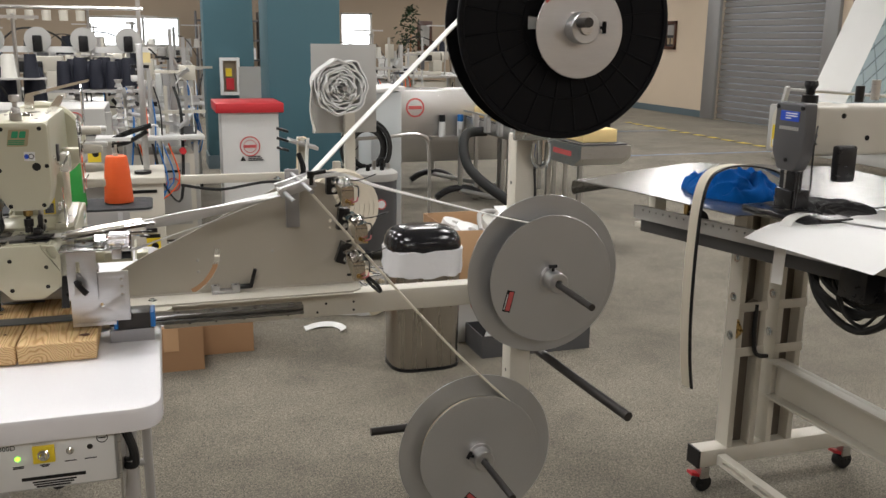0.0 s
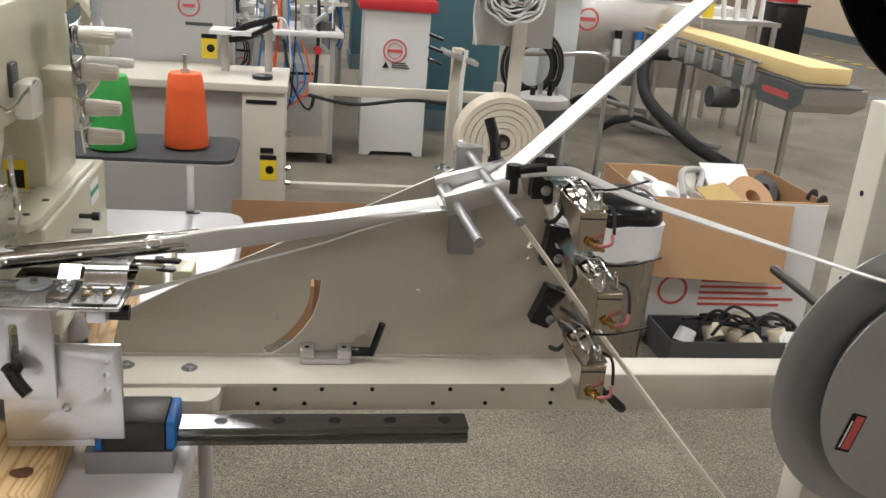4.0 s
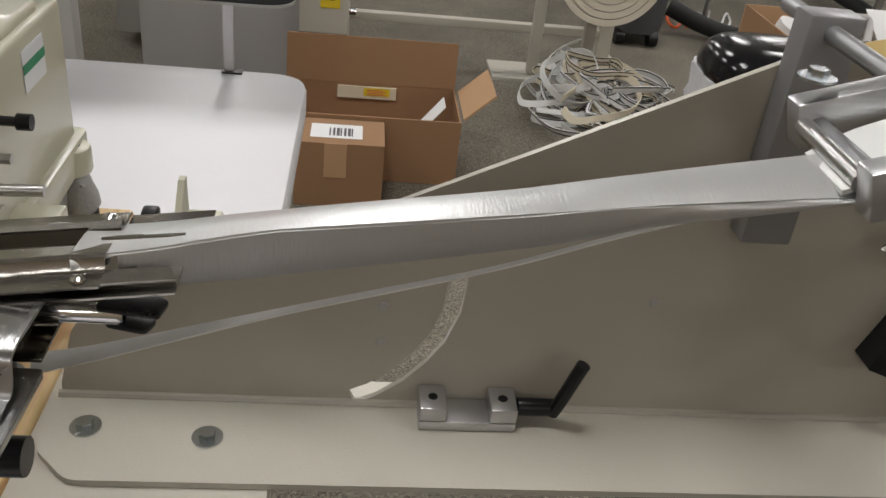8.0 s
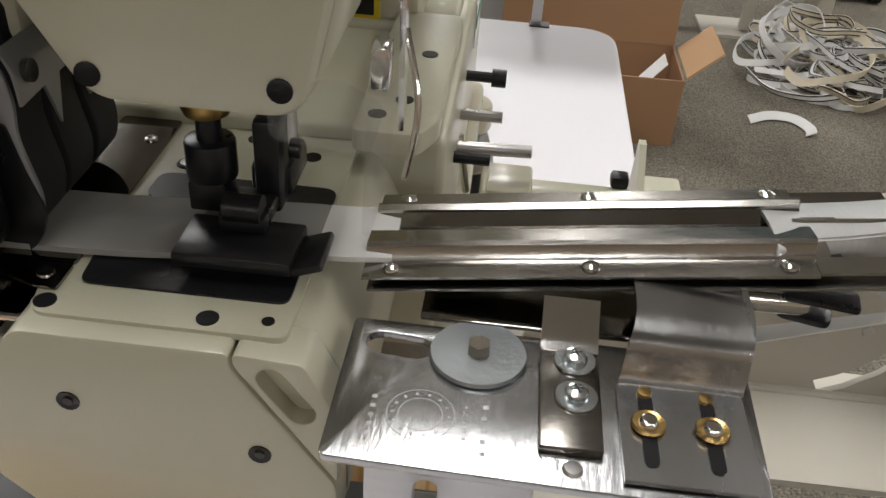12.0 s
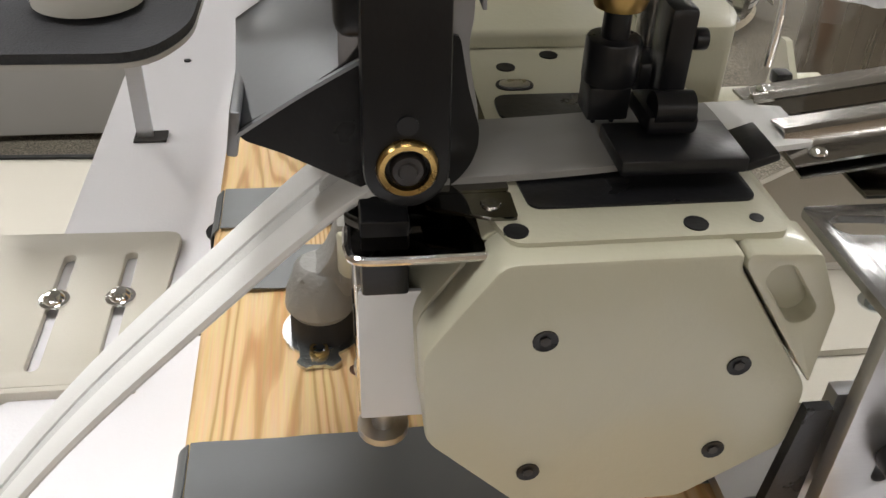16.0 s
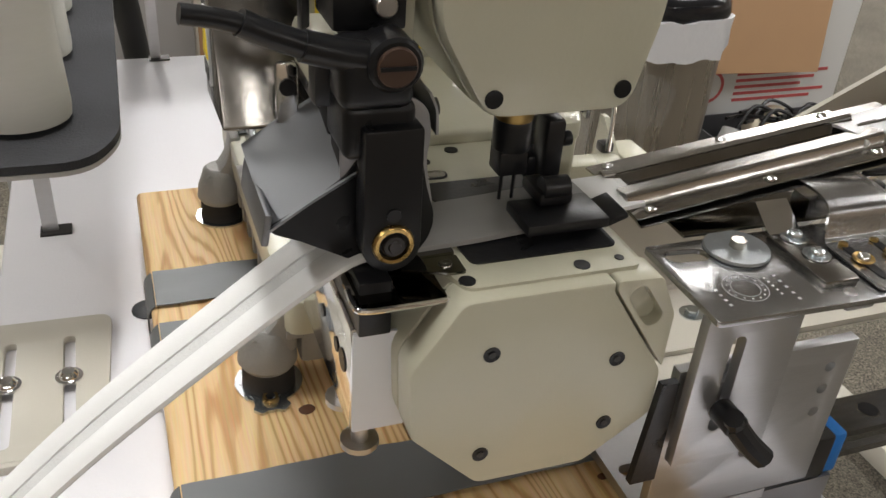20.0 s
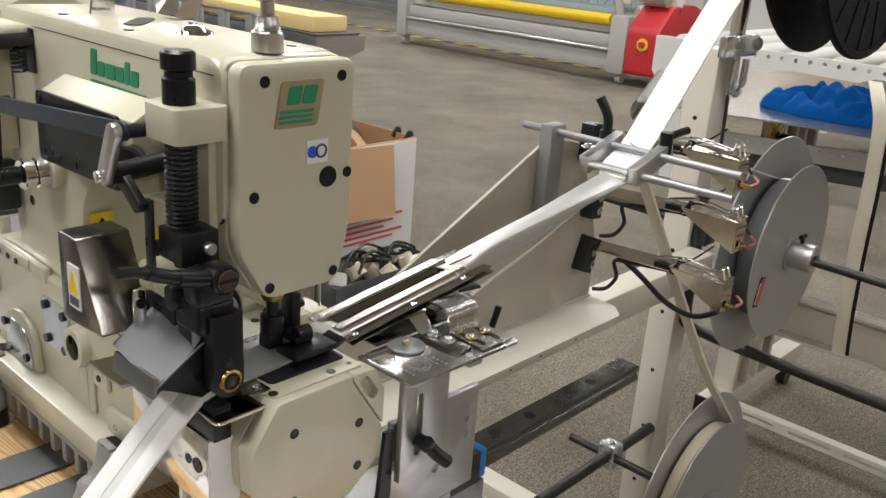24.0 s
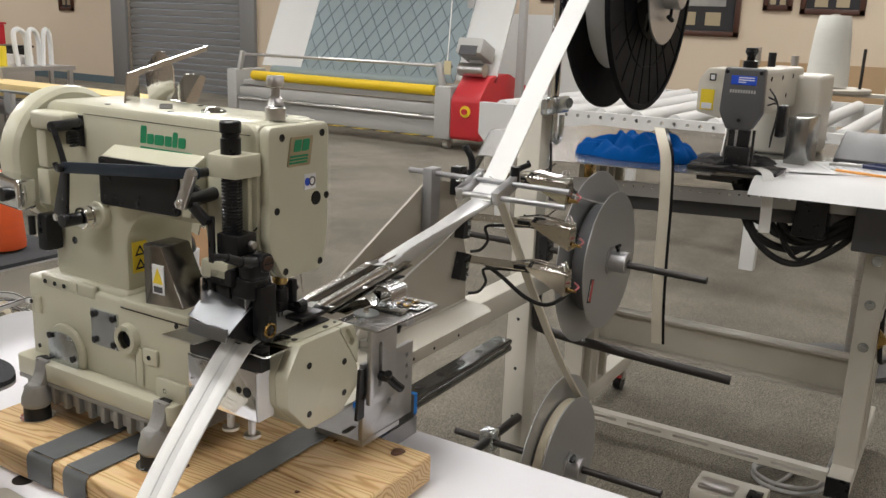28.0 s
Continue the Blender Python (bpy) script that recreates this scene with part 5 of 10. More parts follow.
for x, z in ((-0.2145, 1.1905), (-0.1525, 1.191), (-0.2225, 1.1175), (-0.145, 1.124), (-0.210, 1.0525), (-0.155, 1.053)):
    part("screw", lathe(B(), [(0.0038, 0), (0.0038, 0.0006), (0.0022, 0.0003), (0, 0.0003)], (x, 1.6559, z), (0, -1, 0), 14), BLACK, fc)
part("vent_plug", lathe(B(), [(0.0075, 0), (0.0072, 0.001), (0, 0.0008)], (-0.162, 1.6562, 1.123), (0, -1, 0), 18), BLACK, fc)
part("badge", flat(rpoly([(-0.2075, 1.160), (-0.1735, 1.160), (-0.168, 1.190), (-0.202, 1.190)], 0.003), (), "y", 1.6544, 1.6562), BADGE, fc, "bronze badge plate")
for x0 in (-0.1990, -0.1865):
    part("badge_letter", flat(rpoly([(x0, 1.1750), (x0 + 0.0105, 1.1750), (x0 + 0.0130, 1.1870), (x0 + 0.0025, 1.1870)], 0.002), (), "y", 1.6538, 1.6544), GREENL, fc)
for k in range(3):
    part("badge_line", box(-0.204 - k * 0.0008, -0.177 - k * 0.0008, 1.6538, 1.6544, 1.1695 - k * 0.0032, 1.1715 - k * 0.0032), GREENL, fc)
part("sticker", box(-0.181, -0.163, 1.6552, 1.6562, 1.134, 1.150), STICKER, fc)
part("sticker_sign", flat(disc2(-0.1765, 1.142, 0.0042, 16), (), "y", 1.6547, 1.6552), LBLUE, fc)
part("sticker_sign", flat(disc2(-0.169, 1.142, 0.005, 16), [disc2(-0.169, 1.142, 0.0035, 12)], "y", 1.6547, 1.6552), DGREY, fc)
part("column_plinth", box(-0.2455, -0.120, 1.858, 2.004, 0.984, 0.998, bev=0.004, seg=3), CREAM, S)
part("plinth_ledge", box(-0.2535, -0.246, 1.905, 2.0, 0.982, 0.999, bev=0.004, seg=3), CREAM, S)
part("rear_bracket", box(-0.262, -0.2376, 1.932, 1.990, 1.173, 1.194, bev=0.005, seg=3), CREAM, S)
part("rear_strap", box(-0.255, -0.2376, 1.972, 1.990, 1.128, 1.172, bev=0.003), CREAM, S)
part("lower_strap", box(-0.256, -0.2376, 1.970, 1.992, 1.085, 1.127, bev=0.003), CREAM, S)
part("recess", box(-0.2392, -0.2378, 1.926, 1.958, 1.156, 1.191, bev=0.0005), BLACK, S, "dark recess in the arm side")
part("side_seam", box(-0.2379, -0.2374, 1.676, 1.926, 1.1925, 1.1932), RODM, S)
part("bed", box(-0.252, -0.114, 1.752, 2.03, 0.888, 0.992, bev=0.004, seg=3), CREAM, S)
part("bed_lid", box(-0.2545, -0.150, 1.752, 1.862, 0.984, 0.9945, bev=0.0025, seg=3), CREAM, S)
part("lid_joint", box(-0.2528, -0.2519, 1.753, 1.862, 0.9824, 0.9838), RODM, S)
part("bed_flange", flat(rpoly([(-0.2715, 1.766), (-0.107, 1.766), (-0.107, 2.040), (-0.2715, 2.040)], 0.010, 4), (), "z", 0.869, 0.8925, 0.0025), CREAM, S)
octo = [(-0.2295, 0.9868), (-0.2503, 0.956), (-0.2485, 0.922), (-0.2165, 0.8878), (-0.164, 0.8870), (-0.132, 0.910), (-0.132, 0.965), (-0.142, 0.984), (-0.155, 0.986)]
part("cylinder_bed", flat(rpoly(octo, 0.006, 3), (), "y", 1.6365, 1.80, 0.001), CREAM, S)
cap = part("end_cap", flat(rpoly([(-0.2292, 0.9864), (-0.2500, 0.956), (-0.2482, 0.922), (-0.2163, 0.8882), (-0.164, 0.8874), (-0.1327, 0.9100), (-0.1327, 0.9345), (-0.1642, 0.9813), (-0.1642, 0.9864)], 0.004, 4), (), "y", 1.6195, 1.6363, 0.0014), CREAM, S)
for x, z in ((-0.216, 0.960), (-0.157, 0.946), (-0.216, 0.906), (-0.157, 0.910)):
    part("screw", lathe(B(), [(0.0037, 0), (0.0037, 0.0006), (0.0022, 0.0003), (0, 0.0003)], (x, 1.6196, z), (0, -1, 0), 14), BLACK, cap)
    part("hex_socket", cyl((x, 1.6194, z), (x, 1.6188, z), 0.0017, seg=6), RODM, cap)
recess = slot2((-0.1520, 0.9775), (-0.1435, 0.9655), 0.0045)
part("corner_cover", flat(rpoly([(-0.1633, 0.9862), (-0.1633, 0.9818), (-0.1325, 0.9362), (-0.1325, 0.965), (-0.1422, 0.9850)], 0.002, 3), [recess], "y", 1.6197, 1.6363, 0.0006), CREAM, S)
part("recess_floor", flat(slot2((-0.1520, 0.9775), (-0.1435, 0.9655), 0.0049), (), "y", 1.6262, 1.6270), CREAM, S)
part("deck_plate", flat(rpoly([(-0.226, 1.627), (-0.149, 1.627), (-0.149, 1.752), (-0.235, 1.752), (-0.235, 1.66)], 0.004, 3), (), "z", 0.9855, 0.9878), CREAM, S)
part("front_throat_plate", flat(rpoly([(-0.218, 1.6425), (-0.152, 1.6425), (-0.152, 1.666), (-0.220, 1.666)], 0.004), (), "z", 0.9878, 0.9886), BLKMET, S, "black lint-dusted throat plate")
part("rear_throat_plate", flat(rpoly([(-0.217, 1.694), (-0.150, 1.694), (-0.150, 1.712), (-0.217, 1.712)], 0.006), (), "z", 0.9878, 0.9886), BLKMET, S)
for x, y in ((-0.224, 1.6325), (-0.174, 1.6325), (-0.156, 1.634), (-0.208, 1.735), (-0.165, 1.735), (-0.19, 1.745)):
    part("deck_hole", cyl((x, y, 0.9874), (x, y, 0.9882), 0.0035 if x != -0.156 else 0.002, seg=14), BLACK, S)
part("adjust_slot", flat(slot2((-0.210, 1.7205), (-0.205, 1.7205), 0.0042), (), "z", 0.9878, 0.9882), BLKMET, S)
part("slot_insert", flat(slot2((-0.210, 1.7205), (-0.205, 1.7205), 0.0030), (), "z", 0.9882, 0.9887), STEEL, S)
part("side_deck", flat(rpoly([(-0.15, 1.735), (-0.124, 1.735), (-0.117, 1.75), (-0.117, 1.87), (-0.15, 1.87)], 0.004), (), "z", 0.9925, 1.002, 0.001), CREAM, S)
for x, y in ((-0.133, 1.765), (-0.128, 1.815), (-0.142, 1.75)):
    part("deck_hole", cyl((x, y, 1.0015), (x, y, 1.0024), 0.0038, seg=14), BLACK, S)
part("needle_bushing", lathe(B(), [(0.0075, 0), (0.0085, 0.003), (0.0085, 0.012), (0.0055, 0.012)], (-0.187, 1.684, 1.030), (0, 0, 1), 24), BRASS, S, "brass needle bar bushing")
part("presser_shaft", cyl((-0.168, 1.705, 1.0), (-0.168, 1.705, 1.05), 0.005, seg=16), STEEL, S)
part("presser_foot", box(-0.191, -0.153, 1.650, 1.674, 0.9925, 0.9975, bev=0.001), BLKMET, S, "black presser foot")
part("foot_toe", box(-0.154, -0.143, 1.651, 1.671, 0.9935, 0.9965, bev=0.001, turn=Matrix.Rotation(-0.35, 3, "Y")), BLKMET, S)
part("foot_shank", box(-0.172, -0.163, 1.680, 1.694, 0.996, 1.030, bev=0.002), BLKMET, S)
part("shank_block", box(-0.176, -0.161, 1.688, 1.712, 0.9975, 1.010, bev=0.003), BLKMET, S)
part("shank_screw", cyl((-0.161, 1.687, 1.018), (-0.157, 1.687, 1.018), 0.0035, seg=14, bev=0.0005), BLKMET, S)
part("foot_hinge", box(-0.180, -0.164, 1.664, 1.684, 0.9975, 1.004, bev=0.002), BLKMET, S)
part("foot_pin", cyl((-0.178, 1.668, 1.005), (-0.166, 1.668, 1.005), 0.005, seg=14), BLKMET, S)
part("finger_guard", flat(rpoly([(1.665, 0.998), (1.70, 0.996), (1.735, 1.02), (1.735, 1.06), (1.675, 1.055)], 0.008), (), "x", -0.1335, -0.1315), ACRYL, S, "clear plastic eye guard")
part("guard_clip", box(-0.137, -0.131, 1.70, 1.712, 1.035, 1.05, bev=0.001), CHROME, S)

# needle bar and clamp: moves up and down
nb = B()
cy(nb, (-0.187, 1.684, 1.000), (-0.187, 1.684, 1.045), 0.0042, seg=16)
cy(nb, (-0.187, 1.684, 1.010), (-0.187, 1.684, 1.024), 0.0085, seg=16, bev=0.001)
bx(nb, -0.194, -0.181, 1.678, 1.690, 0.999, 1.010, 0.001)
for dx in (-0.003, 0.003):
    cy(nb, (-0.187 + dx, 1.684, 0.985), (-0.187 + dx, 1.684, 1.0), 0.0008, seg=6)
needle = part("needle_clamp", nb, BLKMET, S, "black needle clamp with twin needles", origin=(-0.187, 1.684, 1.02))

# puller: spring post, arm, roller, guard
part("post_bracket", flat(rpoly([(-0.2725, 1.663), (-0.234, 1.663), (-0.234, 1.716), (-0.2725, 1.700)], 0.006, 4), (), "z", 1.1545, 1.1765, 0.0012), CREAM, S)
part("post_bracket_low", box(-0.276, -0.236, 1.672, 1.71, 1.052, 1.072, bev=0.004), CREAM, S)
part("post_plate", box(-0.243, -0.236, 1.675, 1.73, 1.055, 1.154, bev=0.002), CREAM, S)
part("spring_post", cyl((-0.258, 1.682, 1.045), (-0.258, 1.682, 1.165), 0.006, seg=16), BLKMET, S)
part("spring", spiral(B(), (-0.258, 1.682, 1.080), (0, 0, 1), 0.0092, 0.0013, 0, 0.074, 23), BLKMET, S, "black coil spring")
part("post_knob", lathe(B(), [(0, 0.033), (0.0085, 0.033), (0.0105, 0.0315), (0.0105, 0.022), (0.0085, 0.0205), (0.0085, 0.0175), (0.010, 0.016), (0.010, 0.0)], (-0.258, 1.682, 1.1755), (0, 0, 1), 28), BLACK, S, "black knurled adjusting knob")
part("post_block", box(-0.276, -0.240, 1.668, 1.698, 1.048, 1.066, bev=0.003), BLKMET, S)
part("block_screw", cyl((-0.250, 1.668, 1.060), (-0.250, 1.655, 1.060), 0.006, seg=14), STEEL, S)
lever = B()
tube(lever, [(-0.256, 1.648, 1.0735), (-0.272, 1.648, 1.0765), (-0.284, 1.6475, 1.080)], 0.0056, 14)
tube(lever, [(-0.282, 1.6475, 1.0795), (-0.296, 1.647, 1.085), (-0.304, 1.646, 1.089)], 0.0046, 14)
tube(lever, [(-0.302, 1.646, 1.088), (-0.312, 1.645, 1.091), (-0.322, 1.644, 1.093)], 0.0034, 12)
lathe(lever, [(0, -0.011), (0.009, -0.011), (0.0098, -0.009), (0.0098, 0.006), (0.0085, 0.0072), (0, 0.0072)], (-0.2535, 1.6475, 1.0735), (0, -1, 0), 26)
bx(lever, -0.272, -0.245, 1.643, 1.664, 1.056, 1.080, 0.005, 3)
part("lift_lever", lever, BLACK, S, "black puller lifting lever")
lvs = part("lever_screw", lathe(B(), [(0, 0.0016), (0.0066, 0.0016), (0.0072, 0.001), (0.0072, 0)], (-0.2535, 1.6403, 1.0735), (0, -1, 0), 24), mat("browned screw", (0.10, 0.065, 0.05), 0.4, 0.8), S, "brown slotted screw")
part("slot", box(-0.2598, -0.2472, 1.6379, 1.6387, 1.0728, 1.0742), BLACK, lvs)
part("lever_eye", box(-0.270, -0.243, 1.664, 1.692, 1.078, 1.099, bev=0.0015), BLACK, S)
part("eye_screw", lathe(B(), [(0, 0.0055), (0.0035, 0.0055), (0.0042, 0.0045), (0.0042, 0)], (-0.252, 1.664, 1.088), (0, -1, 0), 18), STEEL, S)
part("deck_cap", lathe(B(), [(0, 0.0010), (0.0085, 0.0010), (0.009, 0.0004), (0.009, 0)], (-0.193, 1.806, 0.9922), (0, 0, 1), 24), ZINC, S)
part("puller_shaft", cyl((-0.256, 1.668, 1.0), (-0.256, 1.668, 1.06), 0.0055, seg=14), STEEL, S)
arm_o = [(-0.2640, 1.0505), (-0.2420, 1.0505), (-0.2412, 1.003)] + [(-0.2525 + 0.0114 * math.cos(a), 1.0030 + 0.0114 * math.sin(a)) for a in [-radians(18 * i) for i in range(1, 11)]]
pa = flat(arm_o, (), "y", 1.640, 1.652, 0.0012)
bx(pa, -0.270, -0.243, 1.646, 1.676, 1.036, 1.058, 0.004, 3)
part("puller_arm", pa, BLACK, S, "black puller arm")
part("arm_screw", lathe(B(), [(0.0028, 0), (0.0028, 0.0008), (0, 0.0008)], (-0.2525, 1.640, 1.0165), (0, -1, 0), 14), BLKMET, S)
part("roller_ring", lathe(B(), [(0.0060, 0), (0.0060, 0.0022), (0.0074, 0.0024), (0.0082, 0.0012), (0.0082, 0)], (-0.2525, 1.6399, 1.0045), (0, -1, 0), 32), BRASS, S, "brass bearing ring")
part("roller_pin", lathe(B(), [(0, 0.0034), (0.0022, 0.0034), (0.0026, 0.0026), (0.0040, 0.0026), (0.0047, 0.0015), (0.0047, 0)], (-0.2525, 1.6399, 1.0045), (0, -1, 0), 20), RODM, S)
hood = [(-0.268, 1.052), (-0.243, 1.056), (-0.2365, 1.0505), (-0.2350, 1.040), (-0.2365, 1.030), (-0.2345, 1.019), (-0.2325, 1.009), (-0.2345, 0.9985), (-0.2410, 0.9925), (-0.2525, 0.9912), (-0.2640, 0.9945), (-0.2680, 1.004)]
grown = [(-0.2525 + (x + 0.2525) * 1.06, 1.020 + (z - 1.020) * 1.012) for x, z in hood]
for k in range(3):
    part("puller_roller", flat(rpoly(hood, 0.006, 4), (), "y", 1.6575 + k * 0.0212, 1.6755 + k * 0.0212, 0.0015), RUBBER, S, "black curved puller cover")
part("cheek_strap", flat(rpoly(grown, 0.006, 4), (), "y", 1.6556, 1.6574, 0.0004), ALUD, S, "thin grey cheek plate")
part("cheek_band", between([(-0.2355, 1.6556, 1.0570), (-0.2325, 1.6556, 1.0500), (-0.2318, 1.6556, 1.0400)], [(-0.2355, 1.7190, 1.0570), (-0.2325, 1.7190, 1.0500), (-0.2318, 1.7190, 1.0430)], 0.0010), ALUD, S, "bent grey cover plate")
for yy in (1.6765, 1.6977):
    part("cheek_wedge", flat([(yy - 0.007, 1.0425), (yy, 1.0250), (yy + 0.004, 1.0425)], (), "x", -0.2326, -0.2316), ALUD, S)
part("cheek_screw", lathe(B(), [(0.0035, 0), (0.0035, 0.002), (0.0016, 0.0012), (0, 0.0012)], (-0.2320, 1.6625, 1.0485), (1, 0, 0.1), 16), RODM, S)
gd = between([(-0.296, 1.6535, 1.0075), (-0.280, 1.6535, 1.0180), (-0.262, 1.6535, 1.0285)], [(-0.298, 1.704, 1.0195), (-0.284, 1.704, 1.0290), (-0.269, 1.704, 1.0380)], 0.0012)
bx(gd, -0.2985, -0.2955, 1.6535, 1.704, 1.001, 1.0145, 0.0008, turn=Matrix.Rotation(0.16, 3, "Y"))
part("roller_guard", gd, SHINYG, S, "bent bright steel roller guard")
part("guard_side", flat(rpoly([(-0.2965, 1.0085), (-0.267, 1.0270), (-0.262, 1.034), (-0.238, 1.034), (-0.235, 1.019)] + [(-0.2508 + 0.0195 * math.cos(a), 1.0045 + 0.0195 * math.sin(a)) for a in [radians(8 - 17 * i) for i in range(9)]] + [(-0.285, 1.0015), (-0.2945, 1.0055)], 0.0015, 2), (), "y", 1.6545, 1.6560), BLACK, S, "black guard side plate")
part("guard_tab", box(-0.268, -0.259, 1.700, 1.703, 1.035, 1.058, bev=0.002), CHROME, S)
part("guard_tab", box(-0.284, -0.275, 1.700, 1.703, 1.028, 1.055, bev=0.002), CHROME, S)
for tx in (-0.2635, -0.2795):
    part("guard_screw", lathe(B(), [(0.0035, 0), (0.0035, 0.0012), (0, 0.0014)], (tx, 1.6998, 1.045), (0, -1, 0), 14), BLKMET, S)
part("chute", box(-0.296, -0.245, 1.700, 1.745, 0.9865, 0.9885, turn=Matrix.Rotation(0.06, 3, "Y")), STEEL, S)
part("chip_guard", flat(rpoly([(-0.269, 1.6310), (-0.2300, 1.6310), (-0.2300, 1.658), (-0.269, 1.658)], 0.006), (), "z", 0.9812, 0.9826), DARKMIRROR, S, "polished deck guard")
part("guard_lip", tube(B(), [(-0.2685, 1.645, 0.9823), (-0.2685, 1.6345, 0.9820), (-0.2655, 1.6307, 0.9818), (-0.252, 1.6303, 0.9816), (-0.2300, 1.6303, 0.9818)], 0.0013, 8), CHROME, S)
part("slide_plate", flat(rpoly([(-0.2470, 1.650), (-0.2225, 1.650), (-0.2225, 1.7515), (-0.2470, 1.7515)], 0.002, 2), (), "z", 0.9882, 0.9894), DARKMIRROR, S, "polished dark slide plate")
part("slide_front", flat(rpoly([(-0.2295, 1.6372), (-0.2225, 1.6372), (-0.2225, 1.6498), (-0.2470, 1.6498), (-0.2470, 1.6440)], 0.001, 2), (), "z", 0.9882, 0.9894), DARKMIRROR, S)
for y in (1.644, 1.734):
    part("plate_screw", lathe(B(), [(0.0030, 0), (0.0027, 0.0006), (0.0010, 0.0008), (0, 0.0003)], (-0.2290, y, 0.9894), (0, 0, 1), 16), DARKSTEEL, S)
part("needle_guard", flat(rpoly([(-0.160, 1.036), (-0.130, 1.033), (-0.126, 1.050), (-0.140, 1.057), (-0.160, 1.050)], 0.004), (), "y", 1.659, 1.6602), ACRYL, S, "clear acrylic needle guard")

# loop-side box with white paper, screws
wb = box(-0.2665, -0.2510, 1.646, 1.742, 0.908, 0.962, bev=0.001)
part("looper_cover", wb, CHROME, S, "polished steel looper cover")
part("cover_film", flat(rpoly([(-0.2660, 0.9085), (-0.2425, 0.9085), (-0.2440, 0.960), (-0.2660, 0.960)], 0.001), (), "y", 1.6440, 1.6455), STICKER, S, "white protective film")
part("cover_inside", box(-0.265, -0.2515, 1.640, 1.74, 0.962, 0.9875, bev=0.001), BLACK, S)
for y, r in ((1.669, 0.0036), (1.695, 0.0032), (1.658, 0.0055)):
    part("cover_hole", cyl((-0.2672, y, 0.938), (-0.2664, y, 0.938), r, seg=14), BLACK, S)
for fy in (1.660, 1.690):
    part("cover_foot", lathe(B(), [(0.004, 0), (0.009, 0), (0.009, 0.003), (0.004, 0.003), (0.004, 0.02), (0.0, 0.02)], (-0.258, fy, 0.886), (0, 0, 1), 16), STEEL, S)


# side fittings of the bed
boss = [(1.961 + 0.0345 * math.cos(a), 0.908 + 0.0345 * math.sin(a)) for a in [radians(12 * i) for i in range(16)]] + [(1.9265, 0.893), (1.9955, 0.893)]
part("cover_rim", flat(boss, (), "x", -0.2580, -0.2515, 0.0025), CREAM, S)
part("round_cover", flat(rpoly([(1.934, 0.912), (1.944, 0.930), (1.970, 0.934), (1.988, 0.926), (1.989, 0.892), (1.978, 0.878), (1.950, 0.877), (1.934, 0.892)], 0.012, 5), (), "x", -0.2600, -0.2581, 0.0006), ZINC, S, "bright round cover plate")
part("side_boss_rib", box(-0.2545, -0.2515, 1.828, 1.840, 0.895, 0.942, bev=0.0025, seg=3), CREAM, S)
part("side_lug", box(-0.2545, -0.2515, 2.006, 2.022, 0.945, 0.968, bev=0.0025, seg=3), CREAM, S)
part("square_cover", flat([(1.867, 0.930), (1.912, 0.930), (1.912, 0.973), (1.867, 0.973)], (), "x", -0.2550, -0.2522), ZINC, S, "bright square cover plate")
for x, y, z in ((-0.2600, 1.983, 0.926), (-0.2600, 1.979, 0.884), (-0.2600, 1.942, 0.904), (-0.255, 1.873, 0.936), (-0.255, 1.906, 0.967), (-0.255, 1.873, 0.967), (-0.255, 1.906, 0.936)):
    part("cover_screw", lathe(B(), [(0.0040, 0), (0.0040, 0.0025), (0, 0.0025)], (x, y, z), (-1, 0, 0), 12), BLACK, S)
part("oil_port", lathe(B(), [(0.0105, 0), (0.018, 0), (0.0165, 0.008), (0.0105, 0.008)], (-0.252, 1.850, 0.949), (-1, 0, 0), 26), CREAM, S)
part("port_hole", cyl((-0.2523, 1.850, 0.949), (-0.2532, 1.850, 0.949), 0.0105, seg=22), BLACK, S)
part("side_rib", box(-0.2555, -0.251, 1.935, 2.0, 0.985, 0.998, bev=0.003), CREAM, S)
part("side_boss", box(-0.2565, -0.251, 1.802, 1.826, 0.925, 0.945, bev=0.003), CREAM, S)
part("side_step", box(-0.2575, -0.250, 1.757, 1.805, 0.892, 0.915, bev=0.003), CREAM, S)
for y, z in ((1.99, 0.991), (1.972, 0.991), (1.955, 0.991), (2.02, 0.96), (2.01, 0.905), (1.814, 0.935), (1.768, 0.982), (1.79, 0.902)):
    part("side_screw", lathe(B(), [(0.0028, 0), (0.0028, 0.001), (0, 0.0006)], (-0.2566, y, z), (-1, 0, 0), 10), BLACK, S)
for y in (1.784, 1.996):
    part("flange_hole", cyl((-0.2630, y, 0.8938), (-0.2630, y, 0.8946), 0.0085, seg=16), BLACK, S)
part("cast_base", box(-0.262, -0.113, 1.775, 2.035, 0.842, 0.8685, bev=0.003), CASTG, S)
for k in range(8):
    part("base_rib", box(-0.2690, -0.2605, 1.812 + k * 0.0225, 1.820 + k * 0.0225, 0.841, 0.8680, bev=0.0015), CASTG, S)
part("base_lip", box(-0.2705, -0.2605, 1.772, 2.036, 0.8630, 0.8688, bev=0.001), CASTG, S)
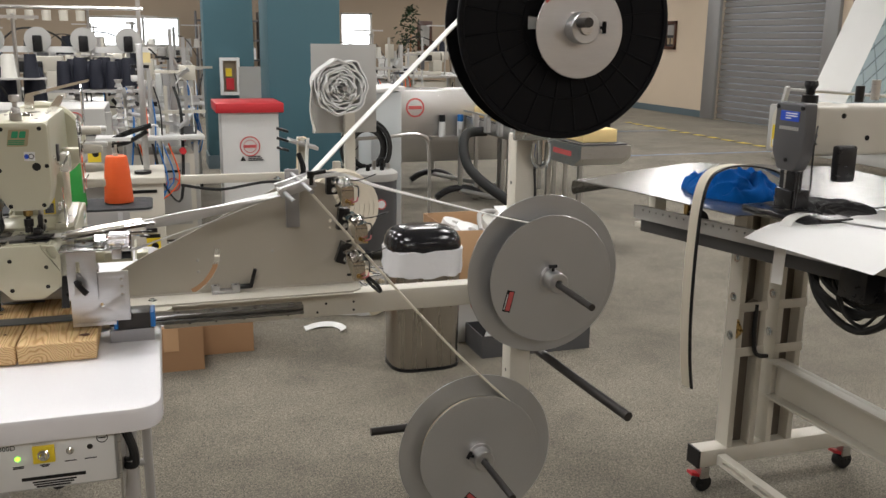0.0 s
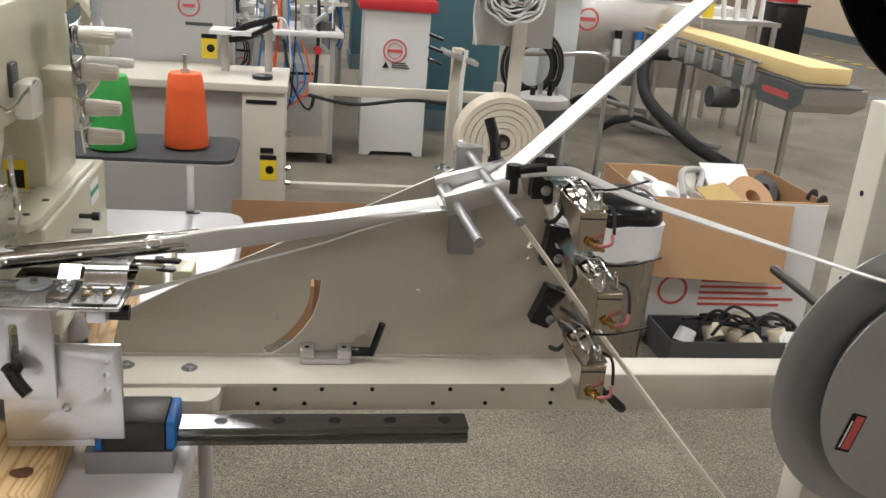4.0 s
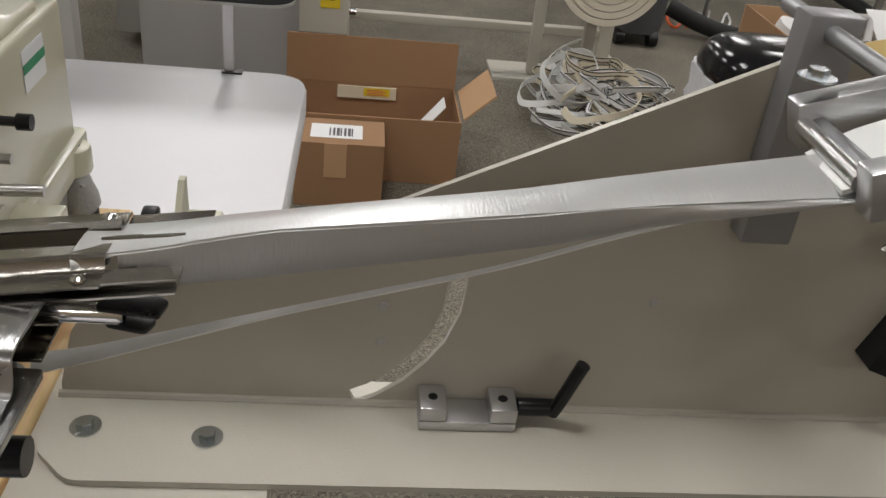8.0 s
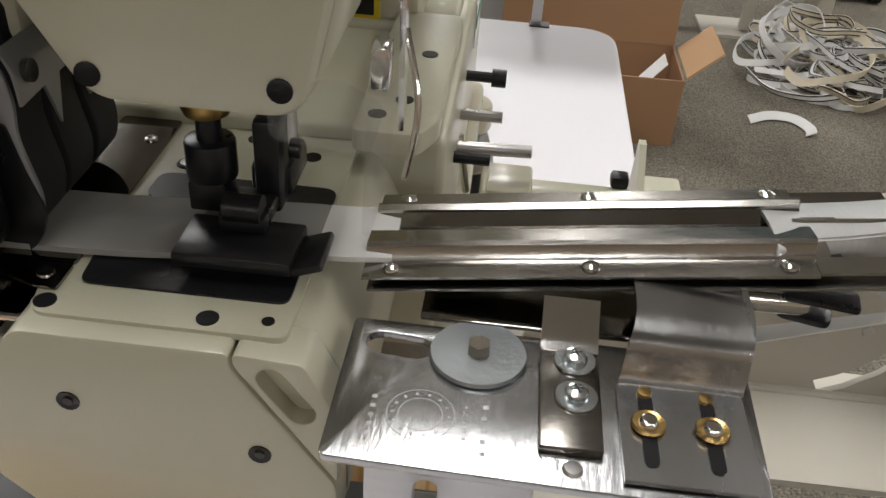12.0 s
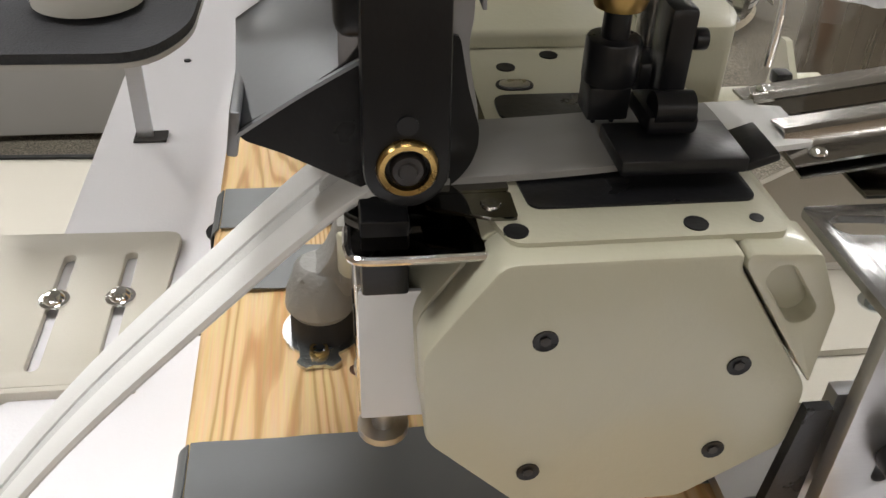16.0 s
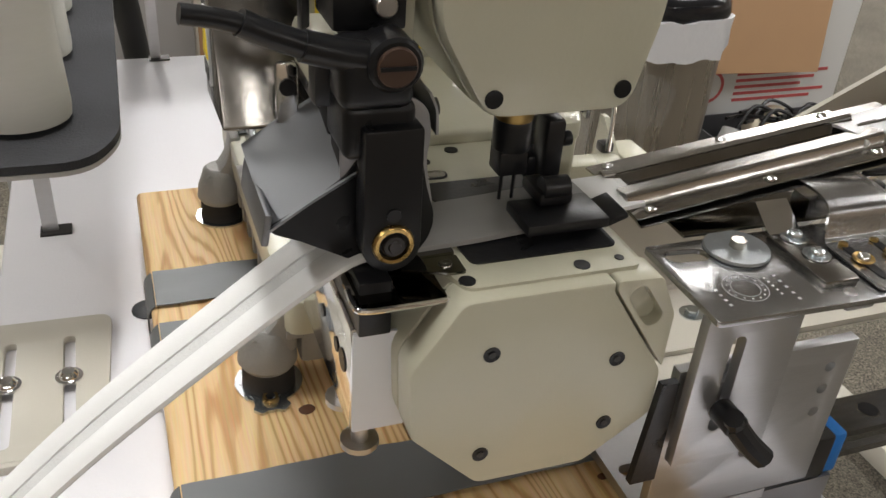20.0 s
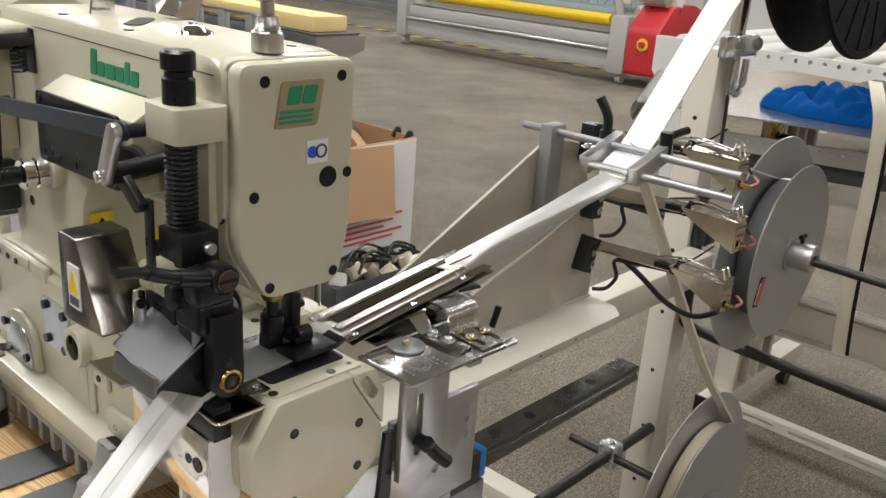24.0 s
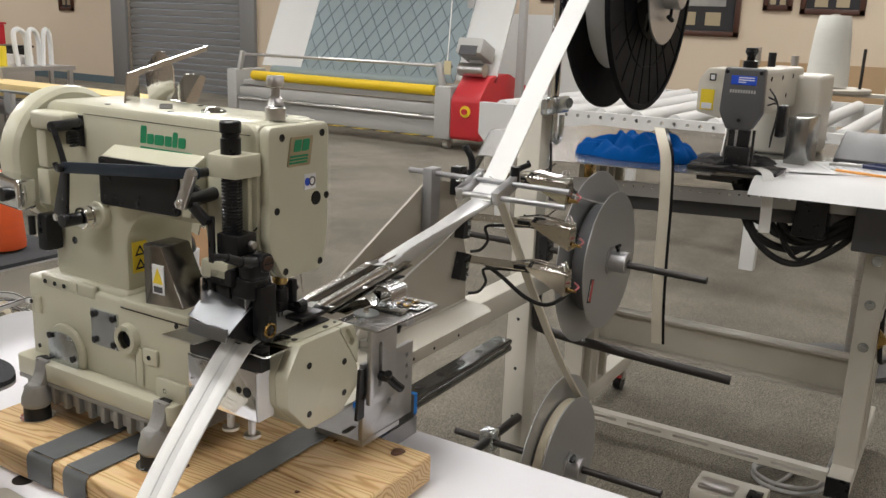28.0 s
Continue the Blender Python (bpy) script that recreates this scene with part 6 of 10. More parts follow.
for x, y, sx in ((-0.280, 1.990, -1), (-0.280, 1.784, -1), (-0.112, 2.006, 1), (-0.112, 1.822, 1)):
    part("foot", lathe(B(), [(0.0, 0.0285), (0.0090, 0.0280), (0.0120, 0.0255), (0.0135, 0.020), (0.0165, 0.012), (0.0175, 0.004), (0.0150, 0.0)], (x, y, BZ + 0.0165), (0, 0, 1), 28), CASTG, S, "grey cast foot")
    web = [(x + sx * 0.0100, BZ + 0.040)] + [(x + sx * (0.0090 - 0.0175 * math.sin(a)), BZ + 0.0415 + 0.030 * (1 - math.cos(a))) for a in [radians(15 * i) for i in range(7)]] + [(x - sx * 0.0160, BZ + 0.0715), (x - sx * 0.0160, BZ + 0.030), (x, BZ + 0.026)]
    part("foot_web", flat(web, (), "y", y - 0.0105, y + 0.0105, 0.0025), CASTG, S, "curved cast foot web")
    part("rubber_foot", lathe(B(), [(0.0158, 0.0025), (0.0152, 0.0165), (0, 0.0165), (0, 0.0025)], (x, y, BZ), (0, 0, 1), 24), RUBBER, S, "black rubber foot")
    part("foot_washer", cyl((x, y, BZ + 0.0010), (x, y, BZ + 0.0025), 0.0200, seg=28), ZINC, S)
part("foot_lug", cyl((-0.115, 2.012, 0.868), (-0.115, 2.012, 0.889), 0.0160, seg=24, bev=0.003), CREAM, S)
part("lug_hole", cyl((-0.115, 2.012, 0.8886), (-0.115, 2.012, 0.8896), 0.0085, seg=16), BLACK, S)

# lever gear on the arm's side
hb = flat([(1.737, 1.104), (1.876, 1.102), (1.876, 1.153), (1.737, 1.155)], (), "x", -0.2600, -0.2370, 0.002)
for v in hb.verts:
    if v.co.z > 1.14 and v.co.x > -0.25:
        v.co.z += 0.011
part("side_housing", hb, CREAM, S)
sb = part("side_box", flat(rpoly([(1.7505, 1.1045), (1.8715, 1.1020), (1.8715, 1.1545), (1.7505, 1.1560)], 0.005), (), "x", -0.2640, -0.2602, 0.0008), BLACK, S, "black sheet cover")
for y, z in ((1.757, 1.110), (1.812, 1.1095), (1.862, 1.110), (1.864, 1.150)):
    part("box_screw", lathe(B(), [(0.003, 0), (0.003, 0.0012), (0, 0.001)], (-0.2641, y, z), (-1, 0, 0), 10), BLKMET, sb)
lk = flat(rpoly([(1.697, 1.1525), (1.697, 1.1645), (1.905, 1.1465), (1.905, 1.1345)], 0.0055, 4), (), "x", -0.2860, -0.2825, 0.0006)
part("link_bar", lk, BLUED, S, "long blued steel link bar")
for y, z in ((1.702, 1.158), (1.903, 1.1405)):
    part("link_pin", cyl((-0.2905, y, z), (-0.270, y, z), 0.0046, seg=16, bev=0.0006), BLKMET, S)
part("rocker", flat(rpoly([(1.8985, 1.1450), (1.9075, 1.1470), (1.9290, 1.0870), (1.9270, 1.0770), (1.9110, 1.0755), (1.9055, 1.0860)], 0.004, 4), (), "x", -0.2820, -0.2785, 0.0006), BLKMET, S)
part("rocker_tail", tube(B(), [(-0.2805, 1.912, 1.139), (-0.2805, 1.918, 1.136), (-0.2805, 1.922, 1.143)], 0.0028, 8), BLKMET, S)
part("rocker_screw", cyl((-0.2865, 1.920, 1.0835), (-0.278, 1.920, 1.0835), 0.0042, seg=14, bev=0.0006), CHROME, S)
part("upper_rocker", tube(B(), [(-0.2800, 1.906, 1.142), (-0.2795, 1.913, 1.160), (-0.2790, 1.923, 1.181)], 0.0032, 10), BLKMET, S)
part("push_rod", cyl((-0.281, 1.924, 1.1815), (-0.238, 1.932, 1.1815), 0.0062, seg=16, bev=0.001), BLKMET, S)
part("small_spring", spiral(B(), (-0.250, 1.929, 1.158), (0, 0, 1), 0.0052, 0.0011, 0, 0.019, 6), BLKMET, S)
part("crank_boss", cyl((-0.2375, 1.903, 1.082), (-0.247, 1.903, 1.082), 0.0155, seg=28, bev=0.002), CREAM, S)
part("boss_lobe", cyl((-0.2375, 1.897, 1.098), (-0.245, 1.897, 1.098), 0.008, seg=20, bev=0.0015), CREAM, S)
for k in range(2):
    part("crank_disc", lathe(B(), [(0, 0), (0.0112, 0), (0.0122, 0.001), (0.0122, 0.0085), (0.0112, 0.0095), (0, 0.0095)], (-0.2471 - 0.0103 * k, 1.903, 1.082), (-1, 0, 0), 30), CHROME, S, "knurled bright disc")
part("crank_pin", cyl((-0.290, 1.9035, 1.082), (-0.268, 1.9035, 1.082), 0.0072, seg=18, bev=0.001), BLKMET, S)
part("shaft_bush", lathe(B(), [(0, 0), (0.0105, 0), (0.0105, 0.006), (0.0085, 0.008), (0, 0.008)], (-0.262, 1.7315, 1.131), (-0.9, -0.45, 0), 24), BLKMET, S)
part("short_link", flat(slot2((1.716, 1.128), (1.702, 1.158), 0.0062, 10), (), "x", -0.2930, -0.2875, 0.001), STEEL, S, "grey steel link")
part("link_screw", cyl((-0.2965, 1.716, 1.128), (-0.2930, 1.716, 1.128), 0.0042, seg=16, bev=0.0006), CHROME, S)
part("lower_crank", cyl((-0.2875, 1.716, 1.128), (-0.236, 1.722, 1.131), 0.0068, seg=18), BLKMET, S)
part("crank_arm", flat(rpoly([(1.718, 1.134), (1.722, 1.124), (1.697, 1.106), (1.691, 1.114)], 0.003, 4), (), "x", -0.2820, -0.2760, 0.0008), BLKMET, S)
part("lower_link", box(-0.2755, -0.2720, 1.6905, 1.6985, 1.066, 1.116, bev=0.0012), BLKMET, S)
part("rear_lever", flat(rpoly([(1.985, 1.116), (2.030, 1.120), (2.062, 1.104), (2.058, 1.086), (1.985, 1.080)], 0.006, 4), (), "x", -0.285, -0.262, 0.004), CHROME, S, "bright steel lever block")
part("rear_pin", cyl((-0.292, 2.008, 1.098), (-0.255, 2.008, 1.098), 0.0085, seg=18, bev=0.001), BLKMET, S)
part("rear_block", box(-0.262, -0.2385, 1.974, 1.992, 1.030, 1.074, bev=0.004), BLKMET, S)
part("block_stud", cyl((-0.268, 1.990, 1.050), (-0.268, 1.990, 1.072), 0.004, seg=12), BLKMET, S)
part("info_plate", flat(disc2(1.955, 1.043, 0.0045, 16), (), "x", -0.2384, -0.2374), ZINC, S)
for y, z in ((1.676, 1.1145), (1.676, 1.101)):
    part("head_plug", cyl((-0.2325, y, z), (-0.2350, y, z), 0.0042, seg=16), BLACK, S)
for k in range(3):
    part("mark_line", box(-0.2384, -0.2373, 1.757 + k * 0.001, 1.834 - k * 0.001, 1.1645 - k * 0.0034, 1.1665 - k * 0.0034), GREENL, S)
for k, (w, h) in enumerate(((0.0085, 0.019), (0.0095, 0.011), (0.0135, 0.011), (0.0095, 0.011), (0.0065, 0.016), (0.0100, 0.011))):
    y = 1.834 - sum((0.0105, 0.0115, 0.0155, 0.0115, 0.0085, 0.012)[:k])
    part("maker_mark", flat(rpoly([(y, 1.1700), (y - w, 1.1700), (y - w - h * 0.12, 1.1700 + h), (y - h * 0.12, 1.1700 + h)], 0.002, 3), (), "x", -0.2384, -0.2373), GREENL, S, "green maker's mark")
wl = part("warning_label", flat([(-0.2330, 1.018), (-0.2130, 1.018), (-0.2130, 1.054), (-0.2330, 1.054)], (), "y", 1.8612, 1.8620), YELLOW, S, "yellow warning label")
for dz in (1.022, 1.038):
    part("warning_sign", flat([(-0.2300, dz), (-0.2160, dz), (-0.2230, dz + 0.012)], [[(-0.2270, dz + 0.002), (-0.2190, dz + 0.002), (-0.2230, dz + 0.009)]], "y", 1.8606, 1.8612), BLACK, wl)

# chrome motor-side guard with caution sticker
pts = [(1.703, 1.026), (1.757, 1.022), (1.757, 1.0845), (1.732, 1.0845)]
part("knife_guard", flat(rpoly(pts, 0.002), (), "x", -0.305, -0.268, 0.001), DARKSTEEL, S, "polished steel guard box")
part("caution_label", flat([(1.728, 1.036), (1.744, 1.036), (1.744, 1.066), (1.728, 1.066)], (), "x", -0.3062, -0.3052), STICKER, S, "white caution label")
part("caution_sign", flat([(1.729, 1.047), (1.743, 1.047), (1.736, 1.063)], (), "x", -0.3068, -0.3062), YELLOW, S)
part("caution_lines", box(-0.3067, -0.3062, 1.730, 1.742, 1.038, 1.044), DGREY, S)
for y, z in ((1.716, 1.022), (1.706, 1.016)):
    part("guard_screw", lathe(B(), [(0, 0.006), (0.004, 0.005), (0.006, 0.002), (0.006, 0)], (-0.262, y, z), (-1, 0, 0), 14), CHROME, S)

# top fittings and hand wheel
part("hand_wheel", lathe(B(), [(0, 0.0), (0.040, 0.0), (0.050, -0.004), (0.076, -0.006), (0.082, -0.002), (0.084, 0.004), (0.082, 0.022), (0.075, 0.026), (0, 0.02)], (-0.186, 2.020, 1.132), (0, 1, 0), 56), CREAM, S, "cream hand wheel")
part("wheel_hub", cyl((-0.186, 1.985, 1.128), (-0.186, 2.022, 1.128), 0.03, seg=26), CREAM, S)
part("tension_post", lathe(B(), [(0, 0.044), (0.008, 0.044), (0.009, 0.042), (0.009, 0.034), (0.0045, 0.032), (0.0045, 0.024), (0.007, 0.022), (0.0085, 0.014), (0.0105, 0.012), (0.0105, 0.0)], (-0.192, 1.684, 1.2045), (0, 0, 1), 26), STEEL, S, "bright presser pressure screw")
part("oil_sight", lathe(B(), [(0.0, 0.007), (0.007, 0.005), (0.009, 0.002), (0.0125, 0.002), (0.0135, 0)], (-0.188, 1.775, 1.2045), (0, 0, 1), 24), CHROME, S)
part("top_slot", flat(slot2((-0.205, 1.83), (-0.178, 1.86), 0.007), (), "z", 1.2048, 1.2054), mat("dark slot", (0.05, 0.045, 0.035), 0.7), S)
for x, y in ((-0.225, 1.80), (-0.225, 1.90), (-0.16, 1.70), (-0.155, 1.83)):
    part("top_hole", cyl((x, y, 1.2046), (x, y, 1.2053), 0.0035, seg=12), BLACK, S)
part("take_up_guide", flat([(-0.205, 1.205), (-0.185, 1.205), (-0.185, 1.235), (-0.08, 1.262), (-0.078, 1.268), (-0.20, 1.238)], (), "y", 1.895, 1.898), CHROME, S, "bright thread take-up guide")
part("take_up_cover", flat(rpoly([(-0.16, 1.206), (-0.14, 1.206), (-0.125, 1.235), (-0.135, 1.238)], 0.004), (), "y", 1.85, 1.875), CHROME, S)

# thread tensioners on the far side
tp = flat([(1.846, 1.190), (1.905, 1.196), (1.915, 1.04), (1.893, 1.034)], (), "x", -0.106, -0.1035)
part("tension_plate", tp, CHROME, S, "bright plate with thread tensions")
part("plate_mount", box(-0.141, -0.106, 1.866, 1.90, 1.10, 1.13, bev=0.003), CREAM, S)
for k, (y, z) in enumerate(((1.870, 1.166), (1.875, 1.128), (1.882, 1.088), (1.888, 1.055))):
    kn = part("tension_knob", lathe(B(), [(0.0, 0.042), (0.0062, 0.042), (0.0075, 0.040), (0.0088, 0.022), (0.0095, 0.021), (0.0095, 0.006), (0.0, 0.006)], (-0.1035, y, z), (1, 0, 0), 24), BEIGE, S, "cream ribbed tension knob")
    for q in range(14):
        a = q * math.pi / 7
        part("rib", cyl((-0.080, y + 0.0080 * math.cos(a), z + 0.0080 * math.sin(a)), (-0.063, y + 0.0072 * math.cos(a), z + 0.0072 * math.sin(a)), 0.0009, seg=5), BEIGE, kn)
    part("tension_disc", lathe(B(), [(0.0, 0.005), (0.0115, 0.005), (0.012, 0.003), (0.009, 0.0015), (0, 0.0015)], (-0.1035, y, z), (1, 0, 0), 22), CHROME, S)
    part("thread_post", tube(B(), [(-0.104, y - 0.012, z + 0.010), (-0.096, y - 0.016, z + 0.014), (-0.092, y - 0.010, z + 0.020)], 0.0013, 6), CHROME, S)
for y, z in ((1.915, 1.165), (1.92, 1.132)):
    part("small_knob", lathe(B(), [(0, 0.05), (0.005, 0.05), (0.006, 0.04), (0.006, 0.0), (0, 0)], (-0.1035, y, z), (1, 0, 0), 18), WHITE, S)
part("take_up_shield", flat(rpoly([(1.93, 1.16), (1.975, 1.16), (1.985, 1.235), (1.96, 1.262), (1.935, 1.25)], 0.012), (), "x", -0.100, -0.098), CHROME, S, "curved bright take-up shield")
part("oil_bottle", box(-0.134, -0.116, 1.755, 1.795, 1.098, 1.134, bev=0.005), clear("milky plastic", (0.75, 0.74, 0.70), 0.3, 0.35), S, "milky plastic oil pot")
part("bottle_clip", box(-0.141, -0.134, 1.762, 1.782, 1.118, 1.150, bev=0.002), DGREY, S)
part("bottle_arm", tube(B(), [(-0.139, 1.715, 1.135), (-0.132, 1.712, 1.120), (-0.124, 1.715, 1.117), (-0.120, 1.745, 1.126), (-0.118, 1.775, 1.133)], 0.0018, 8), CHROME, S)
part("thread_bar", tube(B(), [(-0.128, 1.72, 1.05), (-0.122, 1.712, 1.025), (-0.125, 1.705, 1.0)], 0.0012, 8), CHROME, S)
part("thread_plate", flat([(1.715, 1.075), (1.722, 1.075), (1.730, 1.012), (1.722, 1.010)], (), "x", -0.130, -0.128), CHROME, S)
for k in range(3):
    part("guide_stud", cyl((-0.115, 1.89 - k * 0.036, 0.961 - 0.006 * k), (-0.096 + 0.004 * (k % 2), 1.89 - k * 0.036, 0.961 - 0.006 * k), 0.0030, seg=10), BLKMET if k != 1 else STEEL, S)
part("fender", box(-0.10, -0.017, 1.848, 1.866, 0.893, 0.9145, bev=0.002), CREAM, S)
part("fender_ledge", box(-0.10, -0.072, 1.84, 1.872, 0.90, 0.919, bev=0.002), CREAM, S)
part("fender_fin", flat([(1.858, 0.895), (1.902, 0.895), (1.898, 0.9285), (1.892, 0.9285)], (), "x", -0.0125, -0.0085), CREAM, S)
part("fender_end", box(-0.0085, 0.014, 1.856, 1.893, 0.892, 0.909, bev=0.002), CREAM, S)
part("fender_knob", box(-0.029, -0.019, 1.862, 1.872, 0.9145, 0.922, bev=0.002), BLACK, S)
part("fender_arm", box(-0.10, -0.096, 1.79, 1.85, 0.89, 0.93, bev=0.002), CREAM, S)
part("side_label", flat([(-0.182, 0.997), (-0.159, 0.997), (-0.159, 1.031), (-0.182, 1.031)], (), "y", 1.8640, 1.8655), YELLOW, S, "yellow warning label")
part("label_panel", flat([(-0.179, 1.000), (-0.162, 1.000), (-0.162, 1.020), (-0.179, 1.020)], (), "y", 1.8632, 1.8640), BLACK, S)
part("side_sticker", flat([(1.945, 0.955), (1.985, 0.955), (1.985, 0.982), (1.945, 0.982)], (), "x", -0.1138, -0.1132), STICKER, S)
part("sticker_band", flat([(1.945, 0.967), (1.985, 0.967), (1.985, 0.973), (1.945, 0.973)], (), "x", -0.1132, -0.1128), GREENL, S)
part("stud_knob", cyl((-0.1, 1.89, 0.961), (-0.092, 1.89, 0.961), 0.005, seg=14), BLACK, S)
part("long_stud", cyl((-0.114, 1.845, 0.94), (-0.075, 1.848, 0.94), 0.0035, seg=12), STEEL, S)
part("push_rod_end", cyl((-0.114, 1.86, 0.94), (-0.108, 1.86, 0.905), 0.0022, seg=8), CHROME, S)
part("felt_plate", box(-0.128, -0.085, 1.705, 1.725, 0.972, 0.976, bev=0.001), ALU, S)


# ---- thread shelves beside the machine ----
def cone(name, x, y, z, r, h, material, label, group):
    c = thing(name, (x, y, z), label, "thread cone", group)
    b = lathe(B(), [(0, 0.004), (r, 0.004), (r * 1.02, 0.012), (r * 0.98, h * 0.25), (r * 0.86, h * 0.75), (r * 0.76, h * 0.97), (r * 0.70, h), (r * 0.2, h)], (x, y, z), (0, 0, 1), 36)
    part("thread", b, material, c)
    part("tube", lathe(B(), [(r * 0.2, 0), (r * 0.2, h + 0.006), (r * 0.12, h + 0.006), (r * 0.12, 0)], (x, y, z), (0, 0, 1), 14), BEIGE, c)
    return c


def thread_shelf(name, pts, z, pegs, legs, label):
    s = thing(name, (*legs[0], TZ), label, "thread stand", "felt-topped thread stands")
    part("tray", flat(rpoly(pts, 0.03, 5), (), "z", z - 0.003, z), LGREY, s)
    part("pad", flat(rpoly([(x, y) for x, y in pts], 0.032, 5), (), "z", z + 0.0003, z + 0.006), FELT, s, "charcoal felt pad")
    for x, y in legs:
        part("leg", box(x - 0.006, x + 0.006, y - 0.0015, y + 0.0015, TZ + 0.002, z - 0.003), ALU, s)
        part("leg_foot", box(x - 0.008, x + 0.016, y - 0.008, y + 0.008, TZ + 0.0003, TZ + 0.002), RODM, s)
    for x, y in pegs:
        part("peg", cyl((x, y, z + 0.006), (x, y, z + 0.16), 0.0035, seg=10), STEEL, s)
    return s


thread_shelf("thread_shelf", [(-0.36, 2.30), (0.025, 2.30), (0.025, 2.475), (-0.36, 2.475)], 0.918, [(-0.059, 2.39), (-0.17, 2.36)], [(-0.062, 2.455), (-0.30, 2.455)], "felt-topped thread shelf on thin legs behind the machine")
cone("thread_cone", -0.059, 2.39, 0.924, 0.036, 0.125, ORANGE, "orange thread cone on the felt shelf", "bright thread cones")
cone("thread_cone", -0.172, 2.36, 0.924, 0.036, 0.12, GREENT, "green thread cone on the felt shelf", "bright thread cones")
thread_shelf("thread_shelf", [(-0.468, 1.890), (-0.366, 1.888), (-0.346, 1.925), (-0.336, 2.5), (-0.468, 2.5)], 0.924, [(-0.405, 1.957), (-0.405, 2.08), (-0.405, 2.19), (-0.405, 2.31)], [(-0.411, 2.06), (-0.411, 2.40)], "felt-topped thread shelf along the table edge")
for y in (1.957, 2.08, 2.19, 2.31):
    cone("thread_cone", -0.405, y, 0.930, 0.031, 0.15, WTHREAD, "white thread cone on the felt shelf", "white thread cones")

# take-up stand to the west of the table
ts = thing("take_up_stand", (-0.56, 1.86, 0), "beige steel post with a slotted bracket clamped to the table", "stand")
part("post", box(-0.605, -0.505, 1.80, 1.845, 0.05, 1.02, bev=0.004), PLATE, ts)
part("bracket", flat(rpoly([(-0.515, 1.79), (-0.375, 1.79), (-0.368, 1.925), (-0.515, 1.93)], 0.010), [slot2((-0.4325, 1.805), (-0.4325, 1.900), 0.0036), slot2((-0.396, 1.805), (-0.396, 1.900), 0.0036)], "z", TZ + 0.0005, TZ + 0.006, 0.001), BEIGE, ts)
part("bracket_lip", box(-0.515, -0.378, 1.786, 1.790, TZ - 0.004, TZ + 0.006, bev=0.001), BEIGE, ts)
for x in (-0.4325, -0.396):
    part("bolt", lathe(B(), [(0.0085, 0), (0.0085, 0.0012), (0.0065, 0.0014), (0.0060, 0.003), (0.0040, 0.0052), (0, 0.0060)], (x, 1.859, TZ + 0.006), (0, 0, 1), 22), CHROME, ts)
part("base", box(-0.75, -0.40, 1.70, 1.95, 0.0, 0.05, bev=0.004), PLATE, ts)
part("cable", tube(B(), [(-0.66, 1.93, 0.93), (-0.64, 1.86, 0.84), (-0.625, 1.80, 0.70), (-0.61, 1.79, 0.4), (-0.61, 1.79, 0.06)], 0.009, 10), RUBBER, ts, "black cable")
fr = thing("felt_roll", (-0.70, 2.02, 0.68), "roll of cream felt tape on the stand", "roll")
part("roll", lathe(B(), [(0.02, -0.03), (0.11, -0.03), (0.112, 0.0), (0.11, 0.03), (0.02, 0.03)], (-0.70, 2.02, 0.76), (0, 1, 0), 40), CREAMROLL, fr)
part("roll_core", lathe(B(), [(0.012, -0.035), (0.02, -0.035), (0.02, 0.035), (0.012, 0.035)], (-0.70, 2.02, 0.76), (0, 1, 0), 20), CARD, fr)
part("holder", box(-0.72, -0.60, 1.94, 1.98, 0.60, 0.66, bev=0.003), PLATE, fr)
part("holder_post", box(-0.60, -0.56, 1.846, 1.98, 0.60, 0.64, bev=0.003), PLATE, fr)


lc = thing("low_cabinet", (-0.85, 2.53, 0), "low beige cabinet beside the white table", "cabinet")
part("body", box(-1.25, -0.50, 2.36, 2.71, 0.02, 0.385, bev=0.004), BEIGE, lc)
part("top", box(-1.26, -0.49, 2.35, 2.72, 0.3855, 0.40, bev=0.003), BEIGE, lc)
part("cord", tube(B(), [(-1.2, 2.715, 0.404), (-0.9, 2.72, 0.404), (-0.66, 2.712, 0.404), (-0.56, 2.70, 0.404)], 0.004, 6), RUBBER, lc, "black cord along its back edge")

# ---- bin, cartons, strip pile ----
bn = thing("waste_bin", (1.08, 3.41, 0), "brushed steel waste bin with white liner and black lid", "bin")
def barrel(z0, z1, g0, g1, n=28):
    b = B()
    rings = []
    for z, g in ((z0, g0), (z1, g1)):
        rings.append([b.verts.new((1.08 + (0.148 + g) * math.copysign(abs(math.cos(a)) ** 0.55, math.cos(a)), 3.41 + (0.125 + g) * math.copysign(abs(math.sin(a)) ** 0.7, math.sin(a)), z)) for a in [2 * math.pi * i / n for i in range(n)]])
    for i in range(n):
        b.faces.new((rings[0][i], rings[0][(i + 1) % n], rings[1][(i + 1) % n], rings[1][i]))
    b.faces.new(rings[0][::-1])
    b.faces.new(rings[1])
    return b
part("body", barrel(0.012, 0.46, 0.0, 0.006), mat("brushed bin steel", (0.40, 0.37, 0.33), 0.28, 1.0, 0.12, 30, 0.1, 60, 0.06, (1, 1, 0.05)), bn)
part("base_ring", barrel(0.0, 0.014, 0.004, 0.004), BLACK, bn)
lin = barrel(0.41, 0.515, 0.012, 0.012)
bmesh.ops.subdivide_edges(lin, edges=lin.edges[:], cuts=3)
for v in lin.verts:
    v.co.z += 0.020 * noise.noise(v.co * 14)
    v.co.x += 0.010 * noise.noise(v.co * 38)
    v.co.y += 0.010 * noise.noise(v.co * 38 + V((4, 0, 0)))
part("liner", lin, BINBAG, bn, "crumpled white plastic liner")
lid = B()
rings = []
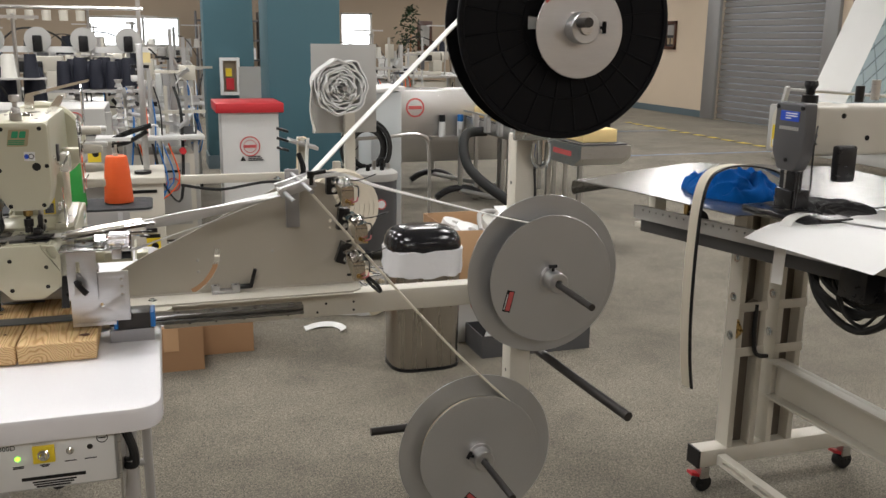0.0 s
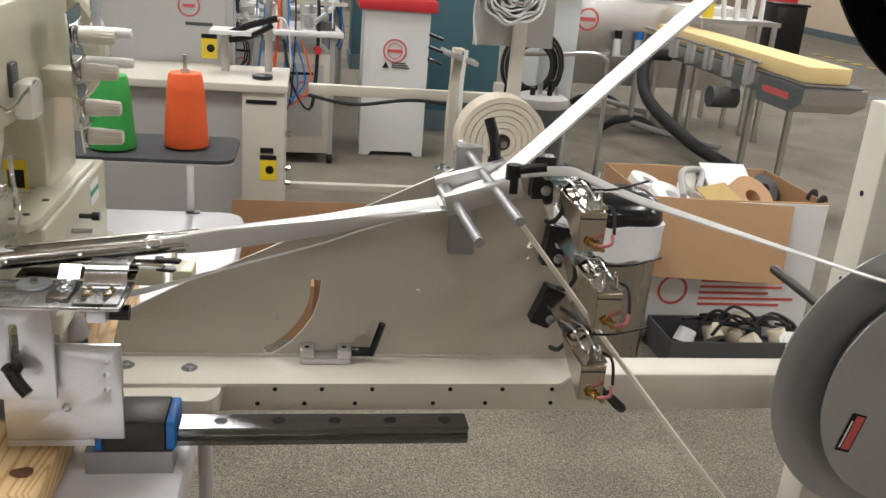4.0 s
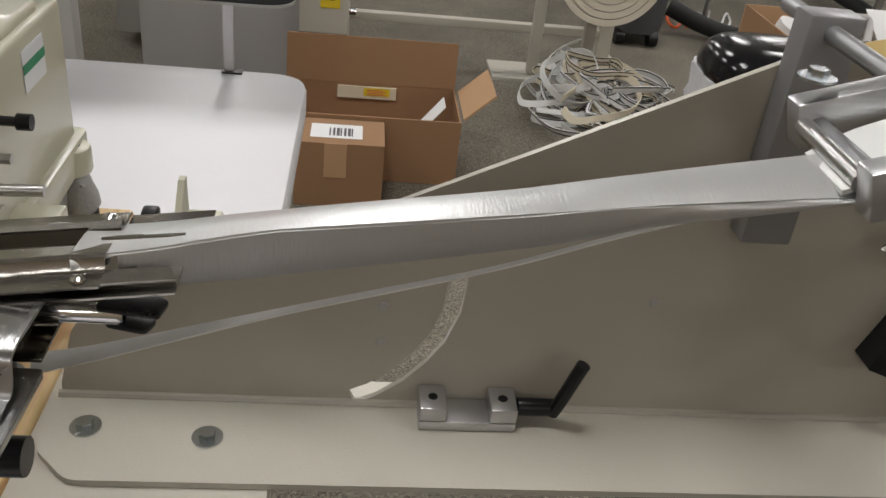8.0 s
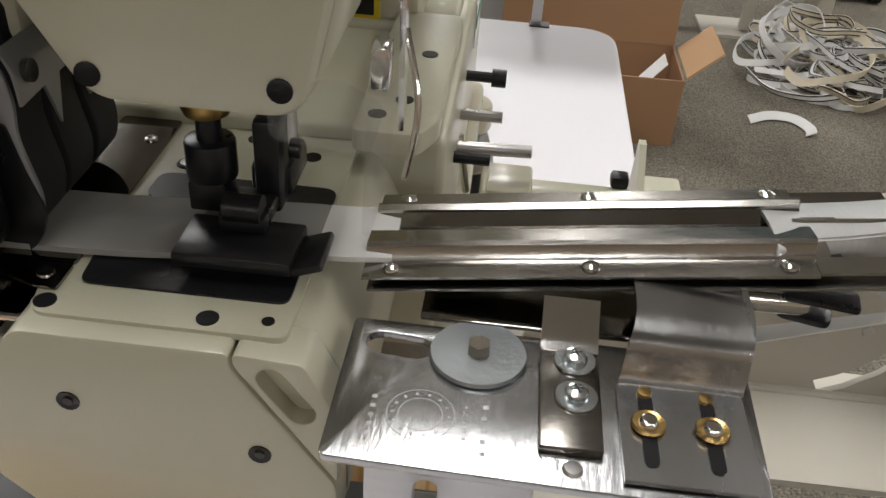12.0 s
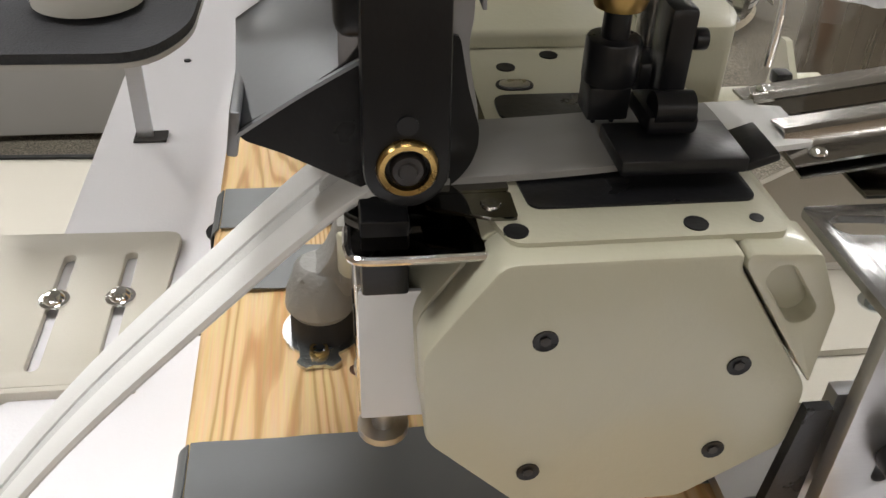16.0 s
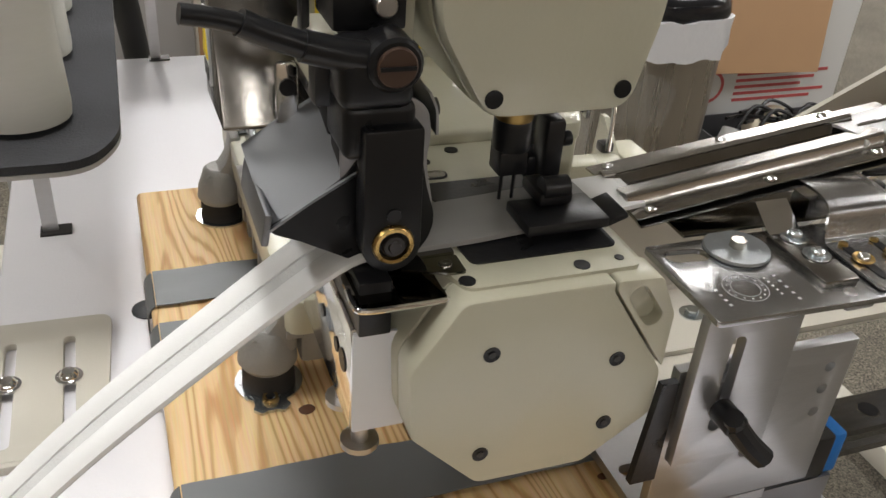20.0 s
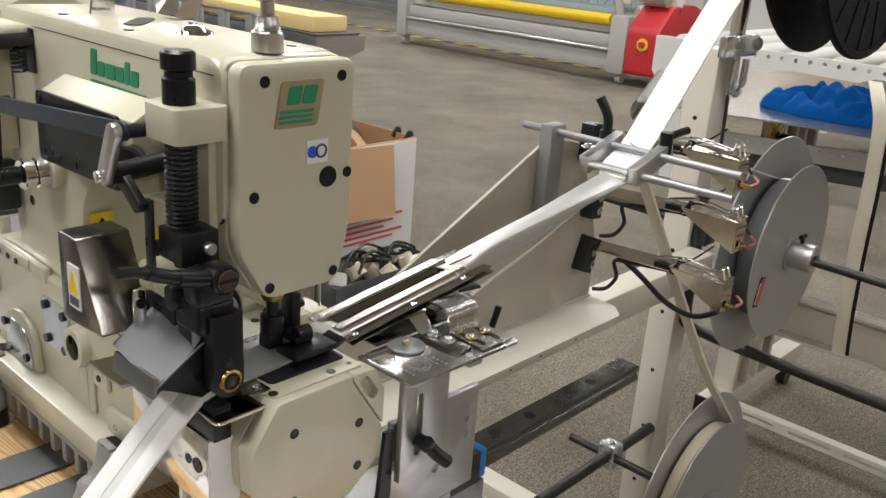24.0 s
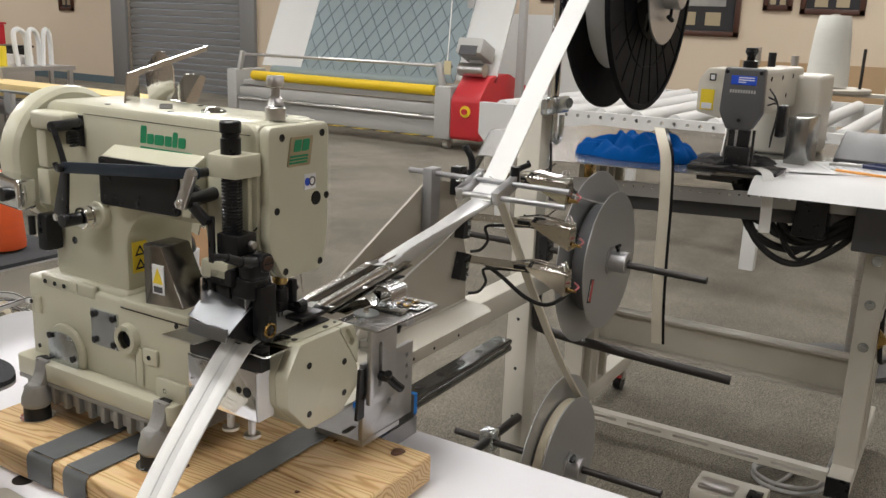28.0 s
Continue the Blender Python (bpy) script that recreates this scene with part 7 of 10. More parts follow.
for z, g in ((0.505, 0.006), (0.525, 0.010), (0.552, 0.006), (0.575, -0.006), (0.590, -0.026), (0.598, -0.055), (0.601, -0.09)):
    rings.append([lid.verts.new((1.08 + (0.148 + g) * math.copysign(abs(math.cos(a)) ** 0.6, math.cos(a)), 3.41 + (0.125 + g) * math.copysign(abs(math.sin(a)) ** 0.75, math.sin(a)), z)) for a in [2 * math.pi * i / 48 for i in range(48)]])
for r0, r1 in zip(rings, rings[1:]):
    for i in range(48):
        lid.faces.new((r0[i], r0[(i + 1) % 48], r1[(i + 1) % 48], r1[i]))
lid.faces.new(rings[0][::-1])
lid.faces.new(rings[-1])
part("lid", lid, mat("glossy black lid", (0.010, 0.010, 0.012), 0.16, 0, 0.2, 20), bn)


def carton(name, x0, x1, y0, y1, z, label, material=CARD):
    c = thing(name, ((x0 + x1) / 2, (y0 + y1) / 2, 0), label, "carton", "cardboard cartons on the carpet")
    w = 0.005
    part("front_wall", box(x0, x1, y0, y0 + w, 0.001, z), material, c)
    part("back_wall", box(x0, x1, y1 - w, y1, 0.001, z), material, c)
    part("side_wall", box(x0, x0 + w, y0 + w, y1 - w, 0.001, z), material, c)
    part("side_wall", box(x1 - w, x1, y0 + w, y1 - w, 0.001, z), material, c)
    part("bottom", box(x0 + w, x1 - w, y0 + w, y1 - w, 0.001, 0.006), material, c)
    return c


c1 = carton("carton", -0.06, 0.18, 3.565, 3.728, 0.185, "small closed brown carton with a shipping label")
part("top", box(-0.06, 0.18, 3.565, 3.728, 0.185, 0.19), CARD, c1)
part("shipping_label", box(-0.02, 0.12, 3.600, 3.69, 0.1903, 0.191), PAPER, c1)
for k in range(7):
    part("label_bar", box(0.03 + k * 0.010, 0.034 + k * 0.010 + 0.002 * (k % 3), 3.615, 3.665, 0.191, 0.1916), DGREY, c1)
part("tape", box(0.02, 0.08, 3.563, 3.565, 0.09, 0.19), CARDL, c1)
c2 = carton("carton", -0.115, 0.40, 3.735, 4.0, 0.20, "open brown carton with raised flaps")
part("back_flap", box(-0.115, 0.40, 4.002, 4.008, 0.20, 0.34, turn=Matrix.Rotation(-0.12, 3, "X")), CARD, c2)
part("side_flap", box(0.395, 0.51, 3.76, 3.98, 0.235, 0.241, turn=Matrix.Rotation(-0.75, 3, "Y")), CARDL, c2)
part("packing_paper", box(0.26, 0.38, 3.80, 3.88, 0.17, 0.172, turn=Matrix.Rotation(-0.9, 3, "Y")), PAPER, c2)
part("parts_label", box(0.04, 0.22, 3.985, 3.9945, 0.155, 0.192), CREAMT, c2)
part("label_band", box(0.12, 0.20, 3.983, 3.985, 0.165, 0.19), YELLOW, c2)
for k in range(4):
    part("label_line", box(0.13, 0.19 - 0.01 * (k % 2), 3.9822, 3.983, 0.168 + k * 0.005, 0.170 + k * 0.005), REDP, c2)

rng = random.Random(5)
pl = thing("tape_pile", (0.93, 4.33, 0), "heap of cut white and grey binding tape on the carpet", "tape pile")
DARKEDGE = mat("charcoal tape edge", (0.045, 0.045, 0.043), 0.8, 0, 0.2, 60)
for k in range(46):
    a, rr = rng.uniform(0, 6.28), 0.19 * math.sqrt(rng.random())
    cx, cyy = 0.975 + rr * math.cos(a), 4.34 + rr * math.sin(a) * 1.1
    r0, ph, sw = rng.uniform(0.07, 0.15), rng.uniform(0, 6.28), rng.choice((-1, 1))
    sq, tw = rng.uniform(0.45, 1.0), rng.uniform(0, 3.14)
    top = 0.02 + 0.17 * max(0.0, 1 - (rr / 0.24) ** 2)
    hz, tip = top * rng.random(), rng.uniform(0.0, 0.05)
    pts = []
    for i in range(rng.randint(7, 13)):
        b0 = ph + sw * i * 0.75
        u, w = r0 * (1 + 0.05 * i) * math.cos(b0), r0 * sq * math.sin(b0)
        pts.append((cx + u * math.cos(tw) - w * math.sin(tw), cyy + u * math.sin(tw) + w * math.cos(tw), max(0.014, hz + 0.012 + tip * math.sin(b0 * 0.9 + ph) + 0.012 * math.sin(i * 1.9 + k))))
    side = V((rng.uniform(-0.5, 0.5), rng.uniform(-0.5, 0.5), rng.uniform(0.35, 1))).normalized()
    wd = rng.choice((0.020, 0.024, 0.027))
    lp = part("tape_loop", ribbon(B(), pts, [wd] * len(pts), [side] * len(pts), 0.003, 5, 2), rng.choice((TAPE, GAUZE, CREAMT, GAUZE)), pl)
    if k % 3 != 1:
        for e in ((1,) if k % 2 else (1, -1)):
            part("dark_edge", ribbon(B(), [V(q) + side * (e * wd * 0.36) for q in pts], [wd * 0.18] * len(pts), [side] * len(pts), 0.0046, 5, 1), DARKEDGE, lp, "charcoal woven edge")
sc = thing("tape_scrap", (0.72, 3.87, 0), "short curled scrap of white tape on the carpet", "tape scrap")
part("tape", ribbon(B(), [(0.66, 3.945, 0.012), (0.73, 3.985, 0.014), (0.80, 3.975, 0.014), (0.835, 3.92, 0.012), (0.83, 3.88, 0.012)], [0.032] * 5, [(-0.3, 1, 0.5), (0, 1, 0.5), (0.5, 0.8, 0.5), (1, 0.3, 0.5), (1, 0, 0.5)], 0.003, 6, 2), GAUZE, sc)

# big carton of parts with printed base, grey tray
bc = thing("parts_carton", (1.62, 3.85, 0), "large brown carton full of tape rolls on a white printed box", "carton")
part("printed_box", box(1.30, 1.92, 3.62, 4.05, 0.001, 0.30), WHITE, bc, "white box with red print")
part("printed_front", box(1.282, 1.938, 3.594, 3.5995, 0.001, 0.515), WHITE, bc, "white front printed in red")
for k in range(5):
    part("print_line", box(1.52, 1.88 - 0.05 * (k % 3), 3.5925, 3.5938, 0.222 - k * 0.022, 0.232 - k * 0.022), REDP, bc)
part("print_ring", flat(disc2(1.42, 0.19, 0.055), [disc2(1.42, 0.19, 0.045)], "y", 3.5925, 3.5938), REDP, bc)
for q in ((1.28, 1.94, 3.60, 3.606), (1.28, 1.94, 4.06, 4.066)):
    part("wall", box(*q, 0.30, 0.52), CARDL, bc)
for q in ((1.28, 1.286), (1.934, 1.94)):
    part("wall", box(*q, 3.606, 4.06, 0.30, 0.52), CARD, bc)
part("front_flap", box(1.29, 1.80, 3.567, 3.573, 0.245, 0.52, turn=Matrix.Rotation(-0.14, 3, "X") @ Matrix.Rotation(0.04, 3, "Y")), CARDL, bc)
part("filling", box(1.29, 1.93, 3.61, 4.055, 0.31, 0.40), CARD, bc)
for x, y, r, m, tl in ((1.42, 3.74, 0.085, PAPER, 0.3), (1.74, 3.78, 0.09, CARDL, 0.9), (1.60, 3.90, 0.08, WTHREAD, 0.5), (1.40, 3.93, 0.07, GAUZE, 0.2), (1.86, 3.92, 0.06, DGREY, 1.1)):
    part("tape_roll", lathe(B(), [(r * 0.35, -0.025), (r, -0.025), (r, 0.025), (r * 0.35, 0.025), (r * 0.35, -0.025)], (x, y, 0.47), (0.3, -tl, 1), 30), m, bc)
part("envelope", box(1.53, 1.66, 3.66, 3.78, 0.50, 0.503, turn=Matrix.Rotation(0.4, 3, "X") @ Matrix.Rotation(0.3, 3, "Z")), mat("manila paper", (0.50, 0.36, 0.14), 0.8), bc)
part("sheet", box(1.62, 1.80, 3.85, 3.99, 0.52, 0.523, turn=Matrix.Rotation(0.5, 3, "X")), PAPER, bc)
part("hose", tube(B(), [(1.45, 3.70, 0.50), (1.50, 3.85, 0.55), (1.62, 3.95, 0.53), (1.55, 3.80, 0.50)], 0.012, 8), GREY, bc)
for p in ((1.92, 3.64), (1.93, 3.72)):
    part("strap", tube(B(), [(p[0], p[1], 0.50), (p[0] + 0.02, p[1] - 0.01, 0.53), (p[0] + 0.02, p[1] - 0.02, 0.40), (p[0], p[1] - 0.03, 0.28)], 0.010, 6), DARKF, bc)
ty = thing("parts_tray", (1.6, 3.46, 0), "grey plastic tray full of cables and small parts", "tray")
part("floor", box(1.34, 1.86, 3.36, 3.58, 0.001, 0.008), DGREY, ty)
for q in ((1.34, 1.86, 3.36, 3.366), (1.34, 1.86, 3.574, 3.58), (1.34, 1.346, 3.366, 3.574), (1.854, 1.86, 3.366, 3.574)):
    part("side", box(*q, 0.008, 0.10), DGREY, ty)
for k in range(10):
    x, y = 1.38 + rng.random() * 0.42, 3.39 + rng.random() * 0.15
    part("part_in_tray", lathe(B(), [(0, 0.05), (0.03, 0.05), (0.035, 0.0), (0, 0.0)], (x, y, 0.03 + 0.05 * rng.random()), (rng.uniform(-1, 1), rng.uniform(-1, 1), 1), 14), rng.choice((PAPER, GLASS, WHITE, DGREY, CREAMT)), ty)
for k in range(5):
    x, y = 1.40 + rng.random() * 0.36, 3.40 + rng.random() * 0.12
    part("cable", tube(B(), [(x, y, 0.09), (x + 0.08, y + 0.03, 0.15), (x + 0.15, y - 0.01, 0.12), (x + 0.05, y + 0.05, 0.11), (x - 0.05, y, 0.13)], 0.006, 6), BLACK, ty)


# ---- second machine station with its steel table ----
st = thing("work_station", (1.8, 1.7, 0), "beige height-adjustable steel table frame on casters", "work table")
for y in (2.08, 1.25):
    part("foot_beam", box(1.565, 2.17, y - 0.03, y + 0.03, 0.09, 0.145, bev=0.004), BEIGE, st)
    part("beam_end", box(1.558, 1.5645, y - 0.031, y + 0.031, 0.089, 0.146), BLACK, st)
    for x in (1.655, 1.795):
        for dx in (0.0, 0.078):
            part("post_flange", box(x + dx, x + dx + 0.020, y - 0.030, y + 0.030, 0.145, 0.905, bev=0.002), BEIGE, st)
        # Recessed web: the channel's shade is painted in as dark brown.
        part("post_web", flat([(x + 0.020, 0.145), (x + 0.078, 0.145), (x + 0.078, 0.905), (x + 0.020, 0.905)], [slot2((x + 0.049, 0.66), (x + 0.049, 0.84), 0.005)], "y", y + 0.010, y + 0.016), BROWNSHADE, st)
        for z in (0.44, 0.58):
            part("post_bridge", box(x - 0.002, x + 0.100, y - 0.033, y - 0.0301, z, z + 0.028, bev=0.001), BEIGE, st)
        for z in (0.50, 0.62, 0.74):
            hexbolt("bolt", (x - 0.001, y, z), (-1, 0, 0), 0.008, st)
    part("clamp_plate", flat([(1.668, 0.44), (1.74, 0.44), (1.74, 0.60), (1.70, 0.62), (1.668, 0.60)], [disc2(1.715, 0.585, 0.005, 10)], "y", y - 0.028, y - 0.022), BROWNSHADE, st)
    part("clamp_wing", flat([(y - 0.034, 0.50), (y - 0.060, 0.53), (y - 0.034, 0.56)], (), "x", 1.648, 1.654), BRASS, st)
    part("lock_lever", tube(B(), [(1.715, y - 0.03, 0.60), (1.715, y - 0.04, 0.46), (1.755, y - 0.05, 0.44)], 0.007, 8), BLKMET, st)
    for x in (1.595, 2.13):
        part("caster_fork", box(x - 0.016, x + 0.016, y - 0.02, y + 0.02, 0.045, 0.09, bev=0.003), STEEL, st)
        part("caster_wheel", cyl((x, y - 0.014, 0.028), (x, y + 0.014, 0.028), 0.028, seg=20), RED if x < 1.5 else BLACK, st)
        part("brake_pedal", box(x - 0.045, x - 0.012, y - 0.014, y + 0.014, 0.055, 0.064, turn=Matrix.Rotation(0.3, 3, "Y")), RED, st, "red brake pedal")
part("tie_beam", box(1.81, 1.83, 1.28, 2.05, 0.30, 0.42, bev=0.002), BEIGE, st)
part("tie_flange", box(1.775, 1.81, 1.28, 2.05, 0.412, 0.42, bev=0.001), BEIGE, st)
part("tie_flange", box(1.775, 1.81, 1.28, 2.05, 0.30, 0.308, bev=0.001), BEIGE, st)
part("tie_rail", flat([(1.285, 0.10), (2.045, 0.10), (2.045, 0.13), (1.285, 0.13)], [slot2((1.33 + 0.145 * k, 0.115), (1.43 + 0.145 * k, 0.115), 0.005) for k in range(5)], "x", 1.62, 1.65), BEIGE, st)
part("tabletop", flat([(1.345, 2.06), (1.375, 1.72), (1.425, 1.50), (1.60, 0.82), (2.30, 0.82), (2.30, 2.06)], (), "z", 0.957, 0.967, 0.001), TABLEST, st)
part("under_tray", box(1.62, 2.1, 0.90, 1.74, 0.905, 0.9565, bev=0.003), DGREY, st)
bmh = flat([(0.8, 0.886), (2.05, 0.886), (2.05, 0.923), (0.8, 0.923)], [disc2(0.84 + 0.024 * k, 0.912, 0.003, 8) for k in range(50)], "x", 1.352, 1.362)
SLANT = Matrix.Translation((1.34, 1.81, 0)) @ Matrix.Rotation(radians(15), 4, "Z") @ Matrix.Translation((-1.352, -1.81, 0))
bmesh.ops.transform(bmh, verts=bmh.verts, matrix=SLANT)
part("punched_rail", bmh, LGREY, st, "rail punched with a row of holes")
cbar = box(1.38, 1.42, 0.8, 2.05, 0.846, 0.884, bev=0.003)
bmesh.ops.transform(cbar, verts=cbar.verts, matrix=SLANT)
part("cross_bar", cbar, DGREY, st)
pl2 = thing("steel_side_plate", (1.5, 2.1, 0.968), "thin bent stainless steel extension plate on the table", "plate")
part("plate", flat([(1.172, 2.200), (1.242, 1.965), (1.272, 1.79), (1.30, 1.62), (2.05, 1.64), (2.15, 2.26), (1.72, 2.455)], (), "z", 0.968, 0.9705), TABLEST, pl2)
lip = B()
NE = V((0.548, 0.255, 0)).normalized()
rows = []
for k in range(15):
    w = radians(13 * k)
    p = V((1.172, 2.200, 0.9492)) + V((-NE.y, NE.x, 0)) * 0.010 * math.sin(w) + V((0, 0, 0.0198 * math.cos(w)))
    rows.append((lip.verts.new(p), lip.verts.new(p + NE * 0.6)))
for (a0, a1), (c0, c1) in zip(rows, rows[1:]):
    lip.faces.new((a0, a1, c1, c0))
bmesh.ops.solidify(lip, geom=lip.faces[:], thickness=0.002)
part("end_lip", lip, TABLEST, pl2, "rolled-under steel edge")
part("leg", box(1.52, 1.56, 2.33, 2.37, 0.80, 0.968, bev=0.002), BEIGE, pl2)
part("leg_foot", box(1.48, 1.60, 2.32, 2.38, 0.785, 0.80, bev=0.002), BEIGE, pl2)
part("pulley", cyl((1.42, 1.94, 0.89), (1.42, 1.965, 0.89), 0.028, seg=22), BLACK, pl2)
part("pulley_bracket", box(1.40, 1.44, 1.97, 1.99, 0.86, 0.967, bev=0.002), BRASS, pl2)

mh = thing("pattern_sewing_head", (1.6, 1.58, 0.968), "grey and cream pattern sewing machine head", "sewing machine")
part("front_cover", flat(rpoly([(1.540, 1.228), (1.637, 1.228), (1.641, 1.118), (1.620, 1.076), (1.560, 1.076), (1.537, 1.118)], 0.008), (), "x", 1.392, 1.425, 0.005), mat("dark grey cover", (0.10, 0.10, 0.105), 0.4, 0.1, 0.05, 20), mh, "dark grey front cover")
part("maker_label", box(1.3902, 1.3918, 1.557, 1.618, 1.187, 1.209), LBLUE, mh, "blue label")
for k in range(3):
    part("label_line", box(1.3896, 1.3902, 1.562 + 0.02 * (k == 0), 1.60, 1.192 + k * 0.0055, 1.1945 + k * 0.0055), STICKER, mh)
for k in range(10):
    part("maker_mark", box(1.3905, 1.3918, 1.557 + k * 0.0064, 1.5612 + k * 0.0064, 1.167, 1.175), LGREY, mh)
for y, z in ((1.548, 1.217), (1.629, 1.217), (1.589, 1.10)):
    part("screw", cyl((1.390, y, z), (1.393, y, z), 0.005, seg=14), BLACK, mh)
part("arm", box(1.426, 1.95, 1.545, 1.632, 1.11, 1.222, bev=0.012, seg=3), BEIGE, mh)
part("arm_rear", box(1.86, 2.10, 1.48, 1.66, 0.968, 1.20, bev=0.012, seg=3), BEIGE, mh)
for k in range(5):
    part("arm_screw", cyl((1.50 + 0.07 * k, 1.5455, 1.20 - 0.05 * (k % 2)), (1.50 + 0.07 * k, 1.5435, 1.20 - 0.05 * (k % 2)), 0.006, seg=12), BLACK, mh)
part("side_block", flat(rpoly([(1.645, 1.095), (1.712, 1.110), (1.712, 1.190), (1.690, 1.222), (1.645, 1.222)], 0.008), (), "x", 1.44, 1.56, 0.004), BEIGE, mh)
part("side_screen", box(1.4375, 1.4398, 1.668, 1.684, 1.190, 1.208), BLACK, mh)
part("side_window", box(1.4368, 1.4375, 1.671, 1.681, 1.193, 1.205), STICKER, mh)
part("warning_label", box(1.4375, 1.4395, 1.668, 1.702, 1.116, 1.168), YELLOW, mh, "yellow warning label")
part("label_panel", box(1.4365, 1.4375, 1.672, 1.698, 1.119, 1.134), STICKER, mh)
part("knob", lathe(B(), [(0, 0.05), (0.014, 0.05), (0.016, 0.04), (0.010, 0.03), (0.010, 0.02), (0.018, 0.018), (0.018, 0)], (1.44, 1.588, 1.2255), (0, 0, 1), 18), BLACK, mh)
for k, (y, h) in enumerate(((1.56, 0.03), (1.62, 0.04), (1.54, 0.02))):
    part("top_fitting", cyl((1.55 + k * 0.1, y, 1.229), (1.55 + k * 0.1, y, 1.235 + h), 0.010, seg=12), STEEL if k else BLKMET, mh)
part("needle_bar", cyl((1.41, 1.588, 0.985), (1.41, 1.588, 1.08), 0.006, seg=12), STEEL, mh)
part("foot_assembly", box(1.39, 1.44, 1.555, 1.615, 0.99, 1.035, bev=0.004), BLKMET, mh)
part("work_holder", box(1.37, 1.50, 1.48, 1.70, 0.971, 0.981, bev=0.002), BLKMET, mh)
part("tension_gear", box(1.45, 1.50, 1.49, 1.514, 1.06, 1.14, bev=0.006), BLKMET, mh)
for k in range(6):
    part("needle_link", cyl((1.392 + 0.01 * (k % 2), 1.548 + 0.015 * k, 0.99 + 0.008 * (k % 3)), (1.400 + 0.012 * (k % 3), 1.550 + 0.014 * k, 1.078), 0.0035 + 0.001 * (k % 2), seg=8), (BLKMET, STEEL)[k % 2], mh)
part("needle_block", box(1.398, 1.42, 1.56, 1.612, 1.030, 1.076, bev=0.003), BLKMET, mh)
part("chrome_side", box(1.62, 1.80, 1.46, 1.514, 0.969, 1.10, bev=0.004), TABLEST, mh)
for k in range(3):
    part("thread_tube", tube(B(), [(1.42, 1.53, 1.18 - 0.02 * k), (1.39, 1.50, 1.14), (1.40, 1.51, 1.06 - 0.01 * k)], 0.002, 6), RUBBER, mh)


def cloth(name, cx, cy0, z, rx, ry, h, material, label, seed):
    """A rumpled heap of fabric."""
    t = B()
    bmesh.ops.create_grid(t, x_segments=60, y_segments=60, size=1)
    for v in t.verts:
        u, w = v.co.x, v.co.y
        a = math.atan2(w, u)
        d = max(abs(u), abs(w))
        edge = 1 + 0.22 * noise.noise(V((math.cos(a) * 1.6, math.sin(a) * 1.6, seed)))
        f = max(0.0, 1 - d ** 3)
        p = V((u, w, seed))
        w1 = 6.0 * u + 2.5 * w + 4.5 * noise.noise(p * 1.6)
        w2 = 7.0 * w - 3.5 * u + 5.0 * noise.noise(p * 1.3 + V((5, 2, 1)))
        fold = 0.42 * (1 - abs(math.cos(w1))) ** 0.7 + 0.36 * abs(math.cos(w2)) ** 0.7 + 0.55 * (0.5 + noise.noise(p * 1.1)) + 0.05 * noise.noise(p * 5)
        cc, ss = (u / max(d, 1e-6)), (w / max(d, 1e-6))
        rr = d * edge / max(1e-6, math.hypot(cc, ss))
        v.co = (cx + rx * rr * cc, cy0 + ry * rr * ss, z + 0.003 + h * f ** 0.6 * (0.2 + 0.8 * fold))
    b = bmesh.ops.extrude_face_region(t, geom=t.faces[:])
    for g in b["geom"]:
        if isinstance(g, bmesh.types.BMVert):
            g.co.z = max(z + 0.0005, g.co.z - 0.004)
    return solo(name, t, material, (cx, cy0, z), label, "fabric", "loose fabric pieces")


cloth("blue_cloth", 1.47, 1.865, 0.9705, 0.11, 0.165, 0.066, BLUEF, "crumpled bright blue fabric on the steel plate", 1.7)
cloth("dark_cloth", 1.52, 1.62, 0.9705, 0.13, 0.12, 0.022, DARKF, "crumpled charcoal fabric beside the blue piece", 4.2)
zs = thing("zipper_strip", (1.25, 1.70, 0.6), "cream tape strip with a black edge hanging over the table", "tape strip")
zp = [(1.60, 1.82, 1.005), (1.53, 1.82, 1.04), (1.435, 1.80, 1.058), (1.36, 1.775, 1.060), (1.30, 1.748, 1.045), (1.262, 1.722, 1.00), (1.245, 1.71, 0.90), (1.240, 1.705, 0.75), (1.243, 1.70, 0.62), (1.252, 1.695, 0.53)]
part("tape", ribbon(B(), zp, [0.026] * len(zp), [(-0.3, 0.95, 0)] * len(zp), 0.003, 8, 2), mat("ivory tape", (0.70, 0.65, 0.54), 0.8, 0, 0.05, 60, 0.4, 700), zs)
part("black_cord", ribbon(B(), [(p[0] + 0.004, p[1] - 0.016, p[2]) for p in zp], [0.007] * len(zp), [(-0.3, 0.95, 0)] * len(zp), 0.004, 8, 2), BLACK, zs)
zs2 = thing("tape_offcut", (1.30, 1.50, 0.9), "short white tape hanging from the table", "tape strip")
part("tape", ribbon(B(), [(1.42, 1.54, 0.985), (1.35, 1.50, 0.985), (1.325, 1.487, 0.965), (1.315, 1.482, 0.91), (1.312, 1.48, 0.845)], [0.026] * 5, [(-0.4, 0.9, 0)] * 5, 0.002, 8, 2), TAPE, zs2)


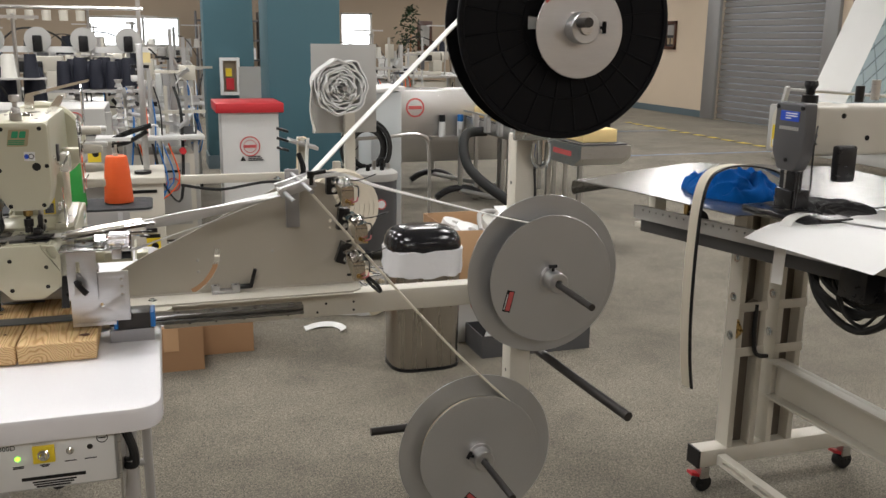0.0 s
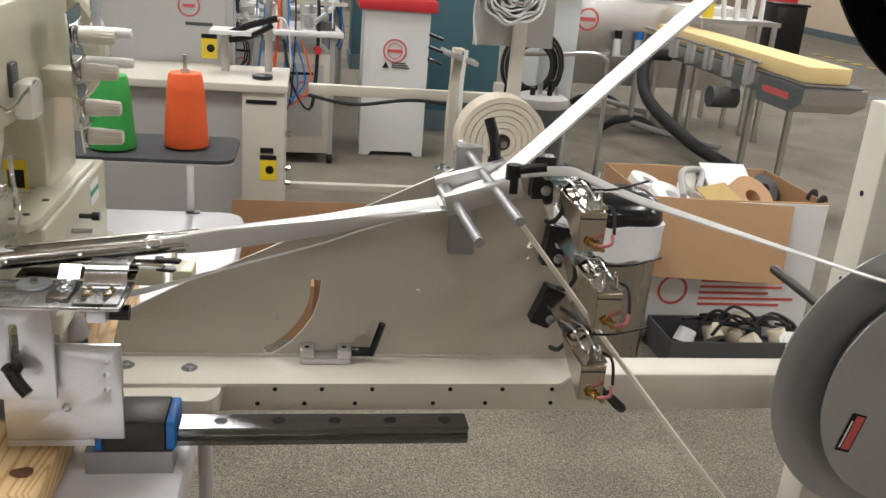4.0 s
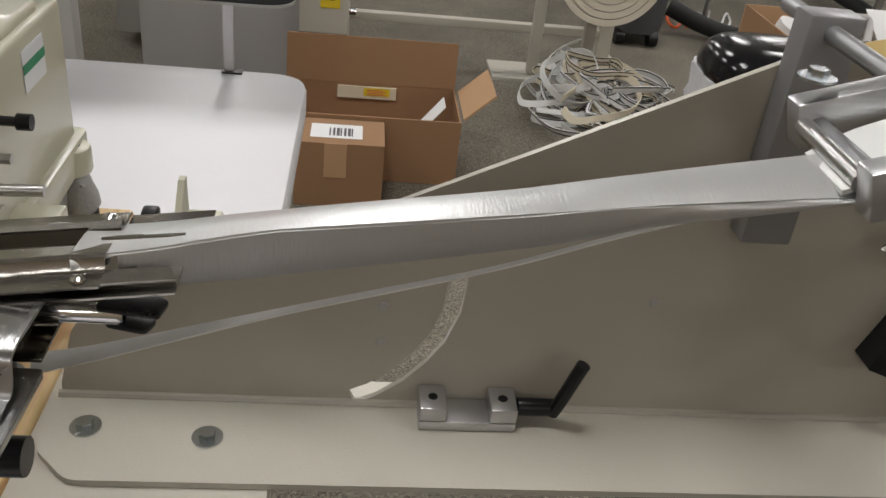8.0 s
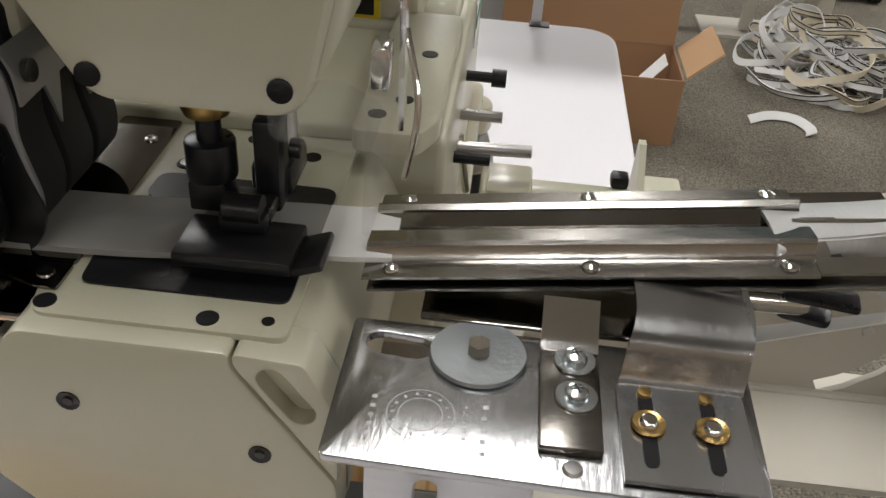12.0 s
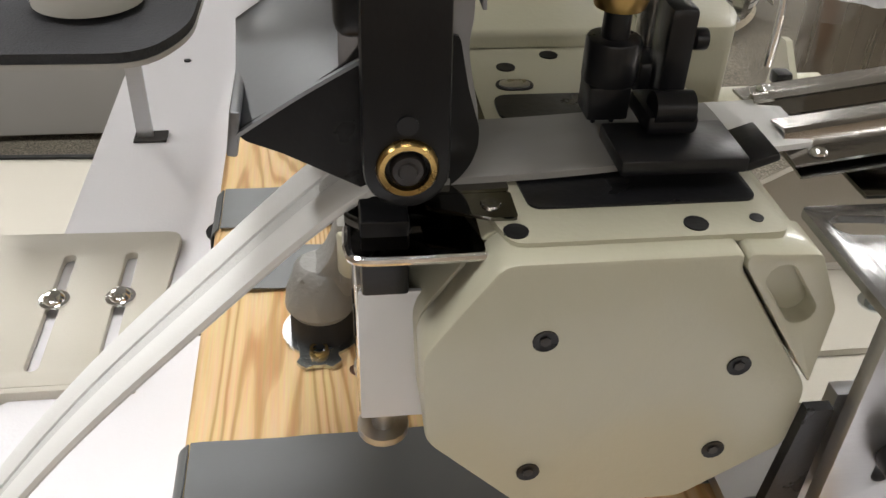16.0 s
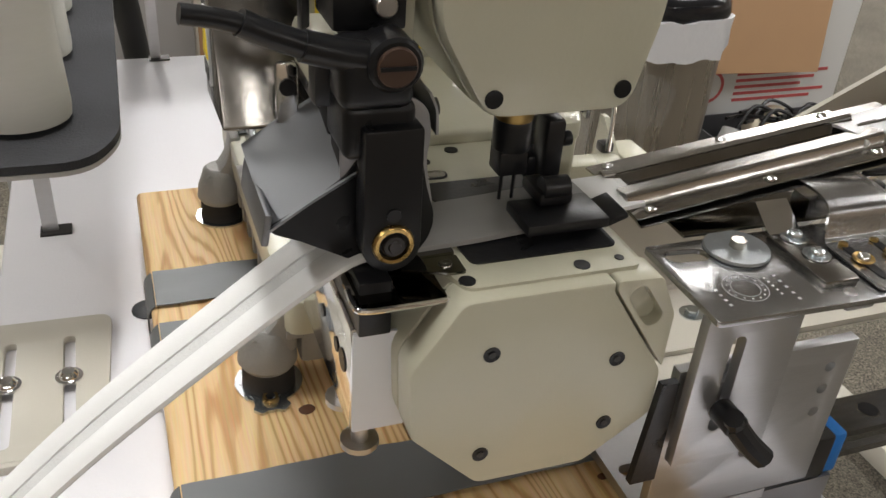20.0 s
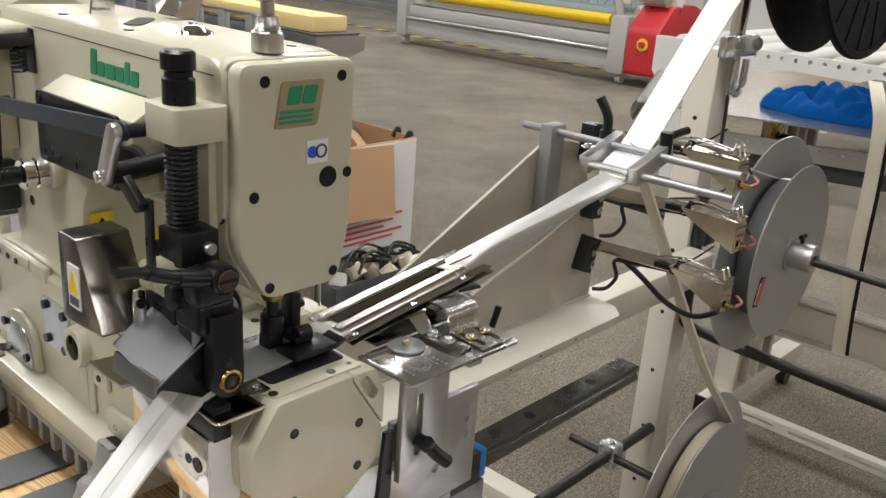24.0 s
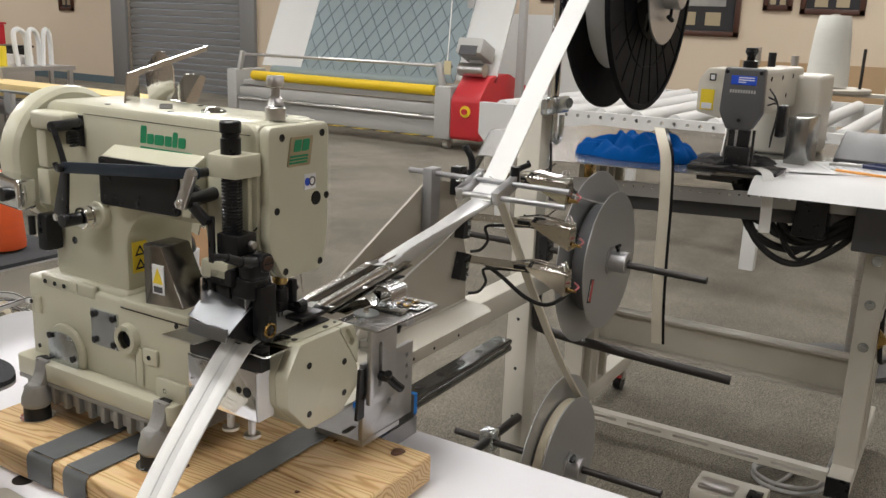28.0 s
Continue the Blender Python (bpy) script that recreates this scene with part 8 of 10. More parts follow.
def sheet(cx, cy0, z, w, d, rot, lift):
    t = B()
    bmesh.ops.create_grid(t, x_segments=10, y_segments=10, size=0.5)
    for v in t.verts:
        u, q = v.co.x, v.co.y
        v.co.z = lift * (max(0, -u - 0.1) ** 2) * -4 + 0.003 * noise.noise(V((u * 3, q * 3, z * 90)))
        v.co.x, v.co.y = u * w, q * d
    b = bmesh.ops.extrude_face_region(t, geom=t.faces[:])
    bmesh.ops.translate(t, verts=[g for g in b["geom"] if isinstance(g, bmesh.types.BMVert)], vec=(0, 0, 0.0006))
    bmesh.ops.transform(t, verts=t.verts, matrix=pose(cx, cy0, z, 0, 0, rot))
    return t


for k, (cx, cyy, z, rot, lift) in enumerate(((1.62, 1.40, 0.9760, 24, 0.0), (1.41, 1.36, 0.9725, 5, 0.045), (1.70, 1.27, 0.9695, -6, 0.0))):
    p = thing("paper_sheet", (cx, cyy, z), "white printed paper sheet on the work table", "paper", "paper sheets on the work table")
    part("sheet", sheet(cx, cyy, z, 0.30 if k == 1 else 0.216, 0.34 if k == 1 else 0.279, rot, lift), PAPER, p)
    for i in range(7):
        t = box(-0.08, 0.08 - 0.02 * (i % 3), -0.10 + i * 0.02, -0.099 + i * 0.02, 0.004, 0.0045)
        bmesh.ops.transform(t, verts=t.verts, matrix=pose(cx, cyy, z, 0, 0, rot))
        if k == 0:
            part("print_line", t, GREY, p)
        else:
            t.free()
pn = thing("pencil", (1.53, 1.31, 0.98), "orange pencil lying on the papers", "pencil")
part("shaft", cyl((1.515, 1.25, 0.9835), (1.545, 1.37, 0.9835), 0.0036, seg=6), PENCIL, pn)
part("tip", cyl((1.545, 1.37, 0.9835), (1.549, 1.384, 0.9835), 0.0036, 0.0005, seg=6), BEIGE, pn)
sx = thing("scissors", (1.66, 1.30, 0.98), "scissors with dark blue handles", "scissors")
part("blades", tube(B(), [(1.64, 1.40, 0.984), (1.66, 1.32, 0.984)], 0.004, 6), STEEL, sx)
part("handles", tube(B(), [(1.66, 1.32, 0.985), (1.70, 1.29, 0.985), (1.69, 1.24, 0.985), (1.65, 1.25, 0.985), (1.66, 1.32, 0.985)], 0.006, 8), mat("navy plastic", (0.01, 0.02, 0.08), 0.4), sx)
mn = thing("operator_console", (1.95, 1.33, 0.968), "dark slanted operator console on the work table", "console")
part("housing", box(1.84, 2.05, 1.16, 1.42, 0.972, 1.01, bev=0.006, turn=Matrix.Rotation(-0.3, 3, "Y")), DGREY, mn)
cw = thing("cable_bundle", (1.55, 1.45, 0.85), "hanging bundle of black cables under the table", "cables")
for k in range(12):
    y0, y1 = 1.62 - rng.random() * 0.12, 1.28 + rng.random() * 0.08
    dz = 0.10 + rng.random() * 0.10
    part("cable", tube(B(), [(1.45 + rng.random() * 0.12, y0, 0.93), (1.47, y0 - 0.05, 0.93 - dz * 0.7), (1.50, (y0 + y1) / 2, 0.93 - dz), (1.50, y1 + 0.03, 0.93 - dz * 0.6), (1.52, y1, 0.90)], rng.choice((0.004, 0.006, 0.009)), 7), RUBBER, cw)
part("valve_block", box(1.44, 1.52, 1.36, 1.44, 0.82, 0.93, bev=0.004), BLKMET, cw)
part("box", box(1.46, 1.60, 1.18, 1.30, 0.80, 0.93, bev=0.004), DGREY, cw)
pd = thing("foot_pedal", (1.55, 1.52, 0), "beige foot pedal with a grey tread", "foot pedal")
part("body", box(1.47, 1.60, 1.42, 1.62, 0.0, 0.045, bev=0.008), BEIGE, pd)
part("tread", box(1.475, 1.55, 1.50, 1.60, 0.045, 0.055, bev=0.003, turn=Matrix.Rotation(0.1, 3, "Y")), STEEL, pd)
part("switch", box(1.50, 1.55, 1.43, 1.47, 0.045, 0.052, bev=0.002), BLACK, pd)
fcab = thing("floor_cable", (1.75, 1.40, 0), "grey cable coiled on the carpet", "cable")
loop = [(1.60, 1.50, 0.01), (1.72, 1.42, 0.01)] + [(1.74 + 0.09 * math.cos(a * 0.7), 1.40 + 0.10 * math.sin(a * 0.7), 0.012 + 0.002 * a) for a in range(16)] + [(1.83, 1.30, 0.05), (1.80, 1.27, 0.25), (1.78, 1.245, 0.5), (1.77, 1.24, 0.8)]
part("cable", tube(B(), loop, 0.006, 7, 4), GREY, fcab)
solo("fluff_scrap", box(1.33, 1.36, 1.86, 1.88, 0.001, 0.008, bev=0.003), PAPER, (1.345, 1.87, 0.001), "tiny white paper scrap on the carpet", "scrap")
cone_stand = thing("thread_stand", (2.9, 1.6, 0), "tall thread stand with a large white cone", "thread stand")
part("tray", lathe(B(), [(0, 0), (0.16, 0), (0.165, 0.012), (0.16, 0.015), (0, 0.012)], (2.9, 1.62, 1.105), (0, 0, 1), 30), BEIGE, cone_stand)
part("pole", cyl((2.95, 1.40, 0.02), (2.95, 1.40, 1.60), 0.012, seg=12), STEEL, cone_stand)
part("arm", box(2.89, 2.96, 1.39, 1.62, 1.09, 1.104), BEIGE, cone_stand)
part("base", lathe(B(), [(0, 0), (0.2, 0), (0.2, 0.02), (0, 0.025)], (2.95, 1.40, 0), (0, 0, 1), 24), DGREY, cone_stand)
part("spike", cyl((2.92, 1.50, 1.10), (2.92, 1.50, 1.27), 0.006, seg=10), RODM, cone_stand)
cone("thread_cone", 2.9, 1.62, 1.12, 0.078, 0.27, WTHREAD, "very large white thread cone on the stand", "white thread cones")


# ---- roller conveyor and quilting machine ----
rc = thing("roller_conveyor", (5.2, 2.4, 0), "long white roller conveyor with punched side rails", "conveyor")
part("side_rail", flat([(0.2, 0.63), (3.86, 0.63), (3.86, 0.82), (0.2, 0.82)], [disc2(0.26 + 0.075 * k, 0.79, 0.012, 8) for k in range(48)], "x", 4.18, 4.22), WHITE, rc)
part("far_rail", box(6.75, 6.8, 0.2, 3.86, 0.63, 0.82), WHITE, rc)
part("end_rail", box(4.22, 6.75, 3.82, 3.86, 0.63, 0.76), WHITE, rc)
for k in range(16):
    part("roller", cyl((4.22, 0.35 + k * 0.225, 0.80), (6.75, 0.35 + k * 0.225, 0.80), 0.042, seg=18), WHITE, rc)
for y in (0.4, 2.1, 3.7):
    for x in (4.22, 6.7):
        part("leg", box(x, x + 0.06, y - 0.04, y + 0.04, 0, 0.63), WHITE, rc)
part("end_bracket", flat([(3.86, 0.82), (3.62, 0.82), (3.62, 0.50), (3.70, 0.45), (3.86, 0.62)], [disc2(3.72, 0.56, 0.02, 12)], "x", 4.165, 4.178), WHITE, rc)
for k in range(7):
    part("rail_bolt", cyl((4.176, 1.75 + 0.04 * k, 0.70 + 0.02 * (k % 2)), (4.18, 1.75 + 0.04 * k, 0.70 + 0.02 * (k % 2)), 0.008, seg=10), STEEL, rc)

qm = thing("fabric_winding_machine", (7.4, 7.3, 0), "large light grey fabric winding machine with yellow roller", "textile machine")
part("lower_beam", box(7.2, 7.45, 5.95, 8.95, 0.12, 0.30, bev=0.01), LGREY, qm)
part("mid_beam", box(7.22, 7.42, 5.95, 8.95, 0.34, 0.46, bev=0.01), LGREY, qm)
part("upper_beam", box(7.26, 7.42, 6.0, 8.9, 0.48, 0.54, bev=0.005), LGREY, qm)
part("guide_bar", cyl((7.18, 5.95, 0.32), (7.18, 8.9, 0.32), 0.025, seg=16), STEEL, qm)
part("yellow_roller", cyl((7.25, 6.12, 0.60), (7.25, 8.72, 0.60), 0.055, seg=26), YROLL, qm, "bright yellow roller")
part("fabric_roller", cyl((7.42, 6.12, 0.66), (7.42, 8.55, 0.66), 0.065, seg=26), QFAB, qm, "roll of grey blue fabric")
part("top_bar", cyl((7.30, 5.95, 0.86), (7.30, 8.98, 0.84), 0.018, seg=14), STEEL, qm)
part("left_frame", box(7.16, 7.7, 8.92, 9.08, 0.1, 0.66, bev=0.02), LGREY, qm)
part("left_bracket", box(7.22, 7.28, 8.90, 8.95, 0.6, 0.88, bev=0.01, turn=Matrix.Rotation(0.25, 3, "X")), LGREY, qm)
part("right_frame", box(7.14, 7.75, 5.86, 6.06, 0.1, 0.66, bev=0.02), LGREY, qm)
part("right_bracket", box(7.22, 7.28, 6.02, 6.08, 0.6, 0.90, bev=0.01, turn=Matrix.Rotation(-0.25, 3, "X")), LGREY, qm)
for y in (5.95, 9.0):
    part("caster", cyl((7.26, y - 0.03, 0.05), (7.26, y + 0.03, 0.05), 0.05, seg=18), BEIGE, qm)
part("red_cabinet", flat(rpoly([(7.12, 0.12), (7.95, 0.12), (8.3, 0.62), (7.75, 0.80), (7.35, 0.78), (7.12, 0.55)], 0.05), (), "y", 5.50, 5.84, 0.01), RED, qm, "red motor cabinet")
part("emergency_plate", cyl((7.11, 5.66, 0.42), (7.12, 5.66, 0.42), 0.06, seg=20), YELLOW, qm)
part("emergency_button", cyl((7.08, 5.66, 0.42), (7.11, 5.66, 0.42), 0.03, seg=18), RED, qm)
part("control_head", box(7.2, 7.5, 5.55, 5.85, 0.95, 1.12, bev=0.02, turn=Matrix.Rotation(0.4, 3, "Y")), LGREY, qm)
part("control_face", box(7.18, 7.2, 5.60, 5.80, 0.99, 1.09, turn=Matrix.Rotation(0.4, 3, "Y")), DGREY, qm)
part("control_post", box(7.36, 7.46, 5.62, 5.78, 0.66, 1.0, bev=0.01), LGREY, qm)
part("motor", cyl((7.3, 5.55, 0.84), (7.3, 5.85, 0.84), 0.07, seg=20), STEEL, qm)
for y in (5.35, 5.98):
    part("upright", box(7.75, 7.83, y, y + 0.08, 0.1, 2.1, bev=0.01), GREY, qm)
TURNQ = Matrix.Rotation(radians(24), 4, "Y")
def slanted(y0, y1, s0, s1, d0, d1):
    t = box(d0, d1, y0, y1, s0, s1)
    bmesh.ops.transform(t, verts=t.verts, matrix=Matrix.Translation((7.40, 0, 0.68)) @ TURNQ)
    return t
part("feed_panel", slanted(5.5, 8.75, 0.05, 1.7, 0.02, 0.04), WHITE, qm)
part("fabric_sheet", slanted(5.98, 8.12, 0.0, 1.75, 0.0, 0.012), QFAB, qm, "quilted grey blue fabric sheet")
seams = B()
for sgn in (1, -1):
    for k in range(-4, 16):
        y = 5.98 + k * 0.2
        p, q = [], []
        y_a, s_a = (y, 0.0) if sgn > 0 else (y, 1.75)
        y_b, s_b = (y + 1.2, 1.75) if sgn > 0 else (y + 1.2, 0.0)
        f0, f1 = max(0, (5.99 - y_a) / 1.2), min(1, (8.11 - y_a) / 1.2)
        if f1 > f0:
            M = Matrix.Translation((7.40, 0, 0.68)) @ TURNQ
            cy(seams, M @ V((-0.001, y_a + 1.2 * f0, s_a + (s_b - s_a) * f0)), M @ V((-0.001, y_a + 1.2 * f1, s_a + (s_b - s_a) * f1)), 0.006, seg=5)
part("quilt_seams", seams, mat("seam shade", (0.16, 0.20, 0.215), 0.9), qm)
part("tag", box(7.19, 7.2, 5.9, 5.98, 0.78, 0.92), mat("cream tag", (0.60, 0.52, 0.32), 0.7), qm)
part("pull_cord", cyl((7.2, 5.95, 0.9), (7.3, 5.95, 2.2), 0.006, seg=6), TAPE, qm)


# ---- foam conveyor ----
fcv = thing("foam_conveyor", (2.8, 6.2, 0), "narrow stainless conveyor on slim legs", "conveyor")
part("bed", box(2.66, 2.98, 5.55, 7.4, 0.60, 0.70, bev=0.004), STEEL, fcv)
part("end_tray", flat([(5.08, 0.62), (5.20, 0.56), (5.56, 0.56), (5.56, 0.70), (5.08, 0.70)], (), "x", 2.64, 3.0), STEEL, fcv)
part("side_print", box(2.637, 2.6395, 5.22, 5.5, 0.62, 0.655), REDP, fcv)
part("belt", box(2.66, 2.98, 5.1, 7.4, 0.702, 0.712), DGREY, fcv)
for y in (5.68, 7.2):
    for x in (2.68, 2.93):
        part("leg", box(x, x + 0.03, y, y + 0.03, 0, 0.60), STEEL, fcv)
for k in range(6):
    part("guide_block", box(2.62, 2.66, 5.65 + k * 0.28, 5.72 + k * 0.28, 0.62, 0.76, bev=0.004), GREY, fcv)
part("guide_rail", cyl((2.63, 5.55, 0.76), (2.63, 7.35, 0.76), 0.010, seg=10), STEEL, fcv)
part("motor", cyl((2.55, 5.95, 0.50), (2.72, 5.95, 0.50), 0.065, seg=20), DGREY, fcv, "dark motor")
part("motor_mount", box(2.66, 2.72, 5.92, 5.98, 0.50, 0.60), GREY, fcv)
solo("foam_block", box(2.70, 2.95, 5.18, 7.3, 0.713, 0.80, bev=0.008), FOAM, (2.8, 6.2, 0.713), "long block of cream foam on the conveyor", "foam")
sc2 = thing("steel_cabinet", (2.6, 7.7, 0), "low stainless steel machine cabinet with round red seal", "cabinet")
part("body", box(1.98, 3.5, 7.5, 8.0, 0.30, 0.93, bev=0.006), STEEL, sc2)
part("seal", flat(disc2(2.22, 0.78, 0.085), [disc2(2.22, 0.78, 0.07)], "y", 7.493, 7.499), REDP, sc2)
part("seal_bar", box(2.16, 2.28, 7.493, 7.499, 0.765, 0.795), REDP, sc2)
for x in (2.02, 3.44):
    for y in (7.53, 7.95):
        part("leg", box(x, x + 0.03, y, y + 0.03, 0, 0.30), STEEL, sc2)
for x, m in ((2.45, BLACK), (2.62, BLUEC)):
    part("regulator", cyl((x, 7.43, 0.52), (x, 7.43, 0.66), 0.03, seg=14), WHITE, sc2)
    part("regulator_cap", cyl((x, 7.43, 0.66), (x, 7.43, 0.72), 0.028, seg=14), m, sc2)
part("manifold", box(2.35, 2.75, 7.40, 7.499, 0.49, 0.53), STEEL, sc2)
tl = thing("cart", (3.3, 7.2, 0), "cart with white handles and yellow lamp", "cart")
part("shelf", box(2.9, 3.5, 7.0, 7.3, 0.85, 0.88), STEEL, tl)
for x in (2.92, 3.46):
    part("post", box(x, x + 0.03, 7.02, 7.05, 0, 0.85), STEEL, tl)
    part("post", box(x, x + 0.03, 7.25, 7.28, 0, 0.85), STEEL, tl)
part("lamp", cyl((3.0, 7.15, 0.88), (3.0, 7.15, 1.02), 0.04, seg=14), YELLOW, tl)
for k in range(3):
    part("hose", tube(B(), [(3.1 + k * 0.1, 7.1, 0.88), (3.08 + k * 0.12, 7.1, 1.12), (3.2 + k * 0.1, 7.15, 1.1), (3.24 + k * 0.1, 7.2, 0.88)], 0.018, 8), GAUZE, tl)

# vacuum hoses and foot stands on the floor
hs = thing("vacuum_hose", (2.2, 6.0, 0), "black corrugated vacuum hose drooping to the floor", "hose")
part("hose", tube(B(), [(2.66, 6.9, 0.62), (2.45, 6.8, 0.60), (2.38, 6.5, 0.38), (2.55, 6.1, 0.18), (2.68, 5.7, 0.10), (2.55, 5.3, 0.05), (2.2, 5.2, 0.045), (1.8, 5.4, 0.045), (1.55, 5.5, 0.12)], 0.04, 12), RUBBER, hs)
for x, y in ((2.59, 8.17), (2.53, 7.15)):
    fs2 = thing("foot_stand", (x, y, 0), "dark cast two-toed foot of a machine stand", "stand foot", "dark stand feet")
    part("foot", tube(B(), [(x - 0.22, y, 0.03), (x - 0.12, y, 0.09), (x, y, 0.11), (x + 0.12, y, 0.09), (x + 0.22, y, 0.03)], 0.03, 10), BLKMET, fs2)
    part("post", cyl((x, y, 0.11), (x, y, 0.62), 0.022, seg=12), STEEL, fs2)
    part("tail", tube(B(), [(x, y, 0.09), (x + 0.25, y - 0.25, 0.05), (x + 0.5, y - 0.5, 0.03)], 0.022, 10), STEEL, fs2)
for k in range(3):
    ah = thing("air_hose", (1.75, 5.75, 0), "thin air hose lying on the carpet", "air hose", "loose air hoses")
    part("hose", tube(B(), [(1.7 + 0.1 * math.cos(a + k) + 0.1 * k, 5.7 + 0.16 * math.sin(a * 1.3 + k), 0.008 + 0.012 * (a % 2)) for a in range(9)], 0.006, 6), (ORANGE, GREY, GAUZE)[k], ah)


# ---- compressor, gauze stand, red cabinet ----
vc = thing("shop_vacuum", (1.345, 5.33, 0), "dark canister vacuum with coiled black hose", "vacuum")
part("canister", lathe(B(), [(0, 0.06), (0.122, 0.06), (0.128, 0.10), (0.128, 0.48), (0.132, 0.50), (0, 0.50)], (1.345, 5.33, 0), (0, 0, 1), 36), DGREY, vc)
part("lid", lathe(B(), [(0.132, 0.50), (0.137, 0.515), (0.134, 0.545), (0.11, 0.56), (0, 0.565)], (1.345, 5.33, 0), (0, 0, 1), 36), LGREY, vc)
part("air_seal", flat(disc2(1.345, 0.36, 0.032), (), "y", 5.196, 5.201), REDP, vc, "red and white round seal")
part("air_seal_ring", flat(disc2(1.345, 0.36, 0.024), (), "y", 5.194, 5.196), STICKER, vc)
for a in (0.6, 2.2, 3.9, 5.4):
    x, y = 1.345 + 0.11 * math.cos(a), 5.33 + 0.11 * math.sin(a)
    part("caster", cyl((x - 0.02, y, 0.035), (x + 0.02, y, 0.035), 0.035, seg=14), BLACK, vc)
for k in range(4):
    part("lid_fitting", cyl((1.28 + k * 0.045, 5.28 + 0.03 * (k % 2), 0.56), (1.28 + k * 0.045, 5.28 + 0.03 * (k % 2), 0.60 + 0.02 * (k % 3)), 0.014, seg=10), (BLACK, STEEL, BLACK, STEEL)[k], vc)
for k in range(7):
    r = 0.105 + 0.011 * k
    pts = [(1.325 + 0.006 * (k % 3) + r * 0.95 * math.cos(a * 0.42), 5.50 + 0.015 * (k % 4), 0.675 + r * (1.08 + 0.03 * (k % 2)) * math.sin(a * 0.42)) for a in range(16)]
    part("hose_coil", tube(B(), pts, 0.010, 8, 3), RUBBER, vc)
part("hose_hook", cyl((1.33, 5.56, 0.80), (1.33, 5.50, 0.80), 0.02, seg=12), GREENT, vc)
wc = thing("white_cabinet", (1.5, 5.9, 0), "white equipment cabinet behind the vacuum", "cabinet")
part("body", box(1.40, 1.61, 5.70, 6.1, 0.02, 1.02, bev=0.008), PALEBLUE, wc)
part("top", box(1.38, 1.63, 5.68, 6.12, 1.02, 1.045, bev=0.004, turn=Matrix.Rotation(-0.10, 3, "Y")), WHITE, wc)
part("handle_rail", tube(B(), [(1.22, 5.62, 0.72), (1.45, 5.58, 0.735), (1.72, 5.60, 0.74), (1.78, 5.62, 0.60), (1.78, 5.62, 0.05)], 0.012, 8), STEEL, wc)

gs = thing("gauze_stand", (1.05, 4.75, 0), "beige post stand carrying a big roll of white gauze", "roll stand")
part("post", box(1.03, 1.085, 4.74, 4.79, 0.02, 1.12, bev=0.003), BEIGE, gs)
part("panel", box(0.86, 1.22, 4.80, 4.81, 0.85, 1.33, bev=0.002), LGREY, gs)
part("arm", cyl((0.972, 4.45, 1.11), (0.972, 4.80, 1.11), 0.012, seg=12), STEEL, gs)
part("crossbar", box(0.15, 1.06, 4.745, 4.785, 0.60, 0.645, bev=0.003), BEIGE, gs)
part("lower_bar", box(0.05, 1.06, 4.745, 4.785, 0.17, 0.20, bev=0.003), BEIGE, gs)
part("base", box(0.95, 1.16, 4.5, 5.0, 0.0, 0.03), BEIGE, gs)
part("second_post", box(0.76, 0.80, 4.70, 4.74, 0.02, 0.84, bev=0.003), BEIGE, gs)
part("tape_guide", box(0.70, 0.86, 4.60, 4.70, 0.80, 0.82, bev=0.003, turn=Matrix.Rotation(0.3, 3, "Y")), ALU, gs)
part("tape_strand", ribbon(B(), [(0.80, 4.62, 0.84), (0.755, 4.62, 0.83), (0.74, 4.62, 0.6), (0.745, 4.62, 0.42)], [0.05] * 4, [(0.3, 1, 0)] * 4, 0.003, 6, 2), CREAMT, gs)
part("tape_strand", ribbon(B(), [(0.80, 4.60, 0.845), (0.79, 4.60, 0.70), (0.80, 4.62, 0.5), (0.80, 4.63, 0.35)], [0.045] * 4, [(0.6, 1, 0)] * 4, 0.003, 6, 2), TAPE, gs)
for k in range(3):
    part("lever", tube(B(), [(0.70, 4.62, 0.78 + 0.05 * k), (0.64, 4.60, 0.80 + 0.05 * k)], 0.008, 7), BLACK, gs)
part("cable", tube(B(), [(0.15, 4.735, 0.60), (0.35, 4.73, 0.57), (0.6, 4.735, 0.60), (0.85, 4.74, 0.58)], 0.008, 7), RUBBER, gs)
gr = thing("gauze_roll", (0.972, 4.6, 1.11), "big loose roll of white gauze fabric", "fabric roll")
for k in range(9):
    r = 0.03 + k * 0.0135
    t = B()
    pts = []
    for i in range(19):
        a = i * 2 * math.pi / 18
        w = r * (1 + 0.16 * noise.noise(V((math.cos(a) * 3, math.sin(a) * 3, k * 0.9)))) + 0.004 * math.sin(a * 7 + k)
        pts.append((0.972 + w * math.cos(a), 4.60 + 0.05 * noise.noise(V((math.cos(a) * 2.2, math.sin(a) * 2.2, k * 0.7))), 1.11 + w * math.sin(a)))
    part("layer", ribbon(t, pts, [0.16 - 0.004 * k] * 19, [(0, 1, 0)] * 19, 0.008, 3, 3), GAUZE, gr)
part("loose_end", ribbon(B(), [(0.83, 4.58, 1.15), (0.815, 4.58, 1.0), (0.835, 4.58, 0.88)], [0.16] * 3, [(0.2, 1, 0)] * 3, 0.006, 6, 3), GAUZE, gr)
cr2 = thing("felt_roll", (0.93, 4.35, 0.0), "roll of unbleached felt tape on a steel post", "roll")
part("plate", box(0.62, 0.95, 4.66, 4.86, 0.0, 0.012), BEIGE, cr2)
part("post", box(0.93, 0.97, 4.57, 4.61, 0.0, 0.72, bev=0.003), PLATE, cr2)
